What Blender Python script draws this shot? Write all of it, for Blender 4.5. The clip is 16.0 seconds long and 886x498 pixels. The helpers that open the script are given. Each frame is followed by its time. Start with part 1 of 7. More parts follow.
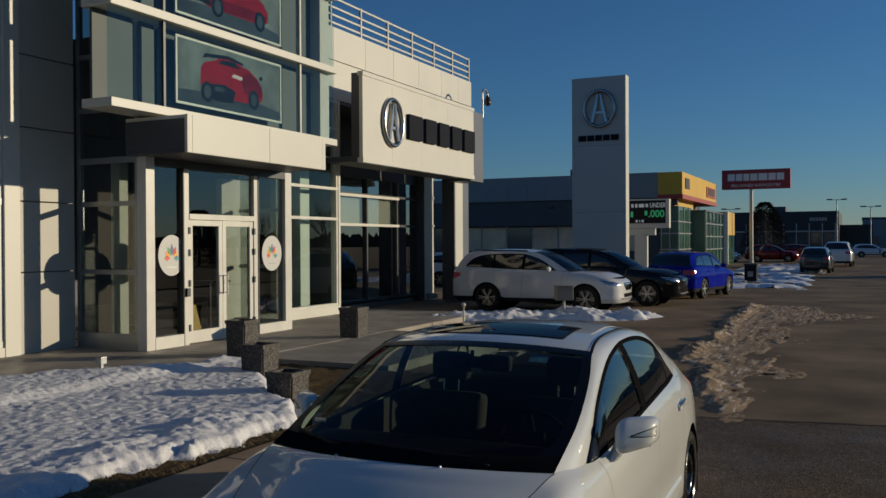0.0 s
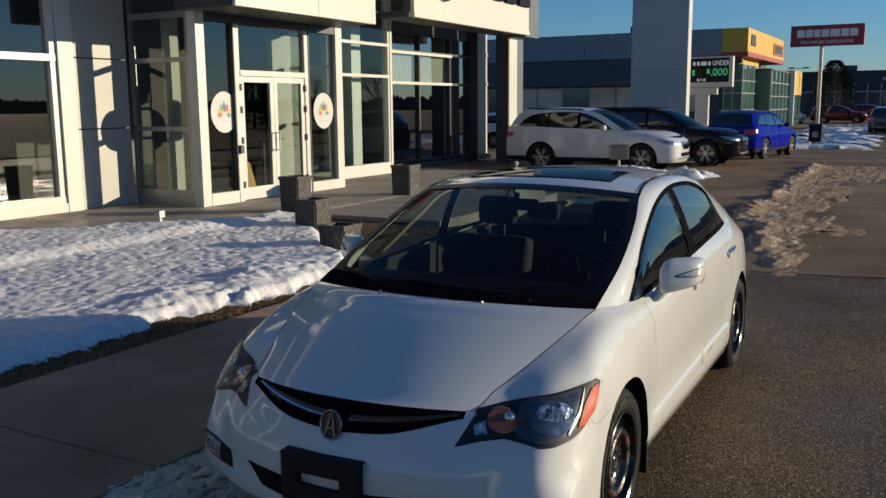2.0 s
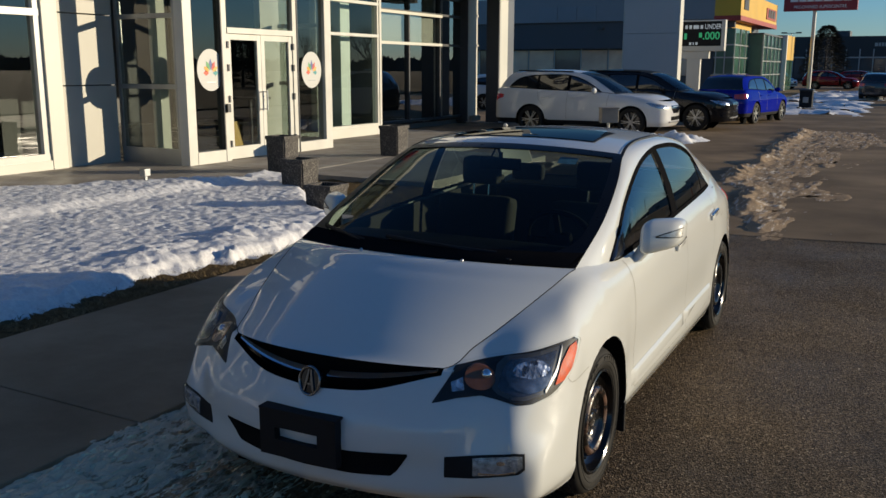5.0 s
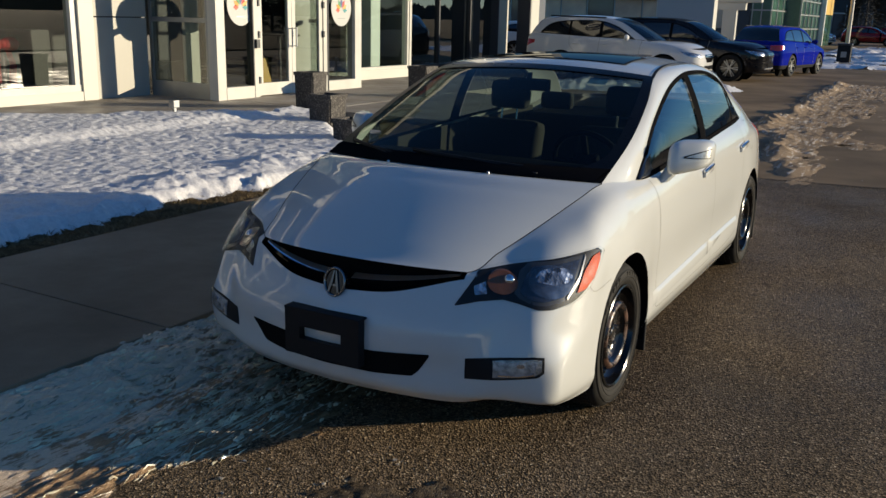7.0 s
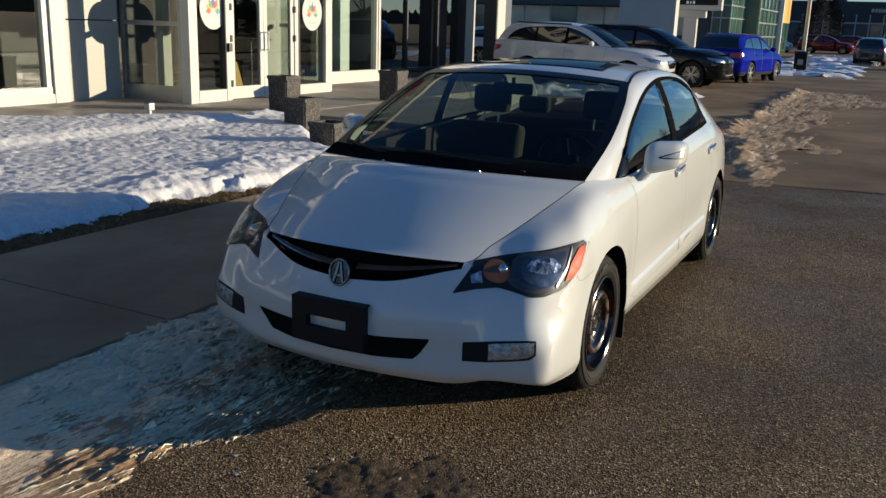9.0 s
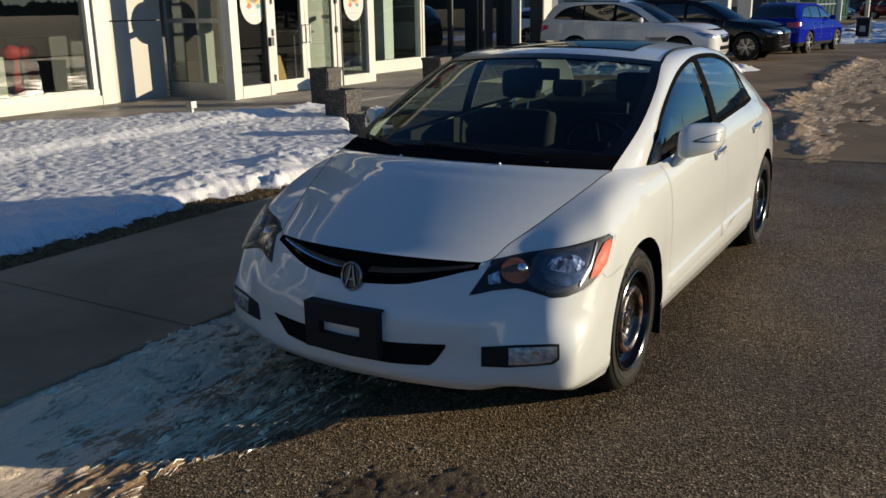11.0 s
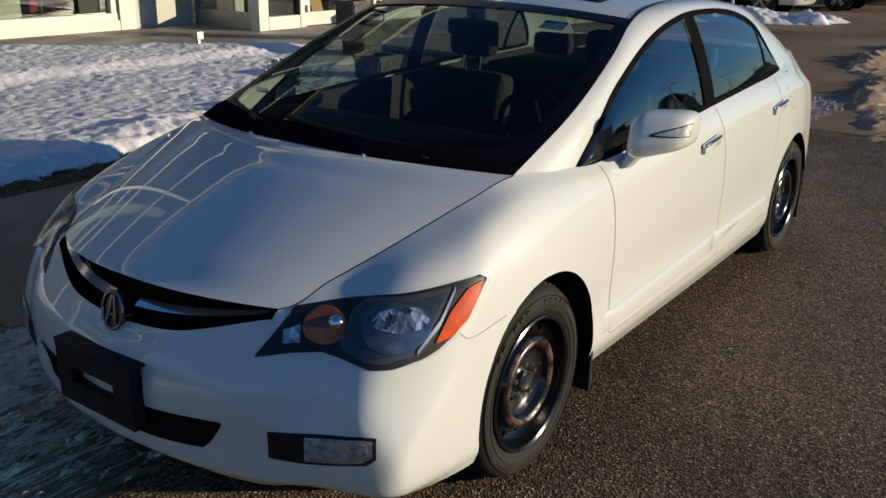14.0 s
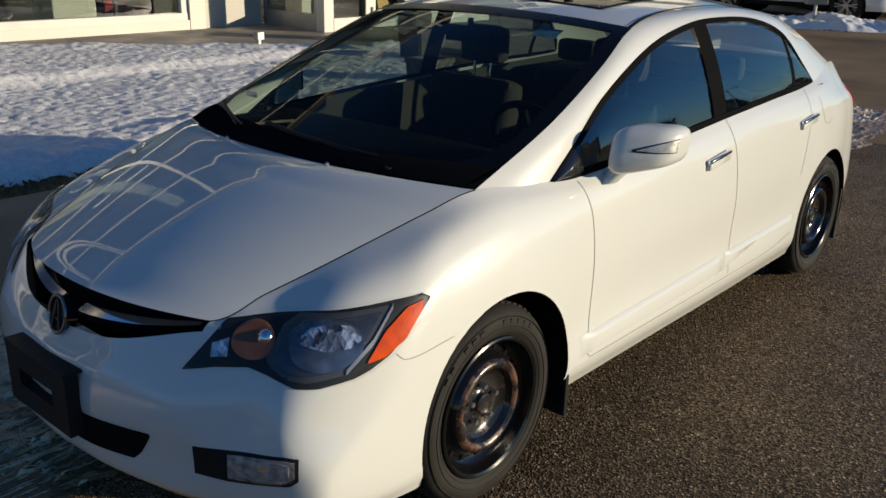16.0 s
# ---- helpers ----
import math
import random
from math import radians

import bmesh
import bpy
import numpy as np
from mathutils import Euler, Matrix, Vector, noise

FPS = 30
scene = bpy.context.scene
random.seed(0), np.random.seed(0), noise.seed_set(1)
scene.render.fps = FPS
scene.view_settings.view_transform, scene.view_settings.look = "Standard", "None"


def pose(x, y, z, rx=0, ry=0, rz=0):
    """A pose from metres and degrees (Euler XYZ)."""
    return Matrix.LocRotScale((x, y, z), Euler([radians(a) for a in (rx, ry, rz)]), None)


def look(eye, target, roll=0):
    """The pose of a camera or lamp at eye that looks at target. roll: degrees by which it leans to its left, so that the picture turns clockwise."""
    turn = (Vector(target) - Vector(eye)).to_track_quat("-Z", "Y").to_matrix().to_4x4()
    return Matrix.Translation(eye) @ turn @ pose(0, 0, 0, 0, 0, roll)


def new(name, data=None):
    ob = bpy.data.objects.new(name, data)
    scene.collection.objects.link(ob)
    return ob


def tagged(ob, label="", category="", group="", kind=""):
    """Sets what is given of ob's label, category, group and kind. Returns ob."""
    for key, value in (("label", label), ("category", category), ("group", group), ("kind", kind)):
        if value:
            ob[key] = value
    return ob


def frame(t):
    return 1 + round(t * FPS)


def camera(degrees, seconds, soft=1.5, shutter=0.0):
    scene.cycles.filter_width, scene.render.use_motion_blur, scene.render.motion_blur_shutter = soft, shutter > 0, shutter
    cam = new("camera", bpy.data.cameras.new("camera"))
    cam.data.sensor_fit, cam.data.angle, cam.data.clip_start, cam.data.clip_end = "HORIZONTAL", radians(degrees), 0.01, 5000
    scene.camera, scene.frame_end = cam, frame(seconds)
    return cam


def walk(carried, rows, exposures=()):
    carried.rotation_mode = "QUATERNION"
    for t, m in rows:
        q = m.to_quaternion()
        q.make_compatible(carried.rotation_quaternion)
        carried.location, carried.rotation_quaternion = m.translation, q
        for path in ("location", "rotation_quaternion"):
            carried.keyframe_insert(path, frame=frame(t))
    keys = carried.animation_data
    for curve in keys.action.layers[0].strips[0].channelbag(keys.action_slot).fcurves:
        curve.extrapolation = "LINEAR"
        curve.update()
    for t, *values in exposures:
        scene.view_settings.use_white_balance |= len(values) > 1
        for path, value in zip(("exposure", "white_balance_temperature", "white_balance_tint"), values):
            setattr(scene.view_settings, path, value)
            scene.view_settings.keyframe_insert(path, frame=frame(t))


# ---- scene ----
cam = camera(53.2, 16.0)
PATH = [
    (0, (1.918, -3.532, 1.956), (1.062, -1.725, 1.942), -0.3),
    (0.5, (1.909, -3.496, 1.911), (1.071, -1.682, 1.816), -0.7),
    (1, (1.946, -3.516, 1.928), (1.069, -1.726, 1.763), -0.3),
    (1.5, (1.952, -3.49, 1.865), (1.027, -1.733, 1.622), -0.0),
    (2, (1.949, -3.476, 1.833), (0.993, -1.748, 1.514), -0.5),
    (2.5, (1.961, -3.468, 1.822), (1.038, -1.733, 1.456), -0.6),
    (3, (1.987, -3.505, 1.831), (1.076, -1.767, 1.445), 0.0),
    (3.5, (1.991, -3.495, 1.823), (1.07, -1.764, 1.427), 0.3),
    (5.8, (1.976, -3.45, 1.8), (1.033, -1.735, 1.391), -0.3),
    (6, (1.975, -3.45, 1.788), (1.018, -1.745, 1.365), -0.3),
    (6.5, (1.992, -3.474, 1.708), (1.008, -1.798, 1.239), -0.1),
    (7, (2.012, -3.512, 1.647), (1.049, -1.835, 1.138), 1.4),
    (7.5, (2.024, -3.652, 1.645), (1.107, -1.959, 1.103), 1.4),
    (8, (2.032, -3.759, 1.654), (1.143, -2.05, 1.114), 1.3),
    (8.5, (2.029, -3.792, 1.658), (1.151, -2.069, 1.147), 1.8),
    (9, (2.018, -3.804, 1.658), (1.125, -2.084, 1.161), 1.9),
    (11.3, (2.097, -3.454, 1.674), (1.065, -1.825, 1.143), -1.4),
    (11.5, (2.123, -3.383, 1.684), (1.07, -1.767, 1.155), -1.4),
    (12, (2.089, -3.204, 1.662), (1.051, -1.592, 1.093), -0.0),
    (12.5, (1.995, -2.966, 1.669), (0.974, -1.355, 1.067), 0.5),
    (13, (2.072, -2.71, 1.663), (0.923, -1.187, 1.063), -0.8),
    (13.5, (2.208, -2.417, 1.668), (1.01, -0.948, 1.032), -0.8),
    (14, (2.128, -2.169, 1.657), (1.009, -0.651, 0.99), 1.2),
    (14.5, (2.124, -2.021, 1.671), (0.965, -0.54, 0.992), 1.6),
    (15, (2.234, -1.899, 1.671), (0.991, -0.497, 0.971), 1.1),
    (15.5, (2.312, -1.861, 1.666), (1.035, -0.49, 0.966), 1.2),
    (16, (2.342, -1.853, 1.669), (1.086, -0.447, 1.003), 1.4),
]
walk(cam, [(t, look(eye, target, roll)) for t, eye, target, roll in PATH],
     exposures=[(0.0, -0.43, 6500, 10), (0.5, -0.02, 6500, 10), (1.0, 0.19, 6500, 10), (2.0, 0.25, 6500, 10), (3.5, 0.26, 6500, 10), (6.0, 0.22, 6500, 10), (7.0, 0.36, 6500, 10), (8.0, 0.55, 6500, 10), (9.0, 0.48, 6500, 10), (12.0, 0.38, 6500, 10), (13.0, 0.34, 6500, 10), (13.5, 0.18, 6500, 10), (14.0, 0.29, 6500, 10), (14.5, 0.30, 6500, 10), (16.0, 0.27, 6500, 10)])
# ---- world and sun: a low winter sun, clear sky ----
SUN_EL, SUN_AZ = radians(9.3), radians(34)
world = bpy.data.worlds.new("world")
scene.world = world
world.use_nodes = True
wn = world.node_tree
sky = wn.nodes.new("ShaderNodeTexSky")
sky.sky_type, sky.sun_disc = "NISHITA", False
sky.sun_elevation, sky.sun_rotation = SUN_EL, math.pi / 2 - SUN_AZ
sky.air_density, sky.dust_density, sky.ozone_density = 1.0, 0.0, 6.0
bg = wn.nodes["Background"]
bg.inputs["Strength"].default_value = 0.112
blue = wn.nodes.new("ShaderNodeMix")      # the dry, cold air of a winter day
blue.data_type, blue.blend_type = "RGBA", "MULTIPLY"
blue.inputs["Factor"].default_value, blue.inputs["B"].default_value = 1.0, (0.98, 0.97, 0.97, 1)
wn.links.new(sky.outputs[0], blue.inputs["A"])
wn.links.new(blue.outputs["Result"], bg.inputs["Color"])
sun_data = bpy.data.lights.new("sun", "SUN")
sun_data.energy, sun_data.angle, sun_data.color = 4.55, radians(0.5), (1.0, 0.86, 0.63)
sun = new("sun", sun_data)
sun_dir = Vector((math.cos(SUN_AZ) * math.cos(SUN_EL), math.sin(SUN_AZ) * math.cos(SUN_EL), math.sin(SUN_EL)))
sun.matrix_world = look(sun_dir * 300, (0, 0, 0))


# ---- materials ----
def nodes_of(name):
    m = bpy.data.materials.new(name)
    m.use_nodes = True
    t = m.node_tree
    return m, t, t.nodes["Principled BSDF"]


def noise_node(t, scale, detail=3.0, rough=0.55, warp=None):
    co = t.nodes.new("ShaderNodeTexCoord")
    n = t.nodes.new("ShaderNodeTexNoise")
    n.inputs["Scale"].default_value, n.inputs["Detail"].default_value, n.inputs["Roughness"].default_value = scale, detail, rough
    if warp:
        mp = t.nodes.new("ShaderNodeMapping")
        mp.inputs["Scale"].default_value = warp
        t.links.new(co.outputs["Object"], mp.inputs["Vector"])
        t.links.new(mp.outputs[0], n.inputs["Vector"])
    else:
        t.links.new(co.outputs["Object"], n.inputs["Vector"])
    return n.outputs["Fac"]


def ramp(t, fac, stops):
    r = t.nodes.new("ShaderNodeValToRGB")
    e = r.color_ramp.elements
    while len(e) < len(stops):
        e.new(0.5)
    for k, (p, c) in enumerate(stops):
        e[k].position = p
        e[k].color = (*c, 1) if len(c) == 3 else c
    t.links.new(fac, r.inputs["Fac"])
    return r.outputs["Color"]


def mixed(t, fac, a, b, kind="MIX"):
    m = t.nodes.new("ShaderNodeMix")
    m.data_type, m.blend_type = "RGBA", kind
    for v, s in ((fac, m.inputs["Factor"]), (a, m.inputs["A"]), (b, m.inputs["B"])):
        if isinstance(v, (int, float)):
            s.default_value = v
        elif isinstance(v, tuple):
            s.default_value = (*v, 1)
        else:
            t.links.new(v, s)
    return m.outputs["Result"]


def bumped(t, bsdf, fac, strength, distance):
    b = t.nodes.new("ShaderNodeBump")
    b.inputs["Strength"].default_value, b.inputs["Distance"].default_value = strength, distance
    t.links.new(fac, b.inputs["Height"])
    t.links.new(b.outputs[0], bsdf.inputs["Normal"])


def surface(name, col, rough=0.5, metal=0.0, var=0.12, big=1.5, fine=60.0, bump=0.0, dist=0.002, coat=0.0, stain=None, rvar=0.12, spec=0.5):
    """A plain surface with variation at two scales."""
    m, t, b = nodes_of(name)
    lo = tuple(max(0, c * (1 - var)) for c in col)
    hi = tuple(min(1, c * (1 + var)) for c in col)
    n1, n2 = noise_node(t, big, 4), noise_node(t, fine, 3)
    c = mixed(t, n2, ramp(t, n1, [(0.3, lo), (0.7, hi)]), stain or tuple(x * (1 - var) for x in col))
    c2 = mixed(t, 0.35, ramp(t, n1, [(0.3, lo), (0.7, hi)]), c)
    t.links.new(c2, b.inputs["Base Color"])
    mr = t.nodes.new("ShaderNodeMapRange")
    mr.inputs["To Min"].default_value, mr.inputs["To Max"].default_value = max(0.02, rough - rvar), min(1, rough + rvar)
    t.links.new(n1, mr.inputs["Value"])
    t.links.new(mr.outputs[0], b.inputs["Roughness"])
    b.inputs["Metallic"].default_value = metal
    b.inputs["Coat Weight"].default_value = coat
    b.inputs["Coat Roughness"].default_value = 0.03
    if bump:
        bumped(t, b, n2, bump, dist)
    b.inputs["Specular IOR Level"].default_value = spec
    return m


def paint(name, col, rough=0.35, flake=0.03, coat=1.0, spec=0.15):
    """Car paint under clear coat, with orange peel and a thin film of winter dust."""
    m, t, b = nodes_of(name)
    dust = ramp(t, noise_node(t, 3.0, 5, 0.65), [(0.45, (0, 0, 0)), (0.8, (1, 1, 1))])
    c = mixed(t, noise_node(t, 900.0, 1), col, tuple(min(1, x * (1 + flake)) for x in col))
    t.links.new(mixed(t, mixed(t, 0.12, (0, 0, 0), dust), c, tuple(x * 0.8 + 0.05 for x in col)), b.inputs["Base Color"])
    b.inputs["Roughness"].default_value = rough
    b.inputs["Specular IOR Level"].default_value = spec
    b.inputs["Coat Weight"].default_value, b.inputs["Coat Roughness"].default_value = coat, 0.012
    b.inputs["Coat IOR"].default_value = 1.6
    bumped(t, b, noise_node(t, 140.0, 1), 0.006, 0.001)
    return m


def glass(name, tint=(0.75, 0.8, 0.78), gloss=1.0, ior=1.5, smear=0.03):
    """Thin sheet glass: what lies behind it shows through a tint, the sky mirrors in it at grazing angles."""
    m, t, b = nodes_of(name)
    t.nodes.remove(b)
    tr, gl, mx, lw, pw, fr = (t.nodes.new("ShaderNode" + k) for k in ("BsdfTransparent", "BsdfGlossy", "MixShader", "LayerWeight", "Math", "MapRange"))
    tr.inputs["Color"].default_value = (*tint, 1)
    gl.inputs["Color"].default_value = (gloss, gloss, gloss, 1)
    rr = t.nodes.new("ShaderNodeMapRange")
    rr.inputs["To Min"].default_value, rr.inputs["To Max"].default_value = 0.0, smear
    t.links.new(noise_node(t, 2.0, 4), rr.inputs["Value"])
    t.links.new(rr.outputs[0], gl.inputs["Roughness"])
    lw.inputs["Blend"].default_value = 0.5
    pw.operation, pw.inputs[1].default_value = "POWER", 5.0
    t.links.new(lw.outputs["Facing"], pw.inputs[0])
    t.links.new(pw.outputs[0], fr.inputs["Value"])
    fr.inputs["To Min"].default_value, fr.inputs["To Max"].default_value = 1.6 * ((ior - 1) / (ior + 1)) ** 2, 1.0
    t.links.new(fr.outputs[0], mx.inputs["Fac"])
    t.links.new(tr.outputs[0], mx.inputs[1])
    t.links.new(gl.outputs[0], mx.inputs[2])
    t.links.new(mx.outputs[0], t.nodes["Material Output"].inputs["Surface"])
    return m


def asphalt_material():
    m, t, b = nodes_of("asphalt")
    co = t.nodes.new("ShaderNodeTexCoord")
    v = t.nodes.new("ShaderNodeTexVoronoi")
    v.inputs["Scale"].default_value = 125.0
    t.links.new(co.outputs["Object"], v.inputs["Vector"])
    stone = ramp(t, v.outputs["Color"], [(0.1, (0.024, 0.018, 0.011)), (0.5, (0.120, 0.088, 0.055)), (0.85, (0.305, 0.226, 0.146)), (1.0, (0.78, 0.66, 0.48))])
    worn = ramp(t, noise_node(t, 0.35, 6, 0.6), [(0.35, (0.55, 0.54, 0.52)), (0.65, (1.25, 1.2, 1.1))])
    salt = ramp(t, noise_node(t, 1.4, 7, 0.7, (1.0, 0.35, 1.0)), [(0.56, (0, 0, 0)), (0.78, (0.35, 0.35, 0.35))])
    c = mixed(t, salt, mixed(t, 1.0, stone, worn, "MULTIPLY"), (0.14, 0.122, 0.098))
    t.links.new(c, b.inputs["Base Color"])
    t.links.new(ramp(t, noise_node(t, 0.8, 5, 0.6), [(0.35, (0.38, 0.38, 0.38)), (0.7, (0.75, 0.75, 0.75))]), b.inputs["Roughness"])
    b.inputs["Specular IOR Level"].default_value = 0.09
    bumped(t, b, v.outputs["Distance"], 1.0, 0.0075)
    return m


def snow_material(name):
    m, t, b = nodes_of(name)
    n2 = noise_node(t, 38.0, 4, 0.6)
    white = ramp(t, n2, [(0.3, (0.68, 0.67, 0.67)), (0.7, (0.84, 0.825, 0.81))])
    grit = ramp(t, noise_node(t, 9.0, 8, 0.75), [(0.60, (0, 0, 0)), (0.76, (0.4, 0.4, 0.4))])
    t.links.new(mixed(t, grit, white, (0.42, 0.38, 0.33)), b.inputs["Base Color"])
    b.inputs["Roughness"].default_value = 0.6
    bumped(t, b, n2, 0.55, 0.012)
    return m


def slush_material(name, stretch, ice, mud, clear=0.40, scale=16.0, wet=0.9, drift=0.0, film=0.0, blot=0.55):
    """Trodden icy snow: pale ice and dark grit drawn out into streaks along the wheel ruts; drift: more pale ice
    towards the kerb.
    """
    m, t, b = nodes_of(name)
    streak, blotch, fine = noise_node(t, scale, 7, 0.68, stretch), noise_node(t, 2.4, 6, 0.65), noise_node(t, 120.0, 3, 0.6)
    add, mul, near, tot = (t.nodes.new("ShaderNodeMath") for _ in range(4))
    mul.operation, mul.inputs[1].default_value = "MULTIPLY_ADD", blot
    t.links.new(blotch, mul.inputs[0])
    mul.inputs[2].default_value = -blot / 2
    t.links.new(streak, add.inputs[0])
    t.links.new(mul.outputs[0], add.inputs[1])
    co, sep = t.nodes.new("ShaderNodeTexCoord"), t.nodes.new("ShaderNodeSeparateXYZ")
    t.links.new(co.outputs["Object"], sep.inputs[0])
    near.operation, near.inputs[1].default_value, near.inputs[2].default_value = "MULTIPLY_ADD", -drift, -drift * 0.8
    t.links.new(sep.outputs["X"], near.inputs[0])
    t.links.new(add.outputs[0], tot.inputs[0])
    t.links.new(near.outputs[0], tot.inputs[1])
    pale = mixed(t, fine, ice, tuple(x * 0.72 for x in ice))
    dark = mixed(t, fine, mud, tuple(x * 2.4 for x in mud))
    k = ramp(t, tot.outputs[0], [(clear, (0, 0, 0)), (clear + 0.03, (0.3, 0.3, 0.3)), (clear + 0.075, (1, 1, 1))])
    t.links.new(mixed(t, k, dark, pale), b.inputs["Base Color"])
    t.links.new(ramp(t, noise_node(t, 11.0, 5, 0.6), [(0.35, (0.05, 0.05, 0.05)), (0.65, (0.30, 0.30, 0.30))]), b.inputs["Roughness"])
    b.inputs["Specular IOR Level"].default_value = wet
    b.inputs["Coat Weight"].default_value, b.inputs["Coat Roughness"].default_value, b.inputs["Coat IOR"].default_value = film, 0.04, 1.4
    both = t.nodes.new("ShaderNodeMath")
    t.links.new(streak, both.inputs[0])
    t.links.new(noise_node(t, 85.0, 4, 0.65, (1.6, 0.7, 1.0)), both.inputs[1])
    bumped(t, b, both.outputs[0], 1.0, 0.010)
    if film:
        t.links.new(b.inputs["Normal"].links[0].from_socket, b.inputs["Coat Normal"])
    return m


def concrete_material():
    m, t, b = nodes_of("concrete")
    n1, n2 = noise_node(t, 0.9, 7, 0.65), noise_node(t, 130.0, 2)
    base = ramp(t, n1, [(0.3, (0.19, 0.16, 0.125)), (0.5, (0.29, 0.25, 0.20)), (0.72, (0.37, 0.325, 0.27))])
    t.links.new(mixed(t, mixed(t, 0.35, (0, 0, 0), n2), base, (0.15, 0.13, 0.105)), b.inputs["Base Color"])
    t.links.new(ramp(t, noise_node(t, 1.7, 5), [(0.35, (0.45, 0.45, 0.45)), (0.65, (0.85, 0.85, 0.85))]), b.inputs["Roughness"])
    bumped(t, b, n2, 0.3, 0.002)
    return m


# Browner copy of the concrete, its colour set against the pavement's blue shade.
def walk_concrete_material():
    m, t, b = nodes_of("walk_concrete")
    n1, n2 = noise_node(t, 0.8, 7, 0.65), noise_node(t, 140.0, 2)
    base = ramp(t, n1, [(0.3, (0.23, 0.160, 0.098)), (0.5, (0.34, 0.243, 0.154)), (0.72, (0.47, 0.345, 0.226))])
    t.links.new(mixed(t, mixed(t, 0.4, (0, 0, 0), n2), base, (0.14, 0.108, 0.075)), b.inputs["Base Color"])
    b.inputs["Roughness"].default_value, b.inputs["Specular IOR Level"].default_value = 0.85, 0.08
    bumped(t, b, n2, 0.35, 0.002)
    return m


def aggregate_material():
    m, t, b = nodes_of("exposed_aggregate")
    co = t.nodes.new("ShaderNodeTexCoord")
    v = t.nodes.new("ShaderNodeTexVoronoi")
    v.inputs["Scale"].default_value = 70.0
    t.links.new(co.outputs["Object"], v.inputs["Vector"])
    t.links.new(ramp(t, v.outputs["Color"], [(0.0, (0.024, 0.021, 0.019)), (0.6, (0.072, 0.064, 0.056)), (1.0, (0.24, 0.215, 0.185))]), b.inputs["Base Color"])
    b.inputs["Roughness"].default_value = 0.75
    bumped(t, b, v.outputs["Distance"], 1.0, 0.006)
    return m


# Slush ice runs warm and bright, its colour carrying glints off the showroom.
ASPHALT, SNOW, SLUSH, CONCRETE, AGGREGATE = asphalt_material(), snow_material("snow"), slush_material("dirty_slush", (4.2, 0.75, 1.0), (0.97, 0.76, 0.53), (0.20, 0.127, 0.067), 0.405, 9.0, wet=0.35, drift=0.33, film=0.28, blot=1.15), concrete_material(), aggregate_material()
ROAD_SLUSH = slush_material("ploughed_slush", (2.6, 0.5, 1.0), (0.74, 0.65, 0.54), (0.225, 0.166, 0.110), 0.54, 7.0, wet=0.0)
WALK_CONCRETE = walk_concrete_material()
FAR_ASPHALT = surface("far_asphalt", (0.255, 0.185, 0.115), 0.75, 0, 0.5, 0.45, 70, 0.45, 0.003, spec=0.04)
PANEL = surface("white_metal_panel", (0.60, 0.58, 0.50), 0.45, 0.0, 0.04, 0.6, 25, 0.02)
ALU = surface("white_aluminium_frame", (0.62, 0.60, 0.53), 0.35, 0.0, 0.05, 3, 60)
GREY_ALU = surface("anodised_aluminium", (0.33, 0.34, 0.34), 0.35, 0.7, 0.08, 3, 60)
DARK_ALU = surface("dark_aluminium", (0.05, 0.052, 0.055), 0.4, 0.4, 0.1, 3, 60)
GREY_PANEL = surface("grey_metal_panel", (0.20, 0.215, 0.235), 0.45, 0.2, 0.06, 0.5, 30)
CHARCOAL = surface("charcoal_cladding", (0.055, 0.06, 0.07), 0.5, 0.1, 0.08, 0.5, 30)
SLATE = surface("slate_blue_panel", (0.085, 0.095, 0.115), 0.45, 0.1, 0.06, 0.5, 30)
SCREEN_GREY = surface("teal_grey_infill", (0.075, 0.092, 0.088), 0.6, 0, 0.25, 0.8, 20)
# Darker copy of the white panel; the wall's shade is in its colour.
SHADE_PANEL = surface("shaded_white_panel", (0.46, 0.44, 0.375), 0.5, 0.0, 0.05, 0.6, 25, 0.02)
PYLON = surface("silver_sign_panel", (0.50, 0.475, 0.44), 0.6, 0.0, 0.05, 0.5, 30)
STORE_GLASS = glass("store_glass", (0.42, 0.47, 0.44), 1.0, 1.72, 0.01)
COATED_GLASS = glass("coated_glass", (0.42, 0.49, 0.47), 1.0, 2.5, 0.01)
GREEN_GLASS = glass("green_glass", (0.60, 0.74, 0.72), 0.9, 1.55, 0.01)
SCREEN_GLASS = glass("screen_glass", (0.60, 0.72, 0.70), 0.7, 1.6, 0.01)
ROOM_WHITE = surface("showroom_wall", (0.62, 0.63, 0.55), 0.7, 0, 0.05, 1, 40)
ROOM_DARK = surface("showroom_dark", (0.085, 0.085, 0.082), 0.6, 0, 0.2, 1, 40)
ROOM_FLOOR = surface("showroom_tile", (0.22, 0.21, 0.19), 0.25, 0, 0.1, 1, 30)
BLACK = surface("black_plastic", (0.014, 0.014, 0.015), 0.6, 0, 0.2, 6, 200, 0.05, 0.0005, spec=0.2)
GLOSS_BLACK = surface("gloss_black", (0.010, 0.010, 0.011), 0.12, 0, 0.2, 6, 90, coat=0.6, rvar=0.05)
RUBBER = surface("tyre_rubber", (0.017, 0.016, 0.014), 0.75, 0, 0.4, 9, 90, 0.3, 0.001, stain=(0.045, 0.038, 0.030), spec=0.2)
CHROME = surface("chrome", (0.78, 0.78, 0.80), 0.09, 1.0, 0.04, 8, 60, rvar=0.04)
SILVER = surface("silver_alloy", (0.55, 0.55, 0.56), 0.3, 0.9, 0.08, 8, 60)
RED = surface("red_lens", (0.55, 0.012, 0.012), 0.15, 0, 0.1, 8, 60, coat=1.0, rvar=0.05)
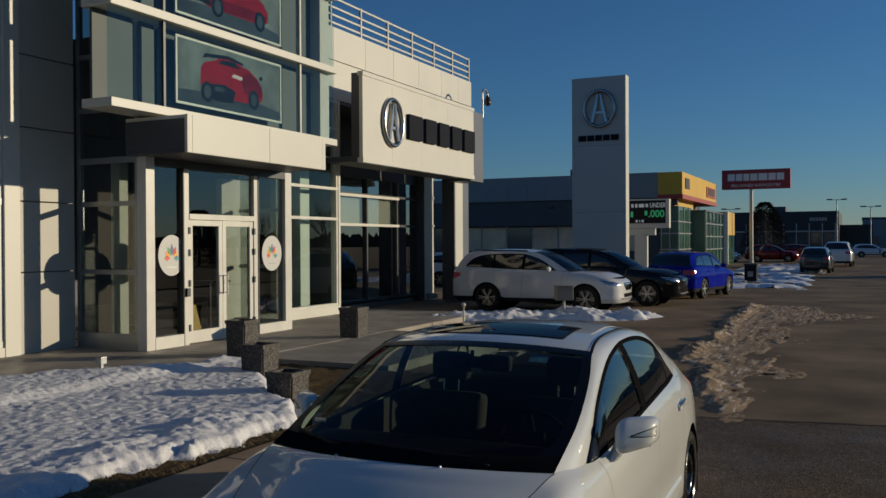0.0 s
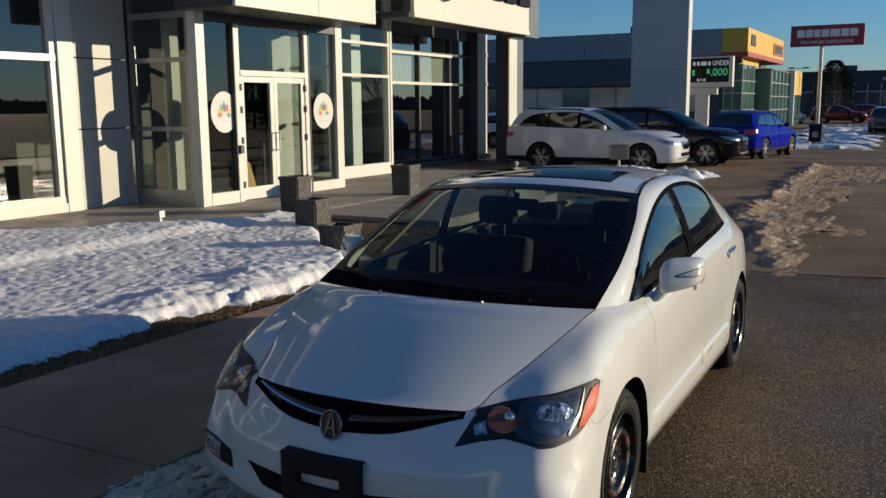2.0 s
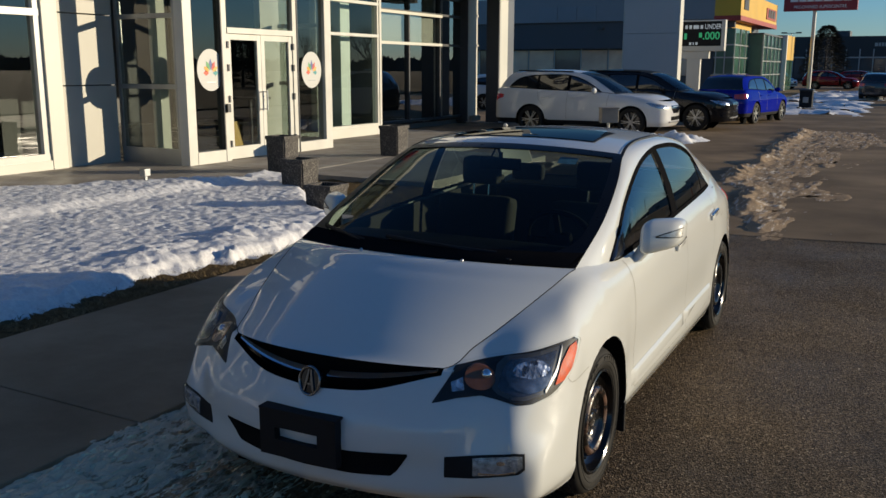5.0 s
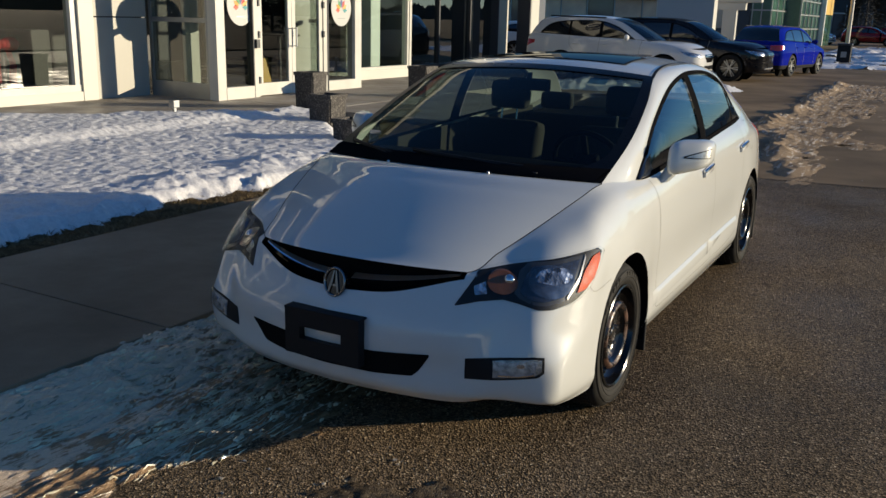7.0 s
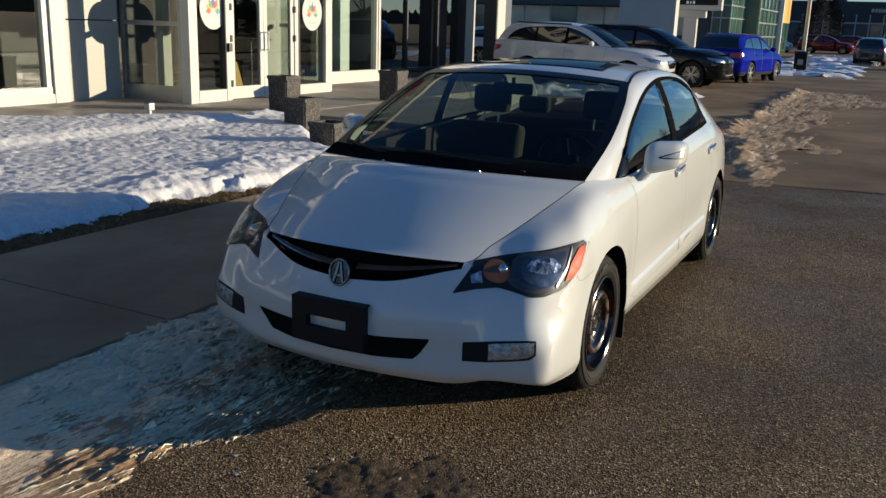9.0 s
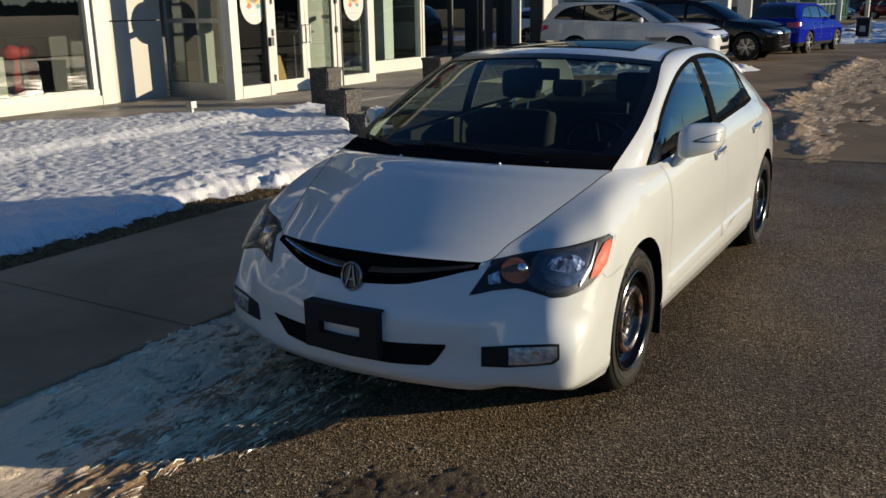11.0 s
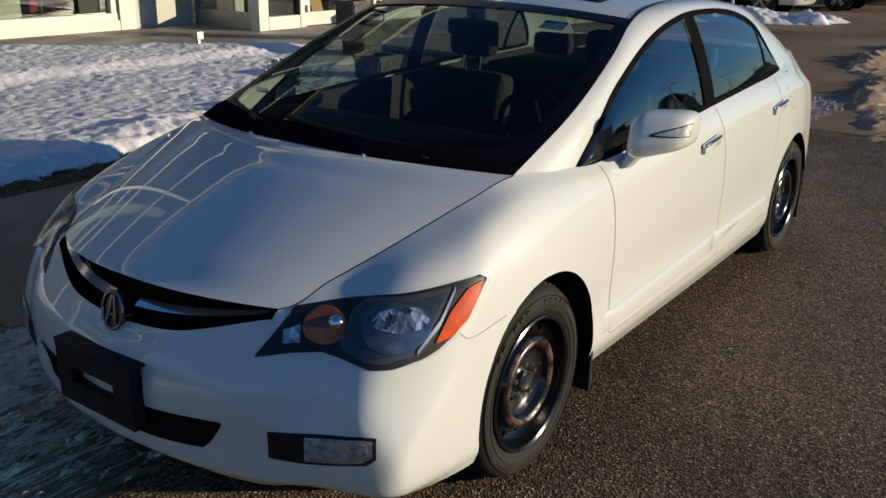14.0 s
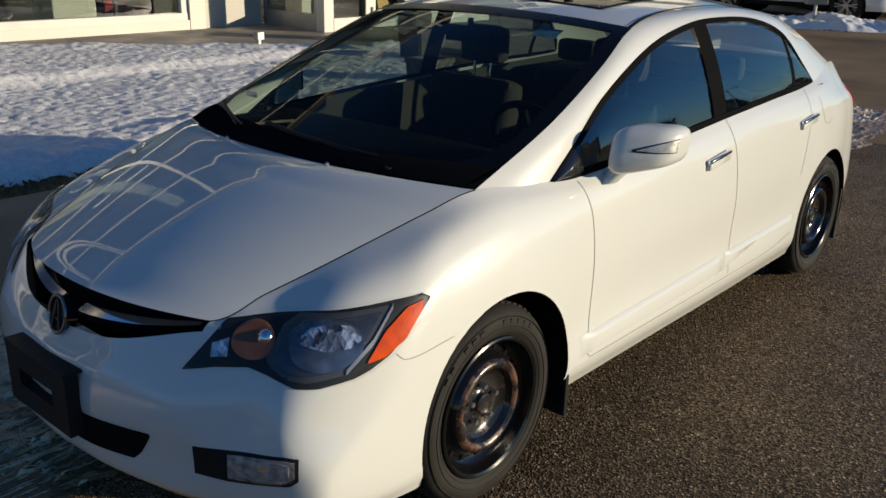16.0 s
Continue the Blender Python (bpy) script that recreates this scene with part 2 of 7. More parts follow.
TRIM = surface("black_trim", (0.009, 0.009, 0.010), 0.9, 0, 0.15, 6, 200, spec=0.0)
DRY_GRASS = surface("dry_grass", (0.14, 0.098, 0.050), 0.9, 0, 0.4, 12, 160, 0.9, 0.02, spec=0.05)
SOIL = surface("soil", (0.07, 0.05, 0.035), 0.95, 0, 0.4, 10, 90, 0.8, 0.02)


# ---- building helpers ----
def box(bm, x0, x1, y0, y1, z0, z1, bevel=0.0):
    r = bmesh.ops.create_cube(bm, size=1.0, matrix=Matrix.Translation(((x0 + x1) / 2, (y0 + y1) / 2, (z0 + z1) / 2)) @ Matrix.Diagonal((abs(x1 - x0), abs(y1 - y0), abs(z1 - z0), 1)))
    if bevel:
        es = list({e for v in r["verts"] for e in v.link_edges})
        bmesh.ops.bevel(bm, geom=es, offset=bevel, segments=2, affect="EDGES", profile=0.6)
    return bm


def cyl(bm, p0, p1, r0, r1=None, seg=20, caps=True):
    p0, p1 = Vector(p0), Vector(p1)
    d = p1 - p0
    m = Matrix.Translation((p0 + p1) / 2) @ d.to_track_quat("Z", "Y").to_matrix().to_4x4()
    bmesh.ops.create_cone(bm, cap_ends=caps, segments=seg, radius1=r0, radius2=r0 if r1 is None else r1, depth=d.length, matrix=m)
    return bm


def ball(bm, c, r, seg=16, squash=(1, 1, 1)):
    bmesh.ops.create_uvsphere(bm, u_segments=seg, v_segments=max(6, seg // 2), radius=r, matrix=Matrix.Translation(c) @ Matrix.Diagonal((*squash, 1)))
    return bm


def grid_faces(bm, pts, flip=False):
    """Quads over a table of points (rows of equal length)."""
    vs = [[bm.verts.new(p) for p in row] for row in pts]
    for a, b in zip(vs, vs[1:]):
        for k in range(len(a) - 1):
            q = (a[k], a[k + 1], b[k + 1], b[k])
            try:
                bm.faces.new(q[::-1] if flip else q)
            except ValueError:
                pass
    return vs


def mesh_of(name, bm, mat, smooth=None):
    me = bpy.data.meshes.new(name)
    bm.normal_update()
    bm.to_mesh(me)
    bm.free()
    me.materials.append(mat)
    if smooth:
        for p in me.polygons:
            p.use_smooth = True
        me.set_sharp_from_angle(angle=radians(smooth))
    return me


def part(name, bm, mat, parent, label="", smooth=None):
    """One mesh object under a thing or a part. The mesh is in the thing's own space."""
    ob = new(name, mesh_of(name, bm, mat, smooth))
    ob.parent = parent
    return tagged(ob, label)


def thing(name, at, label, category, group="", kind=""):
    """An empty at a thing's base; its parts are built round it."""
    ob = new(name)
    ob.location = at
    return tagged(ob, label, category, group, kind)


def single(name, bm, mat, at, label, category, group="", kind="", smooth=None):
    ob = new(name, mesh_of(name, bm, mat, smooth))
    ob.location = at
    return tagged(ob, label, category, group, kind)


EDGE, te_, be_ = nodes_of("glass_edge")
te_.nodes.remove(be_)
tr_ = te_.nodes.new("ShaderNodeBsdfTransparent")
tr_.inputs["Color"].default_value = (0.97, 0.985, 0.98, 1)
te_.links.new(tr_.outputs[0], te_.nodes["Material Output"].inputs["Surface"])


def pane(name, x0, x1, y0, y1, z0, z1, mat, parent, out=(1, 0, 0)):
    """A sheet of glass with its mirroring face outside."""
    ob = part(name, B(x0, x1, y0, y1, z0, z1), mat, parent)
    ob.data.materials.append(EDGE)
    for p in ob.data.polygons:
        ob.visible_shadow = False
        p.material_index = 0 if p.normal.dot(Vector(out)) > 0.9 else 1
    return ob


def B(*a, **k):
    return box(bmesh.new(), *a, **k)


def lettering(text, size, depth, mat, parent, m, name="letters", label="", squeeze=1.0, bold=0.0):
    """Raised letters in the built-in font, turned into a mesh."""
    cu = bpy.data.curves.new(name, "FONT")
    cu.body, cu.size, cu.extrude, cu.align_x, cu.align_y, cu.offset = text, size, depth, "CENTER", "CENTER", bold
    tmp = new(name + "_tmp", cu)
    me = bpy.data.meshes.new_from_object(tmp.evaluated_get(bpy.context.evaluated_depsgraph_get()))
    bpy.data.objects.remove(tmp)
    bpy.data.curves.remove(cu)
    me.transform(m @ Matrix.Diagonal((squeeze, 1, 1, 1)))
    me.materials.clear()
    me.materials.append(mat)
    ob = new(name, me)
    ob.parent = parent
    return tagged(ob, label)


def fbm(x, y, s, seed=0.0, octaves=5):
    return noise.fractal(Vector((x * s + seed, y * s - seed, seed * 0.37)), 0.9, 2.0, octaves)
# ---- ground ----
bm = bmesh.new()
bmesh.ops.create_grid(bm, x_segments=8, y_segments=8, size=1500)
single("ground", bm, ASPHALT, (0, 0, 0), "worn dark asphalt road and parking lot", "asphalt", kind="structure")

# Paler sheet whose colour holds the brightness of asphalt seen at a grazing angle.
bm = bmesh.new()
bm.faces.new([bm.verts.new(p) for p in ((-40, 0.6, 0.003), (7, 7.6, 0.003), (7, 140, 0.003), (-40, 140, 0.003))])
single("far_road", bm, FAR_ASPHALT, (0, 0, 0), "paler smoother brown asphalt of the far road and lot", "asphalt", kind="structure")

# Added out of view: a matte sheet to keep asphalt glare off the showroom glass.
bm = bmesh.new()
box(bm, 7, 700, -500, 600, -0.3, 0.06)
single("glare_verge", bm, DRY_GRASS, (0, 0, 0), "unseen matte brown grass sheet added across the road", "grass", kind="structure")
WALK_Z, APRON_Z = 0.10, 0.15


def slab(name, x0, x1, y0, y1, z, label, mat=CONCRETE, joints_y=(), gap=0.012):
    """A concrete slab, split at its joints into pieces of its own."""
    t = thing(name, (0, 0, 0), label, "pavement", kind="structure")
    ys = [y0, *joints_y, y1]
    for a, b in zip(ys, ys[1:]):
        part("slab", box(bmesh.new(), x0, x1, a + gap / 2, b - gap / 2, -0.05, z, 0.008), mat, t)
    part("joint_fill", B(x0 + 0.01, x1 - 0.01, y0 + 0.01, y1 - 0.01, -0.05, z - 0.012), SOIL, t, "dark dirt in the joints")
    return t


slab("pavement", -3.10, -1.27, -16, 5.2, WALK_Z, "brown concrete pavement beside the road, lying in shade", WALK_CONCRETE, joints_y=(-13, -10, -7.0, -3.8, -0.56, 2.6))
slab("forecourt", -10.8, -6.9, -16, 17.6, APRON_Z, "stained grey concrete forecourt along the showroom", joints_y=(-10, -4, 0.5, 4.2, 8.1, 11.9, 15))
slab("entrance_path", -6.888, -4.4, 7.9, 12.6, APRON_Z - 0.003, "grey concrete path from the doors to the road", joints_y=(10.7,))


def height_sheet(name, x0, x1, y0, y1, step, height, mat, label, category, smooth=180):
    """A sheet of snow or earth over the ground, from a height function (None: no snow)."""
    sx, sy = step if isinstance(step, tuple) else (step, step)
    nx, ny = round((x1 - x0) / sx), round((y1 - y0) / sy)
    verts, index, faces = [], {}, []
    for j in range(ny + 1):
        for i in range(nx + 1):
            x, y = x0 + (x1 - x0) * i / nx, y0 + (y1 - y0) * j / ny
            h = height(x, y)
            if h is not None:
                index[i, j] = len(verts)
                verts.append((x, y, h))
    for j in range(ny):
        for i in range(nx):
            q = [(i, j), (i + 1, j), (i + 1, j + 1), (i, j + 1)]
            if all(k in index for k in q):
                faces.append([index[k] for k in q])
    me = bpy.data.meshes.new(name)
    me.from_pydata(verts, [], faces)
    me.materials.append(mat)
    for p in me.polygons:
        p.use_smooth = True
    return tagged(new(name, me), label, category, kind="stuff")


def ease(v, a, b):
    k = min(1, max(0, (v - a) / (b - a)))
    return k * k * (3 - 2 * k)


def lawn_snow(x, y):
    """Crusted snow on the lawn between the forecourt and the pavement."""
    edge = -3.52 + 0.13 * fbm(x, y, 1.3, 4) + 0.07 * fbm(x, y, 5, 9) + 0.03 * fbm(x, y, 14, 13) + 0.16 * ease(y, 2.0, 3.2)
    back = -7.0 - min(3.0, 0.66 * max(0, 6.6 - y)) + 0.25 * fbm(x, y, 0.9, 7) + 0.08 * fbm(x, y, 6, 2)
    far = 7.35 - 1.02 * max(0, x + 6.5) + 0.3 * fbm(x, y, 1.0, 12)
    d = min(edge - x, x - back, far - y)
    if d < -0.06:
        return None
    bank = 0.065 * math.exp(-((edge - x - 0.42) / 0.30) ** 2) * max(0.1, 1 + 0.9 * fbm(x, y, 0.9, 31))
    ridge = 0.016 * math.exp(-((x - back - 0.35) / 0.3) ** 2) * max(0, 0.8 + 1.2 * fbm(x, y, 1.4, 36))
    dips = 0.019 * min(0.08, fbm(x, y, 9.0, 5, 3)) + 0.013 * fbm(x, y, 21.0, 6, 3)
    h = 0.09 + 0.018 * fbm(x, y, 0.6, 20) + 0.003 * fbm(x, y, 2.6, 3) + dips + 0.006 * fbm(x, y, 34.0, 8, 2) + (bank + ridge) * (1 + 0.3 * fbm(x, y, 6, 33))
    return 0.06 + 0.085 * ease(-x, 6.6, 7.0) + (0.015 + max(0, h)) * ease(d, -0.06, 0.13)


height_sheet("snow", -10.2, -3.2, -6.0, 8.2, 0.027, lawn_snow, SNOW, "crusted white snow over the lawn, lumpy and half melted", "snow")


def verge(x, y):
    return 0.06 + 0.025 * fbm(x, y, 6, 8) + 0.02 * fbm(x, y, 22, 3) + 0.015


height_sheet("lawn", -6.89, -3.11, -16, 7.89, 0.07, verge, DRY_GRASS, "flattened brown winter grass at the snow's edge", "grass")


def grass_tufts():
    """Flattened dead blades that stick out at the snow's edge."""
    rnd = random.Random(21)
    vs, fs = [], []
    for _ in range(9000):
        x, y = rnd.triangular(-3.72, -3.03, -3.24), rnd.uniform(-4.0, 7.6)
        a, L, w = rnd.uniform(0, 6.28), rnd.uniform(0.03, 0.09), rnd.uniform(0.002, 0.004)
        p = Vector((x, y, 0.075))
        d = Vector((math.cos(a) * 0.8, math.sin(a) * 0.8, rnd.uniform(0.2, 0.7))) * L
        s = Vector((-math.sin(a), math.cos(a), 0)) * w
        n = len(vs)
        vs += [p - s, p + s, p + d * 0.6 + s * 0.6, p + d * 0.6 - s * 0.6, p + d + Vector((0, 0, -0.2 * L))]
        fs += [(n, n + 1, n + 2, n + 3), (n + 3, n + 2, n + 4)]
    me = bpy.data.meshes.new("grass")
    me.from_pydata(vs, [], fs)
    me.materials.append(STRAW)
    tagged(new("grass", me), "dead brown grass blades along the edge of the snow", "grass", kind="stuff")


STRAW = surface("dead_grass_blade", (0.23, 0.165, 0.085), 0.85, 0, 0.45, 6, 60, spec=0.1)
grass_tufts()


def kerb_slush(x, y):
    """Rutted dirty snow between the pavement and the road."""
    r = -0.06 + 0.10 * fbm(x, y, 1.4, 14) + 0.09 * fbm(x, y, 5, 15) - 0.24 * ease(-y, 0.9, 1.45) + 0.16 * ease(-y, 1.9, 3.0)
    far = 8.6 + 0.5 * fbm(x, y, 1, 3)
    d = min(r - x, x + 1.62, far - y, y + 5.3 + 0.3 * fbm(x, y, 2, 19))
    if d < -0.05:
        return None
    ruts = max(0.0, math.sin((x + 0.05 * y + 0.03 * fbm(x, y, 0.9, 2)) * 150)) ** 2
    band = ease(fbm(x * 1.3, y * 0.35, 1.6, 44), -0.25, 0.2) * ease(x, -0.85, -0.5)
    lumps = 0.5 - abs(fbm(x * 1.2, y * 0.8, 5.5, 6, 3))
    side = 0.082 * ease(-x, 0.75, 1.22)
    h = 0.010 + side + 0.019 * band * ruts * (0.6 + 0.8 * fbm(x, y * 0.3, 9, 61)) + 0.026 * lumps * (0.45 + 0.55 * ease(-x, 0.3, 0.9)) * (1 - 0.6 * ease(-y, 1.1, 1.5)) - 0.012 + (0.019 - 0.013 * ease(-y, 1.1, 1.5)) * fbm(x * 1.5, y * 0.5, 17, 6, 4) + (0.009 - 0.006 * ease(-y, 1.1, 1.5)) * fbm(x * 1.3, y * 0.8, 45, 16, 2)
    return -0.012 + (max(0.003 + 0.1 * abs(h), h) + 0.012) * ease(d, -0.05, 0.08)


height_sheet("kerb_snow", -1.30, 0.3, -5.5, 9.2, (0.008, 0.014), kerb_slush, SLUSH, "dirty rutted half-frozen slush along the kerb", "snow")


ICE = surface("glazed_ice", (0.78, 0.61, 0.42), 0.3, 0, 0.55, 7, 90, 0.5, 0.003, coat=0.3, rvar=0.15, spec=0.7)


def ice_ridges():
    """Frozen crests of the wheel ruts and broken lumps of crust, lying on the slush."""
    rnd = random.Random(77)
    vs, fs = [], []
    for _ in range(1000):      # crests along the ruts
        x, y = rnd.triangular(-1.15, -0.10, -0.45), rnd.uniform(-1.6, 0.5)
        if kerb_slush(x, y) is None or fbm(x * 1.5, y * 0.5, 1.5, 51) < -0.12:
            continue
        a, n = radians(90 + rnd.gauss(3, 9)), 7
        L, w, h = 0.03 + 0.34 * rnd.random() ** 2, rnd.uniform(0.003, 0.011), rnd.uniform(0.003, 0.010)
        ux, uy, k0 = math.cos(a), math.sin(a), len(vs)
        rows = 0
        for i in range(n + 1):
            f = i / n
            px, py = x + ux * L * (f - 0.5) + rnd.gauss(0, 0.0035), y + uy * L * (f - 0.5)
            z = kerb_slush(px, py)
            if z is None:
                break
            k = math.sin(math.pi * (0.06 + 0.88 * f)) * rnd.uniform(0.25, 1.0)
            vs += [(px - uy * w * k, py + ux * w * k, z - 0.003), (px, py, z + h * k), (px + uy * w * k, py - ux * w * k, z - 0.003)]
            rows += 1
        for i in range(rows - 1):
            q = k0 + 3 * i
            fs += [(q, q + 1, q + 4, q + 3), (q + 1, q + 2, q + 5, q + 4)]
    for x0, y0, y1, lean in ((-0.34, -1.20, -0.66, -0.03), (-0.39, -1.22, -0.72, -0.05), (-0.45, -1.04, -0.50, -0.13), (-0.27, -1.15, -0.78, 0.0), (-0.43, -1.95, -1.52, 0.22), (-0.37, -1.93, -1.50, 0.22), (-0.50, -1.98, -1.55, 0.22), (-0.30, -1.80, -1.47, 0.24), (-0.58, -2.05, -1.70, 0.2)):      # the long crests between the tyre treads
        n, k0, w, h = 26, len(vs), rnd.uniform(0.005, 0.009), rnd.uniform(0.009, 0.014) * (0.35 if y1 < -1.4 else 1.0)
        rows = 0
        for i in range(n + 1):
            f = i / n
            px, py = x0 + lean * (y1 - y0) * f + rnd.gauss(0, 0.0022), y0 + (y1 - y0) * f
            z = kerb_slush(px, py)
            if z is None:
                break
            k = min(1.0, 6 * f, 6 * (1 - f)) * rnd.uniform(0.45, 1.0) + 0.02
            vs += [(px - w * k, py, z - 0.004), (px, py, z + h * k), (px + w * k, py, z - 0.004)]
            rows += 1
        for i in range(rows - 1):
            q = k0 + 3 * i
            fs += [(q, q + 1, q + 4, q + 3), (q + 1, q + 2, q + 5, q + 4)]
    for _ in range(900):      # peaked lumps of crust, most of them near the kerb
        x, y = -1.26 + 1.2 * rnd.random() ** 1.5, rnd.uniform(-1.5, 0.5)
        z = kerb_slush(x, y)
        if z is None:
            continue
        r, k0 = 0.005 + 0.020 * rnd.random() ** 3, len(vs)
        m, a0 = rnd.randint(5, 7), rnd.random() * 6.28
        for lev, kk in ((-0.25, 1.0), (0.25, rnd.uniform(0.5, 0.7))):
            for i in range(m):
                a = a0 + 6.283 * i / m
                g = r * kk * rnd.uniform(0.6, 1.4)
                vs.append((x + g * math.cos(a) * 0.7, y + g * math.sin(a) * 1.7, z + r * lev * rnd.uniform(0.5, 1.5)))
        vs.append((x + rnd.uniform(-0.3, 0.3) * r, y + rnd.uniform(-0.3, 0.3) * r, z + r * rnd.uniform(0.35, 0.7)))
        fs += [(k0 + i, k0 + (i + 1) % m, k0 + m + (i + 1) % m, k0 + m + i) for i in range(m)]
        fs += [(k0 + m + i, k0 + m + (i + 1) % m, k0 + 2 * m) for i in range(m)]
    me = bpy.data.meshes.new("ice_ridges")
    me.from_pydata(vs, [], fs)
    me.materials.append(ICE)
    tagged(new("ice_ridges", me), "glazed icy crests and broken crust on the kerb slush", "ice", kind="stuff")


ice_ridges()


def road_slush(x, y):
    """A windrow of dirty ploughed snow that crosses the road behind the car."""
    left = max(0.26 - 0.24 * (y - 6.9), -1.03 - 0.025 * (y - 12.25)) + 0.15 * fbm(0, y, 0.8, 5)
    right = 0.95 + 0.01 * (y - 9) + 0.30 * fbm(x, y, 0.35, 17) + 1.5 * math.exp(-((y - 21.5) / 1.2) ** 2) + 0.7 * math.exp(-((y - 10.3) / 0.3) ** 2)
    d = min(x - left, right - x) + 0.20 * fbm(x * 1.5, y * 0.5, 1.6, 18) + 0.14 * fbm(x * 2, y * 0.5, 5, 11)
    d -= 0.55 * ease(fbm(x * 1.6, y * 0.45, 1.9, 37), -0.15, 0.30) * ease(x - left, 0.40, 0.90)
    d = min(d, (y - 5.6) * 0.35 + 0.5 * fbm(x, y, 2, 2), (25.5 - y) * 0.35)
    if d < -0.03:
        return None
    crest = 0.10 * math.exp(-((x - left - 0.26) / 0.20) ** 2) * max(0, 0.75 + 0.9 * fbm(x, y, 1.1, 6)) * ease(y, 6, 10)
    h = 0.006 + crest * (1 + 0.6 * fbm(x, y, 5, 26)) + 0.014 * fbm(x * 1.8, y * 0.5, 3.5, 21) + 0.013 * fbm(x * 1.6, y * 0.55, 9, 22, 4)
    return -0.005 + (max(0.0, h) + 0.008) * ease(d, -0.03, 0.40)


height_sheet("road_snow", -2.2, 3.1, 4.4, 28.2, 0.035, road_slush, ROAD_SLUSH, "dirty ploughed snow scraped along the road", "snow")


DIRTY_ICE = surface("dirty_ice", (0.42, 0.37, 0.30), 0.3, 0, 0.4, 30, 200, spec=0.6)


def crumbs(name, spots, n, seed, label):
    """Small lumps of ice lying loose on the road."""
    rnd = random.Random(seed)
    bm = bmesh.new()
    for cx, cy, sx, sy in spots:
        for _ in range(n):
            r = 0.0025 + 0.011 * rnd.random() ** 4
            p = (rnd.gauss(cx, sx), rnd.gauss(cy, sy), r * 0.3)
            bmesh.ops.create_icosphere(bm, subdivisions=1, radius=r, matrix=Matrix.Translation(p) @ Matrix.Diagonal((rnd.uniform(0.7, 2.0), rnd.uniform(0.7, 1.6), rnd.uniform(0.25, 0.5), 1)))
    for v in bm.verts:
        v.co += Vector((rnd.uniform(-1, 1), rnd.uniform(-1, 1), rnd.uniform(-1, 1))) * 0.0022
    single(name, bm, DIRTY_ICE, (0, 0, 0), label, "snow", kind="stuff")


crumbs("snow_crumbs", ((0.45, -1.25, 0.16, 0.12), (-0.05, -1.5, 0.08, 0.14), (0.3, -1.0, 0.1, 0.08), (0.8, 5.0, 0.3, 0.5), (1.1, 7.8, 0.5, 0.9), (-0.3, -1.95, 0.1, 0.3)), 10, 3, "small crumbs of ice scattered on the asphalt")


def wet_patch(x, y):
    d = 0.30 - math.hypot((x - 0.50) / 1.15, (y + 1.30) / 0.9) + 0.16 * fbm(x, y, 4, 71) + 0.07 * fbm(x, y, 14, 72)
    return None if d < 0 else -0.006 + 0.0085 * ease(d, 0, 0.03) + (0.008 * max(0, fbm(x, y, 11, 9)) + 0.006 * fbm(x, y, 30, 9, 3)) * ease(d, 0, 0.06)


WET = slush_material("dark_ice", (1.0, 0.5, 1.0), (0.170, 0.127, 0.082), (0.058, 0.043, 0.028), 0.52, 22.0, wet=0.08)
height_sheet("ice_patch", 0.0, 1.1, -1.8, -0.8, 0.012, wet_patch, WET, "dark wet ice patch on the asphalt before the car", "ice")
rnd_ = random.Random(8)
bm = bmesh.new()
rows, w_ = [], 0.0
for i in range(120):
    x = 0.3 + i * 0.07
    w_ = 0.6 * w_ + rnd_.uniform(-0.02, 0.02)
    y = 6.62 + 0.15 * (x - 0.5) + w_
    h = 0.012 + 0.008 * rnd_.random()
    rows.append([(x, y - h, 0.007), (x, y + h, 0.007)])
grid_faces(bm, rows, True)
single("road_joint", bm, SOIL, (0, 0, 0), "dark crack across the asphalt road", "road", kind="structure")


def island_snow(x, y):
    low = 16.0 + 0.55 * (x + 7.4)
    d = min(-2.75 + 0.3 * fbm(x, y, 0.8, 1) - x, x + 8.0, min(19.75, low + 1.9) + 0.2 * fbm(x, y, 0.7, 3) - y, y - low - 0.3 * fbm(x, y, 0.9, 5))
    return None if d < -0.05 else 0.0 + (0.15 + 0.12 * fbm(x, y, 1.2, 41) + 0.07 * fbm(x, y, 4, 42) + 0.03 * fbm(x, y, 11, 43)) * ease(d, -0.05, 0.35)


height_sheet("island_snow", -8.2, -2.2, 15.2, 20.1, 0.05, island_snow, SNOW, "heaped snow on the kerb island before the parked cars", "snow")


def far_snow(x, y):
    d = min(x + 5.5 + 0.03 * (y - 40), -0.1 + 0.5 * fbm(x, y, 0.3, 2) - x, 74 + fbm(x, y, 0.3, 7) - y, y - 34.5 - 0.6 * fbm(x, y, 0.4, 4))
    hole = fbm(x, y, 0.45, 60)
    d = min(d, 2.2 * (hole + 0.22))
    return None if d < -0.05 else -0.02 + (0.13 + 0.12 * fbm(x, y, 0.6, 51) + 0.06 * fbm(x, y, 2, 52)) * ease(d, -0.05, 0.7)


height_sheet("far_snow", -6.8, 0.8, 33, 76, 0.18, far_snow, SNOW, "patchy melting snow on a far kerb island", "snow")
# ---- showroom ----
WX, LX, VX = -10.25, -10.6, -8.98          # main wall, front of the entrance lobby
bld = thing("showroom_building", (WX, 10, APRON_Z), "white-panelled car showroom with a glazed entrance lobby", "building")
bld.location = (0, 0, 0)


def bp(name, parent=None, mat=PANEL, label="", *boxes):
    for q in boxes:
        ob = part(name, B(*q), mat, parent or bld, label)
    return ob


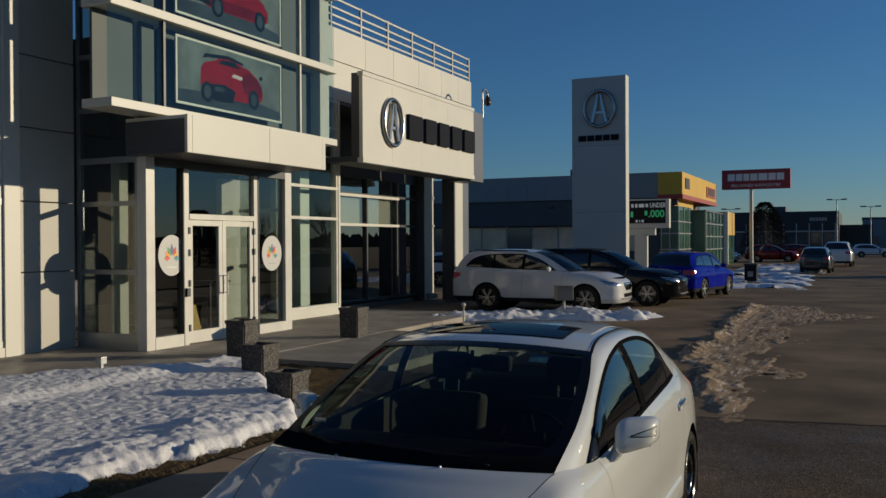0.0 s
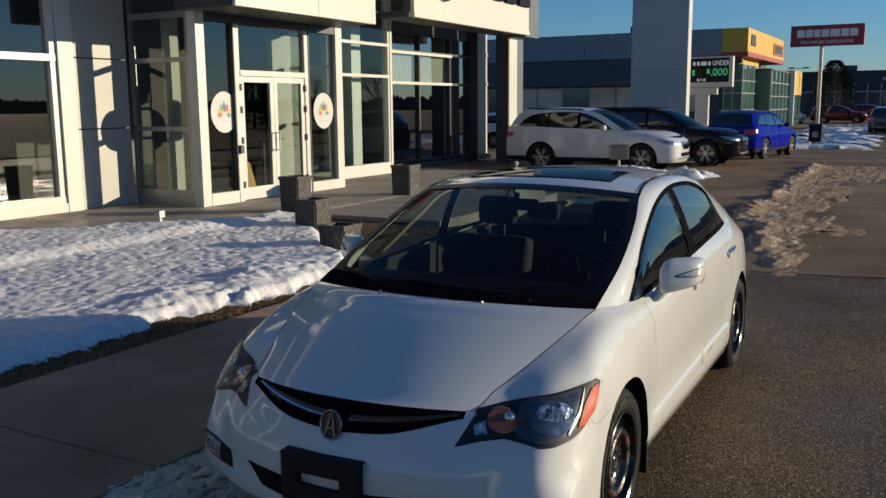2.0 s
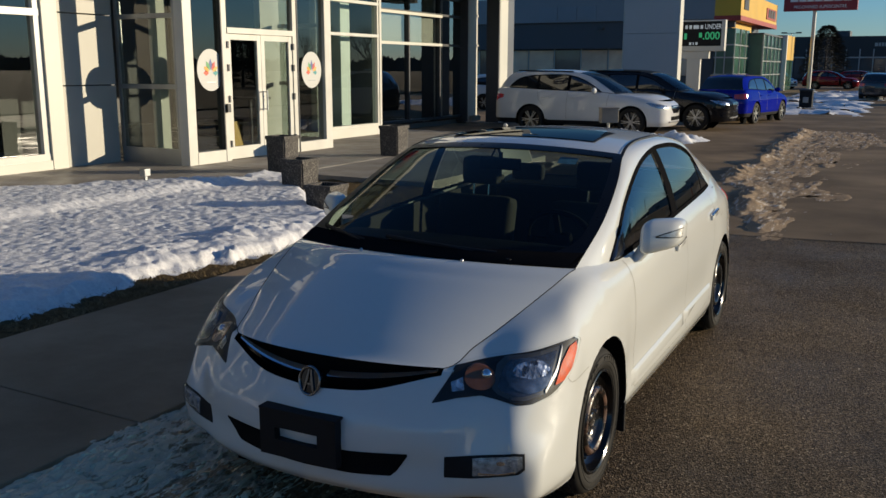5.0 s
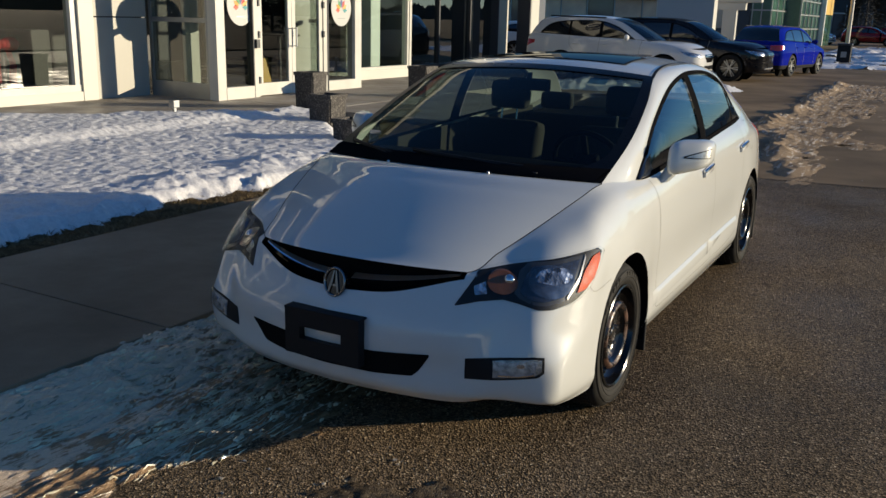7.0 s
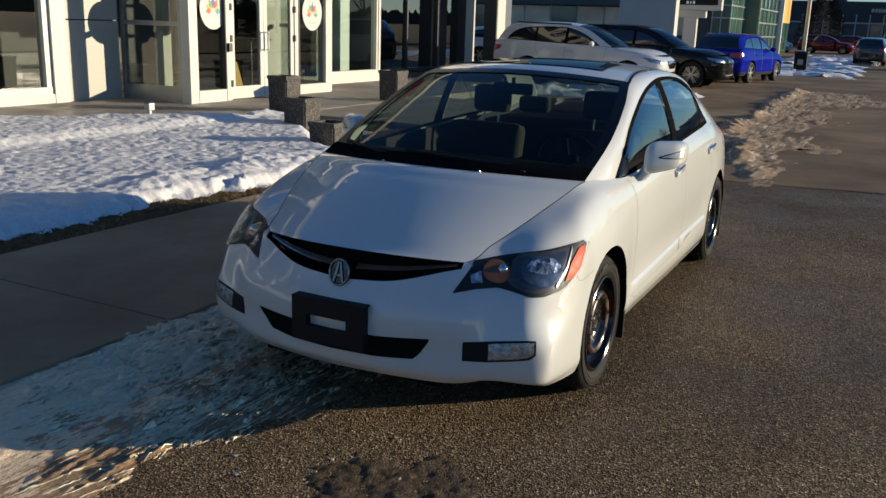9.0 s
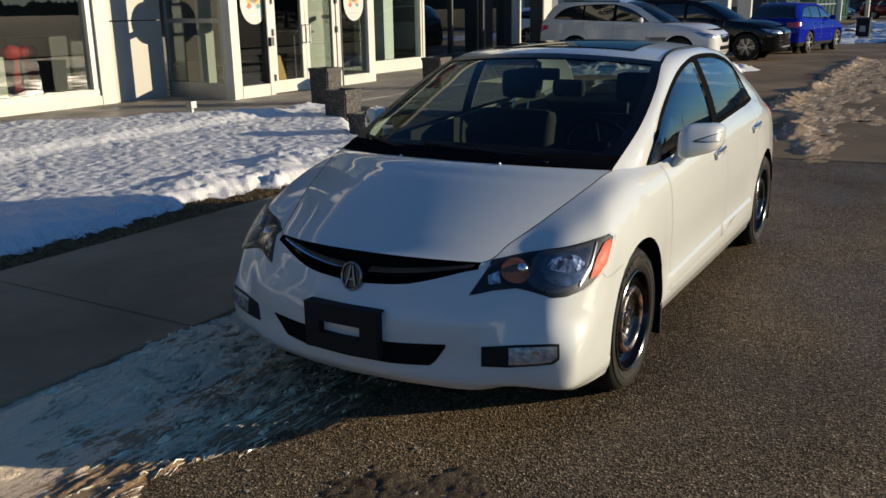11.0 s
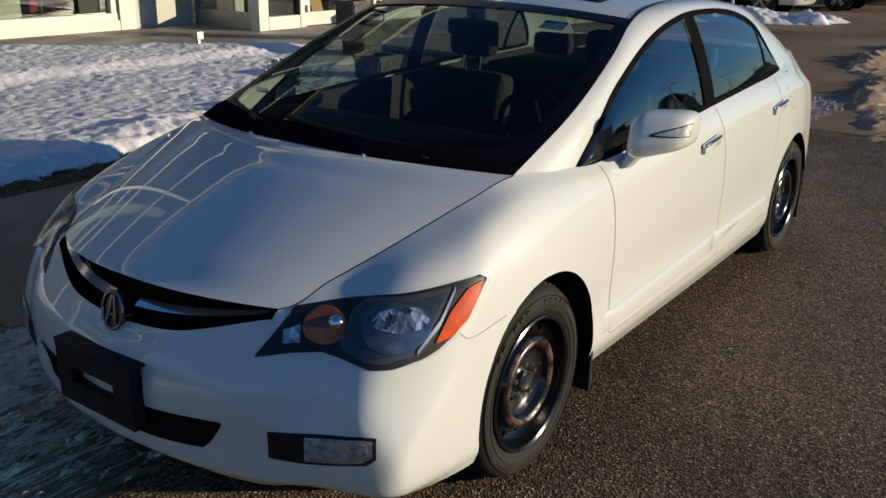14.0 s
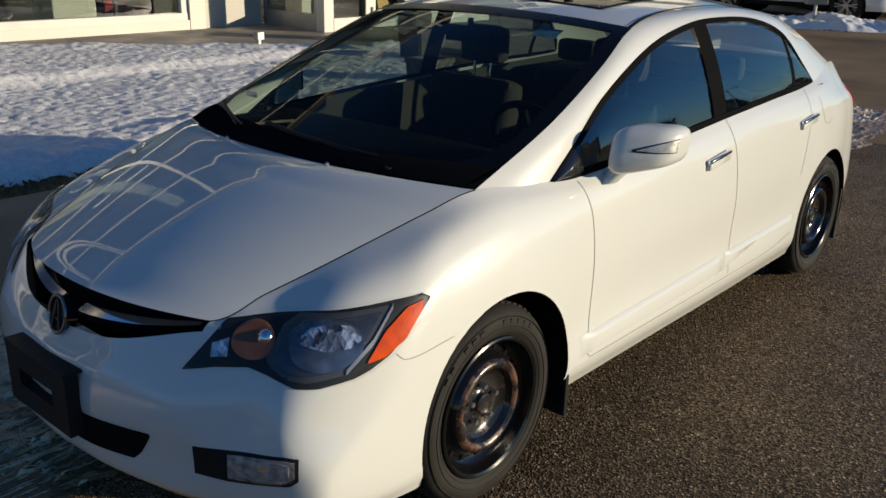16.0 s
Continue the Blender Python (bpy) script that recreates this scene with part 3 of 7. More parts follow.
def window(y0, y1, z0, z1, x, bars_z=(), bars_y=(), fr=0.07, glass_mat=STORE_GLASS, frame=ALU, depth=0.16, label=""):
    """A glazed bay facing the road: frame bars and one pane for each light."""
    w = new("window")
    w.parent = bld
    tagged(w, label)
    bm = bmesh.new()
    zs, ys = [z0, *bars_z, z1], [y0, *bars_y, y1]
    for k, z in enumerate(zs):
        lo, hi = (z, z + fr) if k == 0 else (z - fr, z) if k == len(zs) - 1 else (z - fr / 2, z + fr / 2)
        box(bm, x - depth, x + 0.012, y0, y1, lo, hi)
    for k, y in enumerate(ys):
        lo, hi = (y, y + fr) if k == 0 else (y - fr, y) if k == len(ys) - 1 else (y - fr / 2, y + fr / 2)
        box(bm, x - depth, x + 0.002, lo, hi, z0, z1)
    part("window_frame", bm, frame, w)
    for ya, yb in zip(ys, ys[1:]):
        for za, zb in zip(zs, zs[1:]):
            pane("pane", x - 0.09, x - 0.078, ya + 0.01, yb - 0.01, za + 0.01, zb - 0.01, glass_mat, w)
    return w


# the wall beside the lobby, with its cladding panels
pan = new("wall")
pan.parent = bld
tagged(pan, "white metal cladding panels beside the lobby")
for za, zb in ((0.15, 1.49), (1.51, 2.67), (2.69, 3.9), (3.92, 5.1), (5.12, 6.3), (6.32, 7.5), (7.52, 8.7)):
    part("panel", box(bmesh.new(), LX - 0.2, LX, 6.62, 7.76, za, zb, 0.006), SHADE_PANEL, pan)
part("backing", B(LX - 0.3, LX - 0.19, 6.4, 7.9, 0.15, 8.7), CHARCOAL, pan)
bp("pilaster", None, PANEL, "", (LX - 0.2, LX + 0.05, 6.32, 6.61, 0.15, 8.7))
window(-0.2, 6.31, 0.30, 8.6, LX, bars_z=(2.66, 4.6, 6.6), bars_y=(3.1,), fr=0.11)
window(-6.4, -0.3, 0.30, 8.6, LX, bars_z=(2.66, 4.6, 6.6), bars_y=(-3.4,), fr=0.11)
window(-14.0, -6.5, 0.30, 8.6, LX, bars_z=(2.66, 4.6, 6.6), bars_y=(-10.3,), fr=0.11)
bp("sill", None, PANEL, "", (LX - 0.25, LX + 0.04, -14, 6.315, 0.10, 0.30))

# entrance lobby
bp("corner_post", None, ALU, "", (VX - 0.2, VX, 7.80, 8.0, 0.15, 3.44))
bp("corner_post", None, ALU, "", (VX - 0.2, VX, 11.78, 12.0, 0.15, 3.44))
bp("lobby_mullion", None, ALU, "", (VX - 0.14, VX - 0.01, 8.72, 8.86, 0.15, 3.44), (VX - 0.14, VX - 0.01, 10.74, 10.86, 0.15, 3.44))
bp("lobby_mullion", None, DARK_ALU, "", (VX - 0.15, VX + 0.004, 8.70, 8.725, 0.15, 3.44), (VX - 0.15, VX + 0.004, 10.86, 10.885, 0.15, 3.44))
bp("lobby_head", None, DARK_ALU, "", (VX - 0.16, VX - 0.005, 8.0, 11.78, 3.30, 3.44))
bp("door_head", None, ALU, "", (VX - 0.15, VX + 0.006, 8.861, 10.739, 2.40, 2.50))
bp("lobby_sill", None, ALU, "", (VX - 0.15, VX + 0.008, 8.0, 8.70, 0.15, 0.36), (VX - 0.15, VX + 0.008, 10.885, 11.78, 0.15, 0.34))
for ya, yb, za, zb in ((8.0, 8.70, 0.36, 3.30), (10.885, 11.78, 0.34, 3.30), (8.86, 10.74, 2.50, 3.30)):
    pane("lobby_glass", VX - 0.09, VX - 0.075, ya, yb, za, zb, STORE_GLASS, bld)


def glazed_door(y0, y1, hinge_low):
    d = new("door")
    d.parent = bld
    tagged(d, "white framed glass entrance door, closed")
    s, z0, z1 = 0.10, 0.17, 2.39
    bm = bmesh.new()
    box(bm, VX - 0.1, VX - 0.03, y0, y0 + s, z0, z1)
    box(bm, VX - 0.1, VX - 0.03, y1 - s, y1, z0, z1)
    box(bm, VX - 0.1, VX - 0.032, y0 + s, y1 - s, z0, z0 + 0.22)
    box(bm, VX - 0.1, VX - 0.032, y0 + s, y1 - s, z1 - 0.1, z1)
    part("door_frame", bm, ALU, d)
    pane("door_glass", VX - 0.07, VX - 0.062, y0 + s, y1 - s, z0 + 0.22, z1 - 0.1, STORE_GLASS, d)
    hy = y1 - 0.05 if hinge_low else y0 + 0.05
    bm = bmesh.new()
    cyl(bm, (VX + 0.04, hy, 1.02), (VX + 0.04, hy, 1.38), 0.014, seg=10)
    for z in (1.04, 1.36):
        cyl(bm, (VX - 0.03, hy, z), (VX + 0.04, hy, z), 0.012, seg=8)
    part("handle", bm, SILVER, d, "brushed steel pull handle", smooth=40)
    hz = y0 - 0.01 if hinge_low else y1 + 0.01
    for z in (0.45, 1.25, 1.8, 2.2):
        part("hinge", B(VX - 0.03, VX + 0.012, hz - 0.02, hz + 0.02, z - 0.06, z + 0.06), DARK_ALU, d)


glazed_door(8.875, 9.795, True)
glazed_door(9.805, 10.725, False)
bp("door_opener", None, DARK_ALU, "", (VX + 0.004, VX + 0.05, 8.745, 8.83, 1.02, 1.17))

# round stickers on the side lights
for y in (8.48, 11.40):
    st = thing("window_sticker", (0, 0, 0), "round white sticker with a colourful leaf, on the glass", "sticker", "stickers on the lobby glass")
    bm = bmesh.new()
    bmesh.ops.create_circle(bm, cap_ends=True, segments=40, radius=0.36, matrix=Matrix.Translation((VX - 0.068, y, 1.76)) @ Euler((0, radians(90), 0)).to_matrix().to_4x4())
    for v in bm.verts:
        v.co.y = y + (v.co.y - y) * 0.92
    part("disc", bm, surface("sticker_white", (0.52, 0.515, 0.48), 0.5, 0, 0.03, 3, 50), st)
    cols = [(0.75, 0.08, 0.03), (0.85, 0.35, 0.03), (0.10, 0.35, 0.12), (0.08, 0.12, 0.30), (0.55, 0.06, 0.05), (0.90, 0.45, 0.10), (0.05, 0.3, 0.3)]
    for k in range(7):
        a = radians(90 + (k - 3) * 30)
        bm = bmesh.new()
        r0, r1, w = 0.05, 0.25 - 0.016 * abs(k - 3), 0.048
        ex, ez = math.cos(a), math.sin(a)
        P = lambda r, s: Vector((VX - 0.064, y - 0.92 * (r * ex - s * ez), 1.71 + r * ez + s * ex))
        bm.faces.new([bm.verts.new(q) for q in (P(r0, 0), P((r0 + r1) / 2, -w), P(r1, 0), P((r0 + r1) / 2, w))])
        part("petal", bm, surface("petal_%d" % k, cols[k], 0.5, 0, 0.05, 5, 50), st)
    part("caption", B(VX - 0.066, VX - 0.063, y - 0.12, y + 0.12, 1.545, 1.560), GREY_ALU, st)

# side of the lobby, facing the street's near end
side = new("lobby_side")
side.parent = bld
bm = bmesh.new()
for z0, z1 in ((0.15, 0.42), (1.44, 1.52), (2.62, 2.70), (3.36, 3.46), (4.26, 4.34), (5.2, 5.28), (6.15, 6.23), (7.1, 7.18)):
    box(bm, LX + 0.06, VX - 0.201, 7.815, 7.915, z0, z1)
box(bm, LX + 0.003, LX + 0.06, 7.81, 7.92, 0.15, 8.6)
box(bm, VX - 0.26, VX - 0.202, 7.81, 7.92, 0.15, 8.6)
part("frame", bm, GREY_ALU, side)
for z0, z1 in ((0.42, 1.44), (1.52, 2.62), (2.70, 3.36), (3.46, 4.26), (4.34, 5.2), (5.28, 6.15), (6.23, 7.1), (7.18, 8.6)):
    pane("pane", LX + 0.06, VX - 0.26, 7.85, 7.86, z0, z1, STORE_GLASS, side, (0, -1, 0))
bp("upper_infill", None, DARK_ALU, "", (LX + 0.3, VX - 0.25, 8.3, 8.4, 3.52, 8.7))
for z0, z1 in ((0.15, 0.36), (1.44, 1.52), (2.62, 2.70), (3.36, 3.46)):
    part("lobby_far_bar", B(WX, VX - 0.201, 11.86, 11.96, z0, z1), GREY_ALU, bld)
pane("lobby_far_glass", WX, VX - 0.2, 11.9, 11.91, 0.36, 3.36, STORE_GLASS, bld, (0, 1, 0))

# canopy over the doors
can = new("canopy")
can.parent = bld
tagged(can, "flat white panelled canopy over the doors")
CX = -7.90
for ya, yb in ((7.6, 7.72), (7.724, 9.79), (9.80, 11.54), (11.544, 11.66)):
    part("fascia_panel", box(bmesh.new(), CX - 0.06, CX, ya, yb, 3.44, 4.06, 0.005), PANEL, can)
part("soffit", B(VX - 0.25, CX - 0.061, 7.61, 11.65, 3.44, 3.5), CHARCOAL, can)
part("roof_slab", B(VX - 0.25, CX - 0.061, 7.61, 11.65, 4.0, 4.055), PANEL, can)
# Charcoal on this end puts the canopy's shaded face into its colour.
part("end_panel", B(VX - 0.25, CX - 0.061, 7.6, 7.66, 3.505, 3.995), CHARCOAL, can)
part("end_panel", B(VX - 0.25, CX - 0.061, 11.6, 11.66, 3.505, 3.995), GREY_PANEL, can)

# glass screen above the canopy, with two large posters
GX = -8.6
scr = new("glass_screen")
scr.parent = bld
tagged(scr, "projecting glass screen with ledges above the canopy")
for z0, z1 in ((4.10, 4.24), (5.68, 5.82), (7.3, 7.44)):
    part("ledge", box(bmesh.new(), GX - 0.55, GX + 0.08, 6.61, 13.1, z0, z1, 0.006), PANEL, scr)
for za, zb in ((4.24, 5.68), (5.82, 7.3)):
    for ya, yb in ((6.62, 7.82), (7.87, 11.78), (11.83, 13.09)):
        pane("pane", GX - 0.03, GX - 0.015, ya, yb, za, zb, SCREEN_GLASS, scr)
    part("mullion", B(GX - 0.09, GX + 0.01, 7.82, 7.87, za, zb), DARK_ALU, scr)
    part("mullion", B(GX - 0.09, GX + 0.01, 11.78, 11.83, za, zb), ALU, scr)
# Backing added behind the glass, its gaps placed to pass sun slivers.
bp("screen_back", None, SCREEN_GREY, "", *((GX - 0.40, GX - 0.35, ya, yb, za, zb) for za, zb in ((4.25, 5.67), (5.83, 7.29)) for ya, yb in ((6.64, 7.49), (7.65, 7.98), (8.10, 13.08))))
bp("screen_wall", None, GREY_PANEL, "", (WX - 0.2, WX - 0.02, 8.45, 13.2, 3.5, 8.7))
bp("screen_frame", None, ALU, "", (GX - 0.9, GX - 0.1, 12.7, 13.05, 4.24, 5.68), (GX - 0.9, GX - 0.1, 12.7, 13.05, 5.82, 7.3))


def poster(z0, z1, tall):
    p = thing("poster", (0, 0, 0), "large poster of a red car behind the glass screen", "poster", "posters above the entrance")
    y0, y1, x = 8.28, 11.25, GX - 0.12
    part("sheet", B(x - 0.01, x, y0, y1, z0, z1), surface("poster_sheet_%d" % tall, (0.15, 0.185, 0.185), 0.6, 0, 0.5, 1.4, 5, stain=(0.28, 0.31, 0.30), spec=0.0), p)
    bm = bmesh.new()
    for q in ((y0 - 0.04, y1 + 0.04, z0 - 0.04, z0), (y0 - 0.04, y1 + 0.04, z1, z1 + 0.04), (y0 - 0.04, y0, z0, z1), (y1, y1 + 0.04, z0, z1)):
        box(bm, x - 0.015, x + 0.012, *q)
    part("border", bm, ALU, p)
    redp = surface("poster_red_%d" % tall, (0.30, 0.018, 0.020), 0.6, 0, 0.25, 3, 14, spec=0.0)
    deep = surface("poster_deep_red_%d" % tall, (0.16, 0.012, 0.014), 0.6, 0, 0.3, 4, 20, spec=0.0)
    dk = surface("poster_dark_%d" % tall, (0.020, 0.024, 0.030), 0.8, 0, 0.35, 3, 16, spec=0.0)
    road = surface("poster_road_%d" % tall, (0.06, 0.08, 0.095), 0.8, 0, 0.4, 1.2, 7, spec=0.0)
    smoke = surface("poster_smoke_%d" % tall, (0.20, 0.235, 0.225), 0.8, 0, 0.3, 1.6, 8, spec=0.0)
    pale = surface("poster_highlight_%d" % tall, (0.50, 0.42, 0.40), 0.5, 0, 0.2, 5, 40)

    def flat(name, pts, mat, k):
        bm = bmesh.new()
        bm.faces.new([bm.verts.new((x + 0.002 * k, y0 + (y1 - y0) * u, z0 + (z1 - z0) * v)) for u, v in pts])
        part(name, bm, mat, p)

    def disc(name, u, v, ru, rv, mat, k):
        flat(name, [(u + ru * math.cos(q * math.pi / 12), v + rv * math.sin(q * math.pi / 12)) for q in range(24)], mat, k)
    flat("road", [(0, 0), (1, 0), (1, 0.16), (0.7, 0.26), (0.3, 0.24), (0, 0.2)], road, 1)
    for k in range(5):
        u = (0.08, 0.27, 0.55, 0.72, 0.90)[k]
        flat("smoke", [(u - 0.03, 0.3), (u + 0.03, 0.28), (u + 0.05, 0.75), (u, 0.95), (u - 0.05, 0.8)], smoke, 1)
    if tall:      # a coupe seen from the front quarter
        flat("car_body", [(0.15, 0.30), (0.16, 0.46), (0.24, 0.56), (0.38, 0.62), (0.46, 0.76), (0.60, 0.80), (0.72, 0.70), (0.82, 0.60), (0.87, 0.46), (0.87, 0.30), (0.80, 0.22), (0.30, 0.22)], redp, 2)
        flat("car_window", [(0.42, 0.62), (0.48, 0.74), (0.60, 0.77), (0.70, 0.66), (0.58, 0.60)], dk, 3)
        flat("car_shade", [(0.20, 0.30), (0.22, 0.40), (0.62, 0.42), (0.86, 0.40), (0.84, 0.26), (0.36, 0.22)], deep, 3)
        flat("car_intake", [(0.16, 0.27), (0.17, 0.37), (0.28, 0.38), (0.30, 0.25)], dk, 4)
        flat("car_lamp", [(0.18, 0.45), (0.21, 0.51), (0.30, 0.52), (0.27, 0.46)], pale, 4)
        wheels = ((0.36, 0.27), (0.78, 0.27))
    else:         # the same coupe from behind
        flat("car_body", [(0.20, 0.35), (0.205, 0.62), (0.24, 0.72), (0.33, 0.78), (0.38, 0.86), (0.52, 0.88), (0.60, 0.80), (0.66, 0.78), (0.75, 0.66), (0.80, 0.52), (0.81, 0.40), (0.80, 0.28), (0.70, 0.20), (0.45, 0.18), (0.27, 0.22)], redp, 2)
        flat("car_shade", [(0.58, 0.60), (0.66, 0.74), (0.75, 0.64), (0.80, 0.50), (0.80, 0.34), (0.62, 0.34)], deep, 3)
        flat("car_wing", [(0.22, 0.78), (0.24, 0.86), (0.46, 0.92), (0.61, 0.86), (0.60, 0.82), (0.45, 0.86), (0.27, 0.81)], dk, 4)
        flat("car_window", [(0.36, 0.75), (0.40, 0.83), (0.52, 0.84), (0.58, 0.75)], dk, 3)
        flat("car_diffuser", [(0.23, 0.37), (0.23, 0.22), (0.34, 0.12), (0.50, 0.14), (0.53, 0.34), (0.42, 0.42)], dk, 3)
        flat("car_plate", [(0.33, 0.28), (0.33, 0.36), (0.42, 0.37), (0.42, 0.29)], road, 4)
        flat("car_lamp", [(0.49, 0.58), (0.51, 0.64), (0.60, 0.62), (0.59, 0.56)], pale, 4)
        flat("car_mirror", [(0.77, 0.66), (0.78, 0.72), (0.81, 0.71), (0.80, 0.65)], dk, 4)
        wheels = ((0.26, 0.24), (0.71, 0.27))
    for u, v in wheels:
        disc("car_wheel", u, v, 0.055, 0.17, dk, 5)
        disc("car_rim", u, v, 0.032, 0.11, road, 6)


poster(4.43, 5.53, 0)
poster(5.98, 7.12, 1)

# glazed bay beyond the lobby
window(13.2, 15.85, 0.36, 5.62, WX, bars_z=(2.58, 3.35, 4.11, 4.88), bars_y=(), fr=0.07, glass_mat=GREEN_GLASS)
bp("sill", None, PANEL, "", (WX - 0.2, WX + 0.05, 11.9, 15.9, 0.12, 0.36))
bp("bay_end", None, ALU, "", (WX - 0.2, WX + 0.02, 15.86, 15.95, 0.12, 5.62))
bp("bay_column", None, ROOM_WHITE, "", (WX - 0.9, WX - 0.5, 14.9, 15.3, 0.15, 5.6))

# upper fascia and roof rail
fas = new("fascia")
fas.parent = bld
ys = [12.9, 14.3, 15.7, 17.3, 18.9, 20.5, 22.1, 23.4, 24.5]
for ya, yb in zip(ys, ys[1:]):
    for za, zb in ((5.64, 6.62), (6.64, 7.48)):
        part("fascia_panel", box(bmesh.new(), WX - 0.25, WX, ya + 0.006, yb - 0.006, za, zb, 0.004), PANEL, fas)
part("fascia_backing", B(WX - 0.35, WX - 0.24, 12.9, 24.5, 5.6, 7.45), CHARCOAL, fas)
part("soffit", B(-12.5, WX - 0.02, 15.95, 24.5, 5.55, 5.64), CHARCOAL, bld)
part("end_wall", B(-12.5, WX - 0.26, 24.3, 24.48, 5.6, 7.45), PANEL, bld)
rail = new("roof_rail")
rail.parent = bld
tagged(rail, "white steel rail along the roof edge")
for y in (12.95, 14.3, 15.7, 17.2, 18.7, 20.2, 21.7, 23.1, 24.46):
    part("post", B(WX - 0.12, WX - 0.06, y - 0.03, y + 0.03, 7.45, 8.3), ALU, rail)
for z in (7.62, 7.82, 8.02, 8.26):
    part("bar", B(WX - 0.11, WX - 0.07, 12.92, 24.49, z - 0.025, z + 0.025), ALU, rail)

# recessed glazing below the sign
RX = -11.5
window(15.96, 23.0, 0.22, 3.95, RX, bars_z=(2.5, 3.4), bars_y=(17.7, 19.5, 21.4), fr=0.07, glass_mat=COATED_GLASS, frame=DARK_ALU)
bp("band", None, PANEL, "", (RX - 0.02, RX + 0.02, 15.96, 21.5, 2.46, 2.54), (RX - 0.02, RX + 0.02, 15.96, 21.5, 3.32, 3.4))
bp("blind", None, surface("roller_blind", (0.55, 0.53, 0.47), 0.8, 0, 0.05, 2, 60), "", (RX - 0.2, RX - 0.18, 16.0, 21.45, 2.5, 3.95))
bp("upper_glazing", None, CHARCOAL, "", (RX - 0.2, RX, 15.96, 23.0, 3.95, 5.55))
bp("bay_return", None, CHARCOAL, "", (RX - 0.2, WX - 0.2, 15.9, 15.96, 0.15, 5.6))
bp("column", None, PANEL, "", (-11.75, -11.3, 22.95, 23.62, 0.07, 5.55))
bp("column_collar", None, ALU, "", *((-11.77, -11.27, 22.93, 23.64, z, z + 0.06) for z in (2.5, 3.45, 4.4)))
# Thin dark boxes added to carry the shade on the columns' near faces.
bp("column_shade_face", None, CHARCOAL, "", (-11.75, -11.31, 22.90, 22.947, 0.07, 5.55), (-10.6, -10.16, 22.84, 22.897, 0.07, 5.55))
bp("column", None, PANEL, "", (-10.6, -10.15, 22.9, 23.5, 0.07, 5.55))
bp("column", None, SLATE, "", (-10.6, -10.16, 23.504, 24.0, 0.07, 5.55))
part("column_base", B(-11.85, -11.2, 23.05, 23.7, 0.07, 0.25), CONCRETE, bld)

# sign box
SX = -9.05
sgn = thing("showroom_sign", (0, 0, 0), "white sign box with a chrome badge and dark raised letters", "sign")
for ya, yb in ((15.1, 16.6), (16.604, 18.3), (18.304, 20.0), (20.004, 21.9)):
    part("panel", box(bmesh.new(), SX - 0.1, SX, ya, yb, 4.05, 6.05, 0.004), PANEL, sgn)
part("trim", B(SX - 0.14, SX + 0.02, 15.08, 21.92, 6.05, 6.15), PANEL, sgn)
part("trim", B(SX - 0.14, SX + 0.02, 15.08, 21.92, 3.93, 4.05), PANEL, sgn)
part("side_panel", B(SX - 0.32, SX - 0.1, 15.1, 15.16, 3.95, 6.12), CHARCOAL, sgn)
# Slate panel, its colour deepened to carry the shade beside the sign.
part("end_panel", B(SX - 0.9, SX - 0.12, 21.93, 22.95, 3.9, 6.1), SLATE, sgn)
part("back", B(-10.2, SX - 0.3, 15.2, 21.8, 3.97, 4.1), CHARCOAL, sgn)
LETTER = surface("sign_letter", (0.010, 0.012, 0.019), 0.7, 0.0, 0.1, 5, 40, spec=0.08)
BADGE = surface("weathered_chrome", (0.34, 0.345, 0.36), 0.24, 1.0, 0.1, 5, 40, rvar=0.08)
side_m = Matrix(((0, 0, 1, 0), (1, 0, 0, 0), (0, 1, 0, 0), (0, 0, 0, 1)))      # writing that faces the road


def badge(parent, m, r, mat=CHROME):
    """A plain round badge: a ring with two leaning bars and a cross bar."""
    bm = bmesh.new()
    n, k = 48, 12
    rows = []
    for i in range(n + 1):
        a = 2 * math.pi * i / n
        rows.append([m @ Vector((math.cos(a) * (0.86 * r + 0.1 * r * math.cos(b)), math.sin(a) * (r + 0.1 * r * math.cos(b)), 0.1 * r * math.sin(b) + 0.08 * r)) for b in [2 * math.pi * j / k for j in range(k + 1)]])
    grid_faces(bm, rows)
    bmesh.ops.remove_doubles(bm, verts=bm.verts, dist=0.0005 * r)
    part("ring", bm, mat, parent, smooth=60)
    for s in (-1, 1):
        bm = bmesh.new()
        pts = [(0.03 * s, 0.84), (0.13 * s, 0.84), (0.52 * s, -0.76), (0.36 * s, -0.80), (0.12 * s, 0.05)]
        lo = [bm.verts.new(m @ Vector((x * r, y * r, 0.02 * r))) for x, y in pts]
        hi = [bm.verts.new(m @ Vector((x * r * 0.94, y * r * 0.97, 0.16 * r))) for x, y in pts]
        bm.faces.new(hi)
        bm.faces.new(lo[::-1])
        for i in range(5):
            bm.faces.new((lo[i], lo[(i + 1) % 5], hi[(i + 1) % 5], hi[i]))
        bmesh.ops.recalc_face_normals(bm, faces=bm.faces)
        part("bar", bm, mat, parent)
    part("cross_bar", B(-0.2 * r, 0.2 * r, -0.3 * r, -0.16 * r, 0.02 * r, 0.12 * r), mat, parent).data.transform(m)


badge(sgn, Matrix.Translation((SX, 16.57, 5.06)) @ side_m, 0.59, BADGE)


def bars(parent, m, widths, h, gap, mat, name="letter_bar", depth=0.05):
    x = -(sum(widths) + gap * (len(widths) - 1)) / 2
    for w in widths:
        b = B(x, x + w, -h / 2, h / 2, 0, depth)
        b.transform(m)
        part(name, b, mat, parent)
        x += w + gap


bars(sgn, Matrix.Translation((SX + 0.001, 19.60, 5.06)) @ side_m, (0.78, 0.66, 0.64, 0.66, 0.78), 0.66, 0.22, LETTER, depth=0.09)

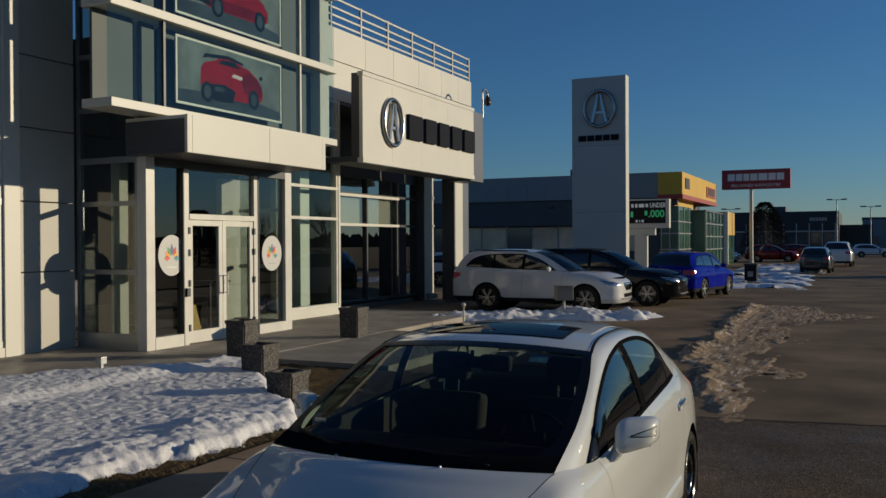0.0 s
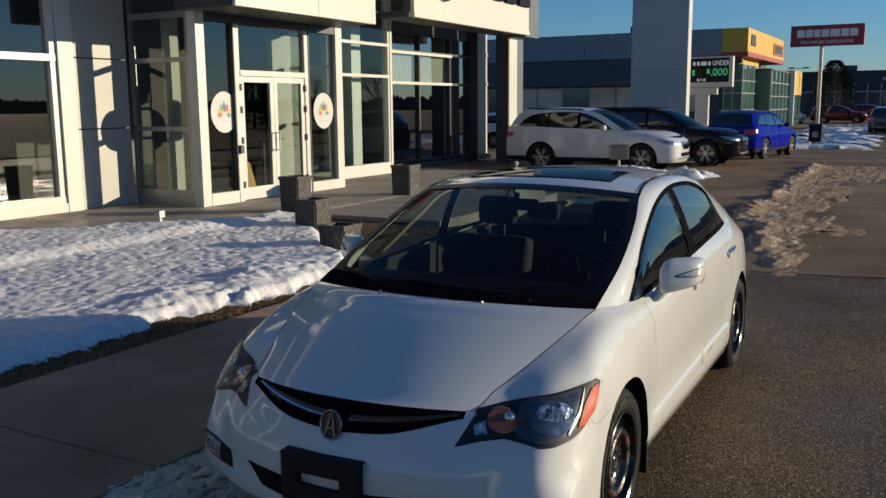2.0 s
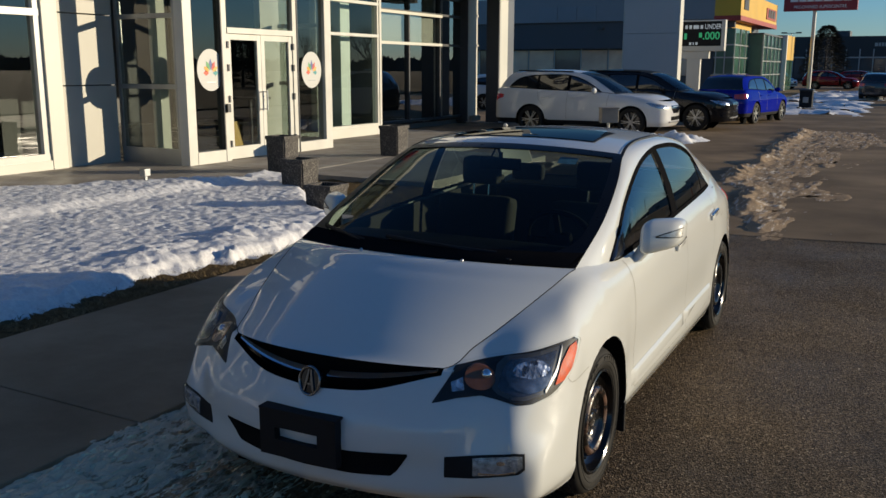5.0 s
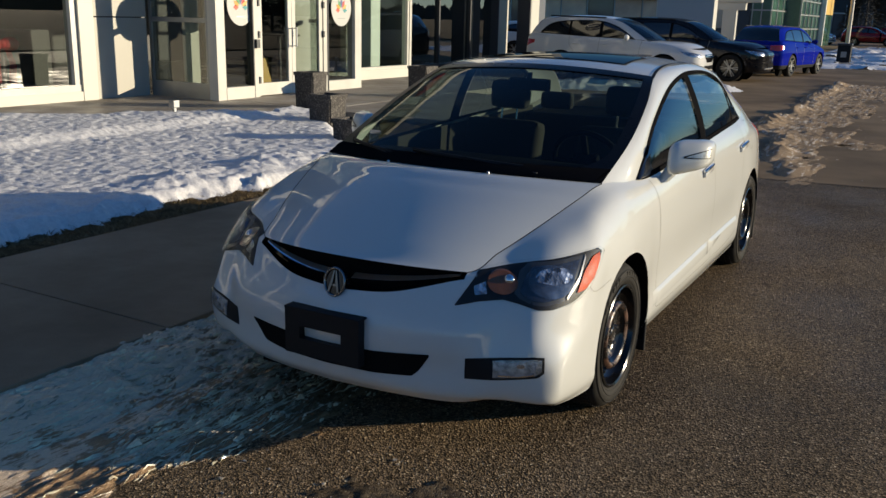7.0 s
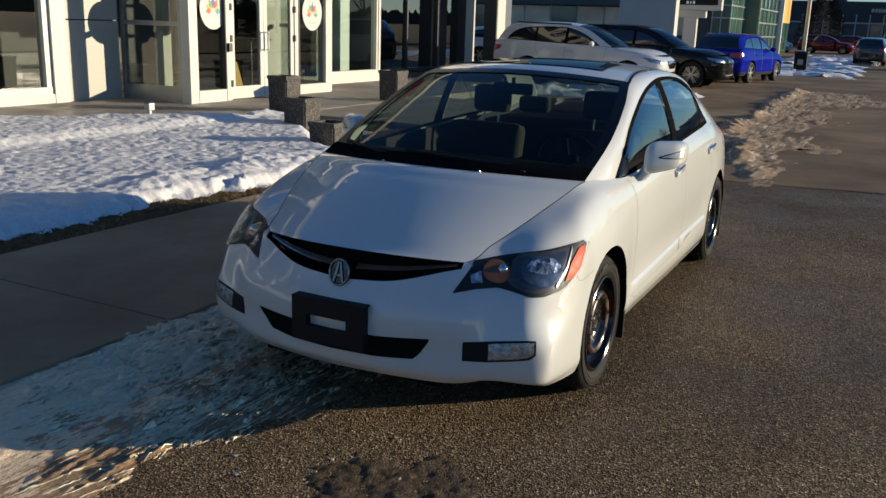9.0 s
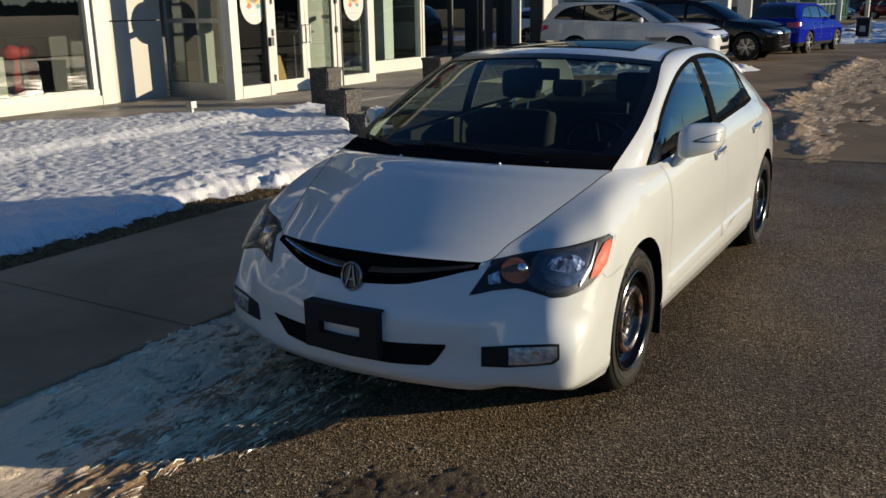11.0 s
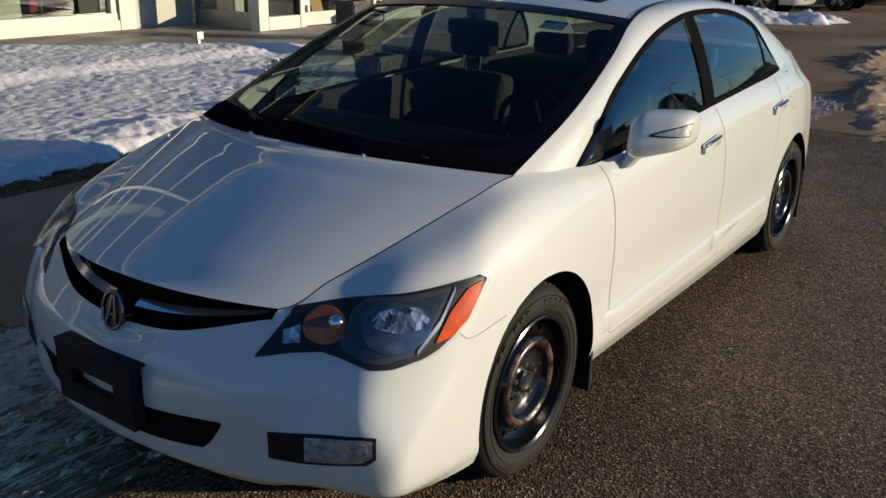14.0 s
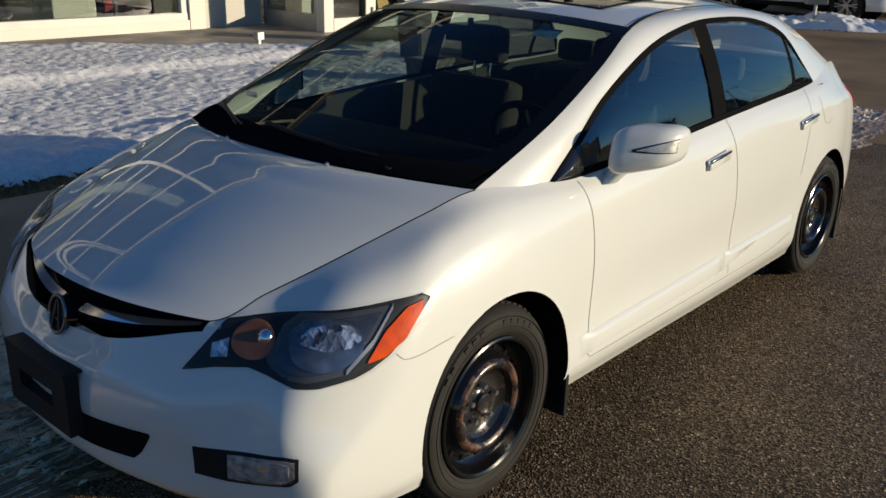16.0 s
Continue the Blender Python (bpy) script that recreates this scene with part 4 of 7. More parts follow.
# showroom inside: floor, back wall, ceiling and a few things that show through the glass
bp("showroom_floor", None, ROOM_FLOOR, "", (-19.5, WX - 0.21, -14, 15.9, 0.0, 0.14), (WX - 0.2, VX - 0.16, 7.9, 11.85, 0.0, 0.155), (-19.5, RX - 0.21, 15.9, 23.0, 0.0, 0.14))
# Back wall, ceiling and ends coloured dark to keep the inside dim.
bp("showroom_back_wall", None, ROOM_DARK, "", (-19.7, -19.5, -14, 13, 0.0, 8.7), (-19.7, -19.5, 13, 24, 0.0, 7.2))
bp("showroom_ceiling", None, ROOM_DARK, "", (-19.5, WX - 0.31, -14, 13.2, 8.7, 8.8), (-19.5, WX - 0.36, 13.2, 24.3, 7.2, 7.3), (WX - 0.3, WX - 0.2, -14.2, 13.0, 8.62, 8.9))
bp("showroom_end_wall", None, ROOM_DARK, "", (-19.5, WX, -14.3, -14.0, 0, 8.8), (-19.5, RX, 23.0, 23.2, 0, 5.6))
bp("inner_partition", None, ROOM_WHITE, "", (-10.55, -10.4, 11.48, 12.7, 0.16, 3.35), (-14.5, -14.3, 2.5, 3.6, 0.14, 3.0))
bp("inner_column", None, ROOM_WHITE, "", (-11.6, -11.2, 2.2, 2.6, 0.14, 8.7), (-13.2, -12.8, 8.2, 8.6, 0.14, 8.7), (-9.96, -9.76, 7.98, 8.18, 0.156, 3.49))
bp("roof_edge", None, PANEL, "", (LX - 0.25, LX + 0.06, -14.2, 7.6, 8.6, 8.95), (WX - 0.25, GX + 0.05, 6.6, 13.1, 7.45, 7.6))


def display_stand(x, y, w, d, h, mat, label):
    single("display_stand", box(bmesh.new(), -w / 2, w / 2, -d / 2, d / 2, 0, h, 0.02), mat, (x, y, 0.14), label, "stand", "stands in the showroom")


display_stand(-11.7, 4.8, 0.7, 0.7, 0.85, ROOM_WHITE, "pale square display stand inside the showroom")
display_stand(-12.6, 1.0, 0.9, 1.4, 1.0, ROOM_DARK, "dark sales desk inside the showroom")
display_stand(-13.0, 6.6, 1.0, 1.2, 1.1, ROOM_DARK, "dark reception desk inside the showroom")
BOW = surface("red_cloth", (0.45, 0.01, 0.015), 0.6, 0, 0.2, 8, 80)
bowt = thing("gift_bow", (-11.5, 5.55, 0.14), "large red cloth bow on a stand behind the glass", "bow")
bm = cyl(bmesh.new(), (0, 0, 0), (0, 0, 0.75), 0.04, 0.03, 12)
cyl(bm, (0, 0, 0), (0, 0, 0.03), 0.2, 0.2, 20)
part("pole", bm, DARK_ALU, bowt, smooth=40)
for s in (-1, 1):
    part("loop", ball(bmesh.new(), (0, 0.15 * s, 0.9), 0.17, 16, (0.55, 1, 0.7)), BOW, bowt, smooth=60)
    bm = bmesh.new()
    grid_faces(bm, [[(0.02, 0.03 * s, 0.88), (0.02, 0.12 * s, 0.86)], [(0.05, 0.08 * s, 0.6), (0.06, 0.2 * s, 0.58)], [(0.03, 0.06 * s, 0.3), (0.04, 0.2 * s, 0.26)]])
    bmesh.ops.solidify(bm, geom=bm.faces[:], thickness=0.01)
    part("tail", bm, BOW, bowt)
part("knot", ball(bmesh.new(), (0.02, 0, 0.9), 0.07, 12), BOW, bowt, smooth=60)

# high table and sign holder behind the doors
tab = thing("high_table", (-10.0, 10.6, 0.16), "black high table behind the glass door", "table")
part("tabletop", box(bmesh.new(), -0.3, 0.3, -0.3, 0.3, 1.02, 1.06, 0.01), DARK_ALU, tab)
part("leg", cyl(bmesh.new(), (0, 0, 0.02), (0, 0, 1.02), 0.035, seg=12), DARK_ALU, tab, smooth=40)
part("foot", cyl(bmesh.new(), (0, 0, 0), (0, 0, 0.02), 0.24, seg=24), DARK_ALU, tab, smooth=40)
wfs = thing("wet_floor_sign", (-9.9, 9.95, 0.16), "yellow folding wet floor sign on the lobby floor", "floor sign")
YEL = surface("yellow_plastic", (0.55, 0.33, 0.03), 0.5, 0, 0.1, 4, 60)
for s in (-1, 1):
    bm = B(-0.012, 0.012, -0.15, 0.15, 0, 0.62)
    bm.transform(Matrix.Translation((0.13 * s, 0, 0)) @ Matrix.Rotation(-s * 0.2, 4, "Y"))
    part("leaf", bm, YEL, wfs)
for y in (3.0, -1.0, -5):
    lt = thing("ceiling_light", (-13.5, y, 4.6), "long white ceiling light in the showroom", "light", "lights in the showroom")
    LAMP, t_, b_ = nodes_of("lamp_tube")
    b_.inputs["Emission Color"].default_value, b_.inputs["Emission Strength"].default_value = (1, 0.95, 0.85, 1), 3.0
    part("tube", box(bmesh.new(), -0.08, 0.08, -1.0, 1.0, -0.04, 0.0, 0.01), LAMP, lt)
    part("housing", box(bmesh.new(), -0.1, 0.1, -1.02, 1.02, 0.0, 0.08, 0.01), ALU, lt)
    part("hanger", cyl(bmesh.new(), (0, 0, 0.08), (0, 0, 4.1), 0.008, seg=6), DARK_ALU, lt)


# ---- forecourt things ----
def planter(x, y, w, h, label, turn=0.0, z=APRON_Z):
    p = thing("planter", (x, y, z), label, "planter", "concrete planters by the entrance")
    p.rotation_euler.z = radians(turn)
    bm = bmesh.new()
    t, r = 0.05, w / 2
    ring = lambda k, zz: [Vector((sx * k, sy * k, zz)) for sx, sy in ((-1, -1), (1, -1), (1, 1), (-1, 1))]
    loops = [[bm.verts.new(v) for v in ring(k, zz)] for k, zz in ((r * 0.94, 0), (r, h - 0.06), (r * 1.02, h - 0.05), (r * 1.02, h), (r - t, h), (r - t, h - 0.14))]
    for a, b in zip(loops, loops[1:]):
        for i in range(4):
            bm.faces.new((a[i], a[(i + 1) % 4], b[(i + 1) % 4], b[i]))
    bm.faces.new(loops[0][::-1])
    bmesh.ops.bevel(bm, geom=[e for e in bm.edges if abs(e.verts[0].co.z - e.verts[1].co.z) > 0.1], offset=0.02, segments=2, affect="EDGES")
    part("pot", bm, AGGREGATE, p)
    bm = bmesh.new()
    n = 14
    grid_faces(bm, [[(-r + t + (w - 2 * t) * i / n, -r + t + (w - 2 * t) * j / n, h - 0.07 + 0.05 * fbm(i + x, j + y, 0.5, 3)) for i in range(n + 1)] for j in range(n + 1)])
    part("soil", bm, SOIL, p, "dark soil with dead stalks", smooth=180)
    return p


planter(-7.17, 8.03, 0.385, 0.575, "tall square exposed-aggregate planter on the forecourt")
planter(-5.89, 6.80, 0.40, 0.505, "medium square exposed-aggregate planter at the snow's edge", z=0.02)
planter(-4.46, 5.46, 0.39, 0.315, "low square exposed-aggregate planter with dead stalks", z=0.08)
planter(-6.98, 11.2, 0.42, 0.57, "tall square exposed-aggregate planter beyond the doors")
lite = thing("path_light", (-7.5, 5.4, APRON_Z), "small square white path light on a stake", "light")
part("stake", B(-0.02, 0.02, -0.02, 0.02, -0.02, 0.20), GREY_ALU, lite)
part("head", box(bmesh.new(), -0.05, 0.05, -0.055, 0.055, 0.17, 0.27, 0.008), GREY_ALU, lite)
stk = thing("path_light", (-6.3, 14.9, 0.1), "thin white marker stake in the snow", "light")
part("stake", cyl(bmesh.new(), (0, 0, -0.05), (0, 0, 0.42), 0.02, seg=8), ALU, stk)
part("head", ball(bmesh.new(), (0, 0, 0.44), 0.05, 10), ALU, stk)

# camera on a bent pole behind the sign
ccv = thing("security_camera", (-9.25, 23.1, 6.02), "dome camera hanging from a bent white pole", "camera")
bm = cyl(bmesh.new(), (0, 0, 0), (0, 0, 0.75), 0.035, seg=10)
for k in range(8):
    a0, a1 = math.pi * k / 8, math.pi * (k + 1) / 8
    q = lambda a: (0.0, 0.22 - 0.22 * math.cos(a), 0.75 + 0.2 * math.sin(a))
    cyl(bm, q(a0), q(a1), 0.035, seg=10)
part("pole", bm, GREY_ALU, ccv, smooth=50)
bm = cyl(bmesh.new(), (0, 0.44, 0.78), (0, 0.44, 0.6), 0.06, 0.13, 14)
ball(bm, (0, 0.44, 0.56), 0.12, 14)
part("dome", bm, DARK_ALU, ccv, smooth=50)


# beige ground light box on a post in the snow island
gl = thing("ground_light", (-5.03, 18.4, 0.06), "beige metal light box on a short post in the snow", "light")
gl.rotation_euler.z = radians(35)
part("post", cyl(bmesh.new(), (0, 0, -0.06), (0, 0, 0.44), 0.035, seg=10), PANEL, gl)
part("housing", box(bmesh.new(), -0.22, 0.22, -0.14, 0.14, 0.40, 0.76, 0.02), CONCRETE, gl)
part("hood", box(bmesh.new(), -0.23, 0.23, -0.16, 0.15, 0.75, 0.78, 0.008), CONCRETE, gl)
# ---- the parked white sedan ----
from mathutils.bvhtree import BVHTree


def spline(pts, s):
    """A smooth curve through the points, at s from 0 to len - 1."""
    n = len(pts) - 1
    k = min(n - 1, max(0, int(s)))
    f = s - k
    p1, p2 = Vector(pts[k]), Vector(pts[k + 1])
    p0 = Vector(pts[k - 1]) if k else p1 * 2 - p2
    p3 = Vector(pts[k + 2]) if k + 2 <= n else p2 * 2 - p1
    m1, m2 = (p2 - p0) / 2, (p3 - p1) / 2
    lim = 1.2 * (p2 - p1).length
    for m in (m1, m2):
        if m.length > lim:
            m *= lim / m.length
    f2, f3 = f * f, f * f * f
    return p1 * (2 * f3 - 3 * f2 + 1) + m1 * (f3 - 2 * f2 + f) + p2 * (3 * f2 - 2 * f3) + m2 * (f3 - f2)


# level lines round the body's left half, from the nose to the tail, bottom to top
SEDAN = [
    [(0, -.885, .235), (.245, -.86, .232), (.49, -.795, .226), (.64, -.715, .218), (.76, -.61, .20), (.835, -.46, .18), (.86, -.26, .18), (.85, .08, .19), (.84, .33, .195), (.845, .52, .20), (.845, 1, .195), (.848, 1.62, .19), (.848, 2.2, .188), (.85, 2.5, .19), (.85, 2.78, .20), (.83, 3.08, .22), (.77, 3.38, .24), (.56, 3.6, .25), (0, 3.66, .25)],
    [(0, -.925, .285), (.25, -.90, .28), (.50, -.83, .275), (.655, -.745, .265), (.775, -.635, .25), (.85, -.475, .25), (.88, -.26, .25), (.88, .08, .27), (.875, .33, .28), (.88, .52, .29), (.882, 1, .29), (.884, 1.62, .285), (.884, 2.2, .285), (.88, 2.5, .28), (.88, 2.78, .29), (.86, 3.08, .31), (.80, 3.4, .33), (.59, 3.62, .33), (0, 3.69, .33)],
    [(0, -.925, .37), (.25, -.90, .37), (.50, -.83, .37), (.66, -.74, .375), (.78, -.625, .38), (.855, -.46, .38), (.885, -.24, .40), (.888, .08, .42), (.882, .33, .44), (.872, .52, .45), (.870, 1, .46), (.872, 1.62, .46), (.876, 2.2, .46), (.886, 2.5, .46), (.885, 2.78, .46), (.865, 3.08, .46), (.81, 3.4, .47), (.60, 3.63, .48), (0, 3.7, .48)],
    [(0, -.93, .46), (.25, -.905, .46), (.50, -.835, .46), (.655, -.735, .48), (.77, -.61, .50), (.85, -.43, .53), (.882, -.2, .60), (.889, .08, .65), (.882, .33, .65), (.876, .52, .65), (.878, 1, .65), (.88, 1.62, .66), (.882, 2.2, .67), (.885, 2.5, .68), (.885, 2.78, .68), (.862, 3.08, .68), (.80, 3.38, .68), (.58, 3.6, .68), (0, 3.66, .68)],
    [(0, -.905, .55), (.25, -.885, .55), (.50, -.815, .55), (.65, -.70, .60), (.76, -.545, .64), (.845, -.35, .70), (.866, -.15, .75), (.869, .08, .785), (.866, .33, .80), (.864, .52, .81), (.866, 1, .84), (.867, 1.62, .86), (.865, 2.2, .88), (.862, 2.5, .885), (.855, 2.78, .885), (.835, 3.08, .88), (.775, 3.36, .87), (.56, 3.56, .86), (0, 3.62, .86)],
    [(0, -.866, .612), (.25, -.836, .635), (.49, -.722, .698), (.635, -.63, .70), (.737, -.47, .778), (.797, -.30, .822), (.806, -.12, .876), (.818, .08, .903), (.828, .33, .897), (.837, .52, .890), (.842, 1, .915), (.842, 1.62, .94), (.835, 2.2, .965), (.825, 2.5, .97), (.81, 2.78, .98), (.775, 3.08, .968), (.72, 3.32, .955), (.52, 3.52, .945), (0, 3.58, .94)],
    [(0, -.83, .735), (.25, -.797, .73), (.49, -.70, .715), (.548, -.56, .767), (.60, -.42, .817), (.648, -.26, .870), (.690, -.10, .919), (.728, .08, .962), (.775, .33, .946), (.796, .52, .935), (.812, 1, .958), (.812, 1.62, .99), (.80, 2.2, 1.01), (.785, 2.5, 1.015), (.760, 2.78, 1.033), (.685, 3.13, 1.074), (.63, 3.38, 1.05), (.46, 3.52, 1.035), (0, 3.58, 1.035)],
]
for level in SEDAN[3:5]:      # a tighter corner
    for k, dx, dy in ((3, -0.006, 0.000), (4, 0.010, -0.050), (5, 0.012, -0.018)):
        x, y, z = level[k]
        level[k] = (x + dx, y + dy, z)
for level, grow in zip(SEDAN[3:5], (0.018, 0.012)):      # fuller bumper corners
    for k, f in ((2, 0.3), (3, 0.9), (4, 1.0), (5, 0.6)):
        x, y, z = level[k]
        level[k] = (x + grow * f * 0.75, y - grow * f * 0.75, z)
for level, dx, dy in zip(SEDAN[:3], (-0.045, -0.012, 0.0), (0.065, 0.015, 0.0)):      # the lower bumper turns late and short
    for k, x, y in ((3, 0.68, -0.767), (4, 0.825, -0.685), (5, 0.868, -0.605)):
        level[k] = (x + dx, y + dy, level[k][2] - dx * 0.4)
# edge of windscreen and roof; upper edge of the side windows
SEDAN_IN = [(.722, .085, .961), (.722, .46, 1.108), (.686, .80, 1.252), (.628, 1.09, 1.364), (.59, 1.4, 1.403), (.575, 1.8, 1.408), (.568, 2.15, 1.392), (.59, 2.52, 1.342), (.622, 2.84, 1.232), (.685, 3.13, 1.08)]
SEDAN_OUT = [(.783, .36, .922), (.765, .55, 1.045), (.735, .75, 1.165), (.692, 1.1, 1.298), (.668, 1.4, 1.358), (.655, 1.7, 1.376), (.66, 2.1, 1.355), (.682, 2.42, 1.275), (.73, 2.62, 1.12), (.775, 2.70, 1.017)]

CAR_GLASS = glass("car_glass", (0.46, 0.54, 0.50), 0.62, 1.36, 0.004)
SIDE_GLASS = glass("tinted_car_glass", (0.70, 0.79, 0.76), 1.0, 1.75, 0.006)
DARK_GLASS = surface("privacy_glass", (0.012, 0.014, 0.016), 0.06, 0, 0.2, 4, 30, coat=1.0, rvar=0.03)
WHITE_PAINT = paint("white_pearl_paint", (0.63, 0.635, 0.60), 0.32)
# Seat and lining colours hold the cabin's dimness: grey-beige taken down near black.
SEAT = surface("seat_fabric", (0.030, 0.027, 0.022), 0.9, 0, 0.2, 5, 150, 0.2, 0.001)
DIM_BEIGE = surface("dim_beige_cabin", (0.030, 0.027, 0.021), 0.9, 0, 0.15, 5, 100)
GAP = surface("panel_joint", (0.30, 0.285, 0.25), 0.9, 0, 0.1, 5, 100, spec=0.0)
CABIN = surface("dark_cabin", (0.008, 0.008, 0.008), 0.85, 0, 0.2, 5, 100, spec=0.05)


class Body:
    """A car body from level lines: panels, glass and roof."""

    def __init__(self, name, label, category, at, turn, levels, inner, outer, paint_mat, wheels, res=10, vres=6, knots=(2, 7, 15), glass_mats=(CAR_GLASS, SIDE_GLASS), arch=0.345, group="", fair=0):
        self.root = thing(name, at, label, category, group)
        self.root.rotation_euler.z = radians(turn)
        self.lv, self.inner, self.outer, self.paint, self.wheels, self.arch = levels, inner, outer, paint_mat, wheels, arch
        self.nu, self.nv, self.res, self.vres, self.knots = len(levels[0]) - 1, len(levels) - 1, res, vres, knots
        self.glass, self.cut, self.arches = glass_mats, {}, wheels
        self.table = [[self.side(u / res, v / vres) for u in range(self.nu * res + 1)] for v in range(self.nv * vres + 1)]
        self.fair(fair)

    def fair(self, rounds):
        """Irons small waves out of the nose, keeping its form."""
        end = 7 * self.res
        for r in range(2 * rounds):
            k, old = (0.5, -0.506)[r % 2], [row[:end + 2] for row in self.table]
            for j in range(1, len(self.table) - 1):
                for i in range(end):
                    p = old[j][i]
                    q = old[j][i - 1] if i else Vector((-old[j][1].x, old[j][1].y, old[j][1].z))
                    mean = (q + old[j][i + 1] + old[j - 1][i] + old[j + 1][i]) / 4
                    self.table[j][i] = p + (mean - p) * k * min(1.0, (end - i) / (2 * self.res))

    def side(self, u, v):
        return spline([spline(l, u) for l in self.lv], v)

    def half(self, pick, mirror):
        """The panels of one half whose place (u, v) pick() accepts, with the wheel arches cut out."""
        bm = bmesh.new()
        grid = {}
        cut = self.cuts()

        def vert(i, j):
            if (i, j) not in grid:
                p = self.table[j][i].copy()
                w = next((cut[k] for k in ((i, j), (i - 1, j), (i, j - 1), (i - 1, j - 1)) if k in cut), None)
                if w:
                    d = Vector((0, p.y - w[0], p.z - w[1]))
                    d *= self.arch / max(d.length, 0.01)
                    p.y, p.z = w[0] + d.y, w[1] + d.z
                grid[i, j] = bm.verts.new((-p.x if mirror else p.x, p.y, p.z))
            return grid[i, j]
        for j in range(self.nv * self.vres):
            for i in range(self.nu * self.res):
                if (i, j) in cut or not pick((i + 0.5) / self.res, (j + 0.5) / self.vres):
                    continue
                q = [vert(i, j), vert(i + 1, j), vert(i + 1, j + 1), vert(i, j + 1)]
                if len({tuple(round(x, 5) for x in v.co) for v in q}) == 4:
                    bm.faces.new(q[::-1] if mirror else q)
        return bm

    def cuts(self):
        """Cells that lie inside a wheel arch."""
        if not self.cut:
            for j in range(self.nv * self.vres):
                for i in range(self.nu * self.res):
                    c = (self.table[j][i] + self.table[j + 1][i + 1] + self.table[j + 1][i] + self.table[j][i + 1]) / 4
                    for w in self.arches:
                        if c.x > 0.5 and math.hypot(c.y - w[0], c.z - w[1]) < self.arch:
                            self.cut[i, j] = w
        return self.cut

    def panel(self, name, pick, mat=None, label="", both=True, parent=None):
        obs = []
        for mirror in ((False, True) if both else (False,)):
            bm = self.half(pick, mirror)
            obs.append(part(name, bm, mat or self.paint, parent or self.root, label, smooth=50))
        return obs

    def tree(self):
        bm = self.half(lambda u, v: True, False)
        m = self.half(lambda u, v: True, True)
        me = bpy.data.meshes.new("tmp")
        m.to_mesh(me)
        bm.from_mesh(me)
        bpy.data.meshes.remove(me)
        bm.normal_update()
        self.bvh = BVHTree.FromBMesh(bm)
        bm.free()

    def cross(self, name, row, rows, cols, mat, label="", parent=None, flip=False, smooth=60, thick=0.0):
        """A sheet from side to side: row(r, s) for r in 0..1 and s in -1..1."""
        bm = bmesh.new()
        grid_faces(bm, [[row(r / rows, 2 * c / cols - 1) for c in range(cols + 1)] for r in range(rows + 1)], flip)
        if thick:
            bmesh.ops.solidify(bm, geom=bm.faces[:], thickness=thick)
        return part(name, bm, mat, parent or self.root, label, smooth=smooth)

    def arc(self, edge, bulge, power=2.0):
        """Row function: edge(r) on the left, mirrored, with a bulge in the middle."""
        def row(r, s):
            e, b = edge(r), bulge(r)
            k = 1 - abs(s) ** power
            return Vector((e.x * s, e.y + b[0] * k, e.z + b[1] * k))
        return row

    def strip(self, name, a, b, n, mat, swell=0.0, label="", m=4, both=True, parent=None):
        """A band between two curves a(t), b(t), swelling outwards."""
        for mirror in ((False, True) if both else (False,)):
            rows = []
            for i in range(n + 1):
                p, q = a(i / n), b(i / n)
                row = []
                for k in range(m + 1):
                    f = k / m
                    v = p.lerp(q, f)
                    w = 4 * f * (1 - f) * swell
                    v = v + Vector((0.75, 0, 0.66)) * w
                    row.append((-v.x if mirror else v.x, v.y, v.z))
                rows.append(row)
            bm = bmesh.new()
            grid_faces(bm, rows, flip=not mirror)
            part(name, bm, mat, parent or self.root, label, smooth=60)

    def on_skin(self, o, d, off):
        hit, nrm, _, _ = self.bvh.ray_cast(Vector(o) - Vector(d) * 6, Vector(d))
        if hit is None:
            return None
        if nrm.dot(Vector(d)) > 0:
            nrm = -nrm
        return hit + nrm * off

    def patch(self, name, top, bot, e, d, off, mat, parent, label="", n=24, m=6, mirror=False, skirt=0.012, smooth=50):
        """A piece laid on the skin: top and bottom edges as (s, z) lines, s along the level direction e, cast along d."""
        e, d = Vector(e).normalized(), Vector(d).normalized()
        def at(line, s):
            for (a, za), (b, zb) in zip(line, line[1:]):
                if s <= b or (b, zb) == line[-1]:
                    return za + (zb - za) * ((s - a) / (b - a) if b > a else 0)
        s0, s1 = max(top[0][0], bot[0][0]), min(top[-1][0], bot[-1][0])
        rows = []
        for i in range(n + 1):
            s = s0 + (s1 - s0) * i / n
            zt, zb = at(top, s), at(bot, s)
            row = [self.on_skin(e * s + Vector((0, 0, zb + (zt - zb) * k / m)), d, off) for k in range(m + 1)]
            if any(p is None for p in row):
                continue
            rows.append(row)
        if len(rows) < 2:
            return None
        if mirror:
            rows = [[Vector((-p.x, p.y, p.z)) for p in r] for r in rows]
        bm = bmesh.new()
        grid_faces(bm, rows)
        bm.normal_update()
        out = -d if not mirror else Vector((d.x, -d.y, -d.z))
        if sum((f.normal.dot(out) for f in bm.faces)) < 0:
            bmesh.ops.reverse_faces(bm, faces=bm.faces[:])
        if skirt:
            es = [x for x in bm.edges if x.is_boundary]
            r = bmesh.ops.extrude_edge_only(bm, edges=es)
            for v in r["geom"]:
                if isinstance(v, bmesh.types.BMVert):
                    v.co -= out * skirt
        return part(name, bm, mat, parent, label, smooth=smooth)

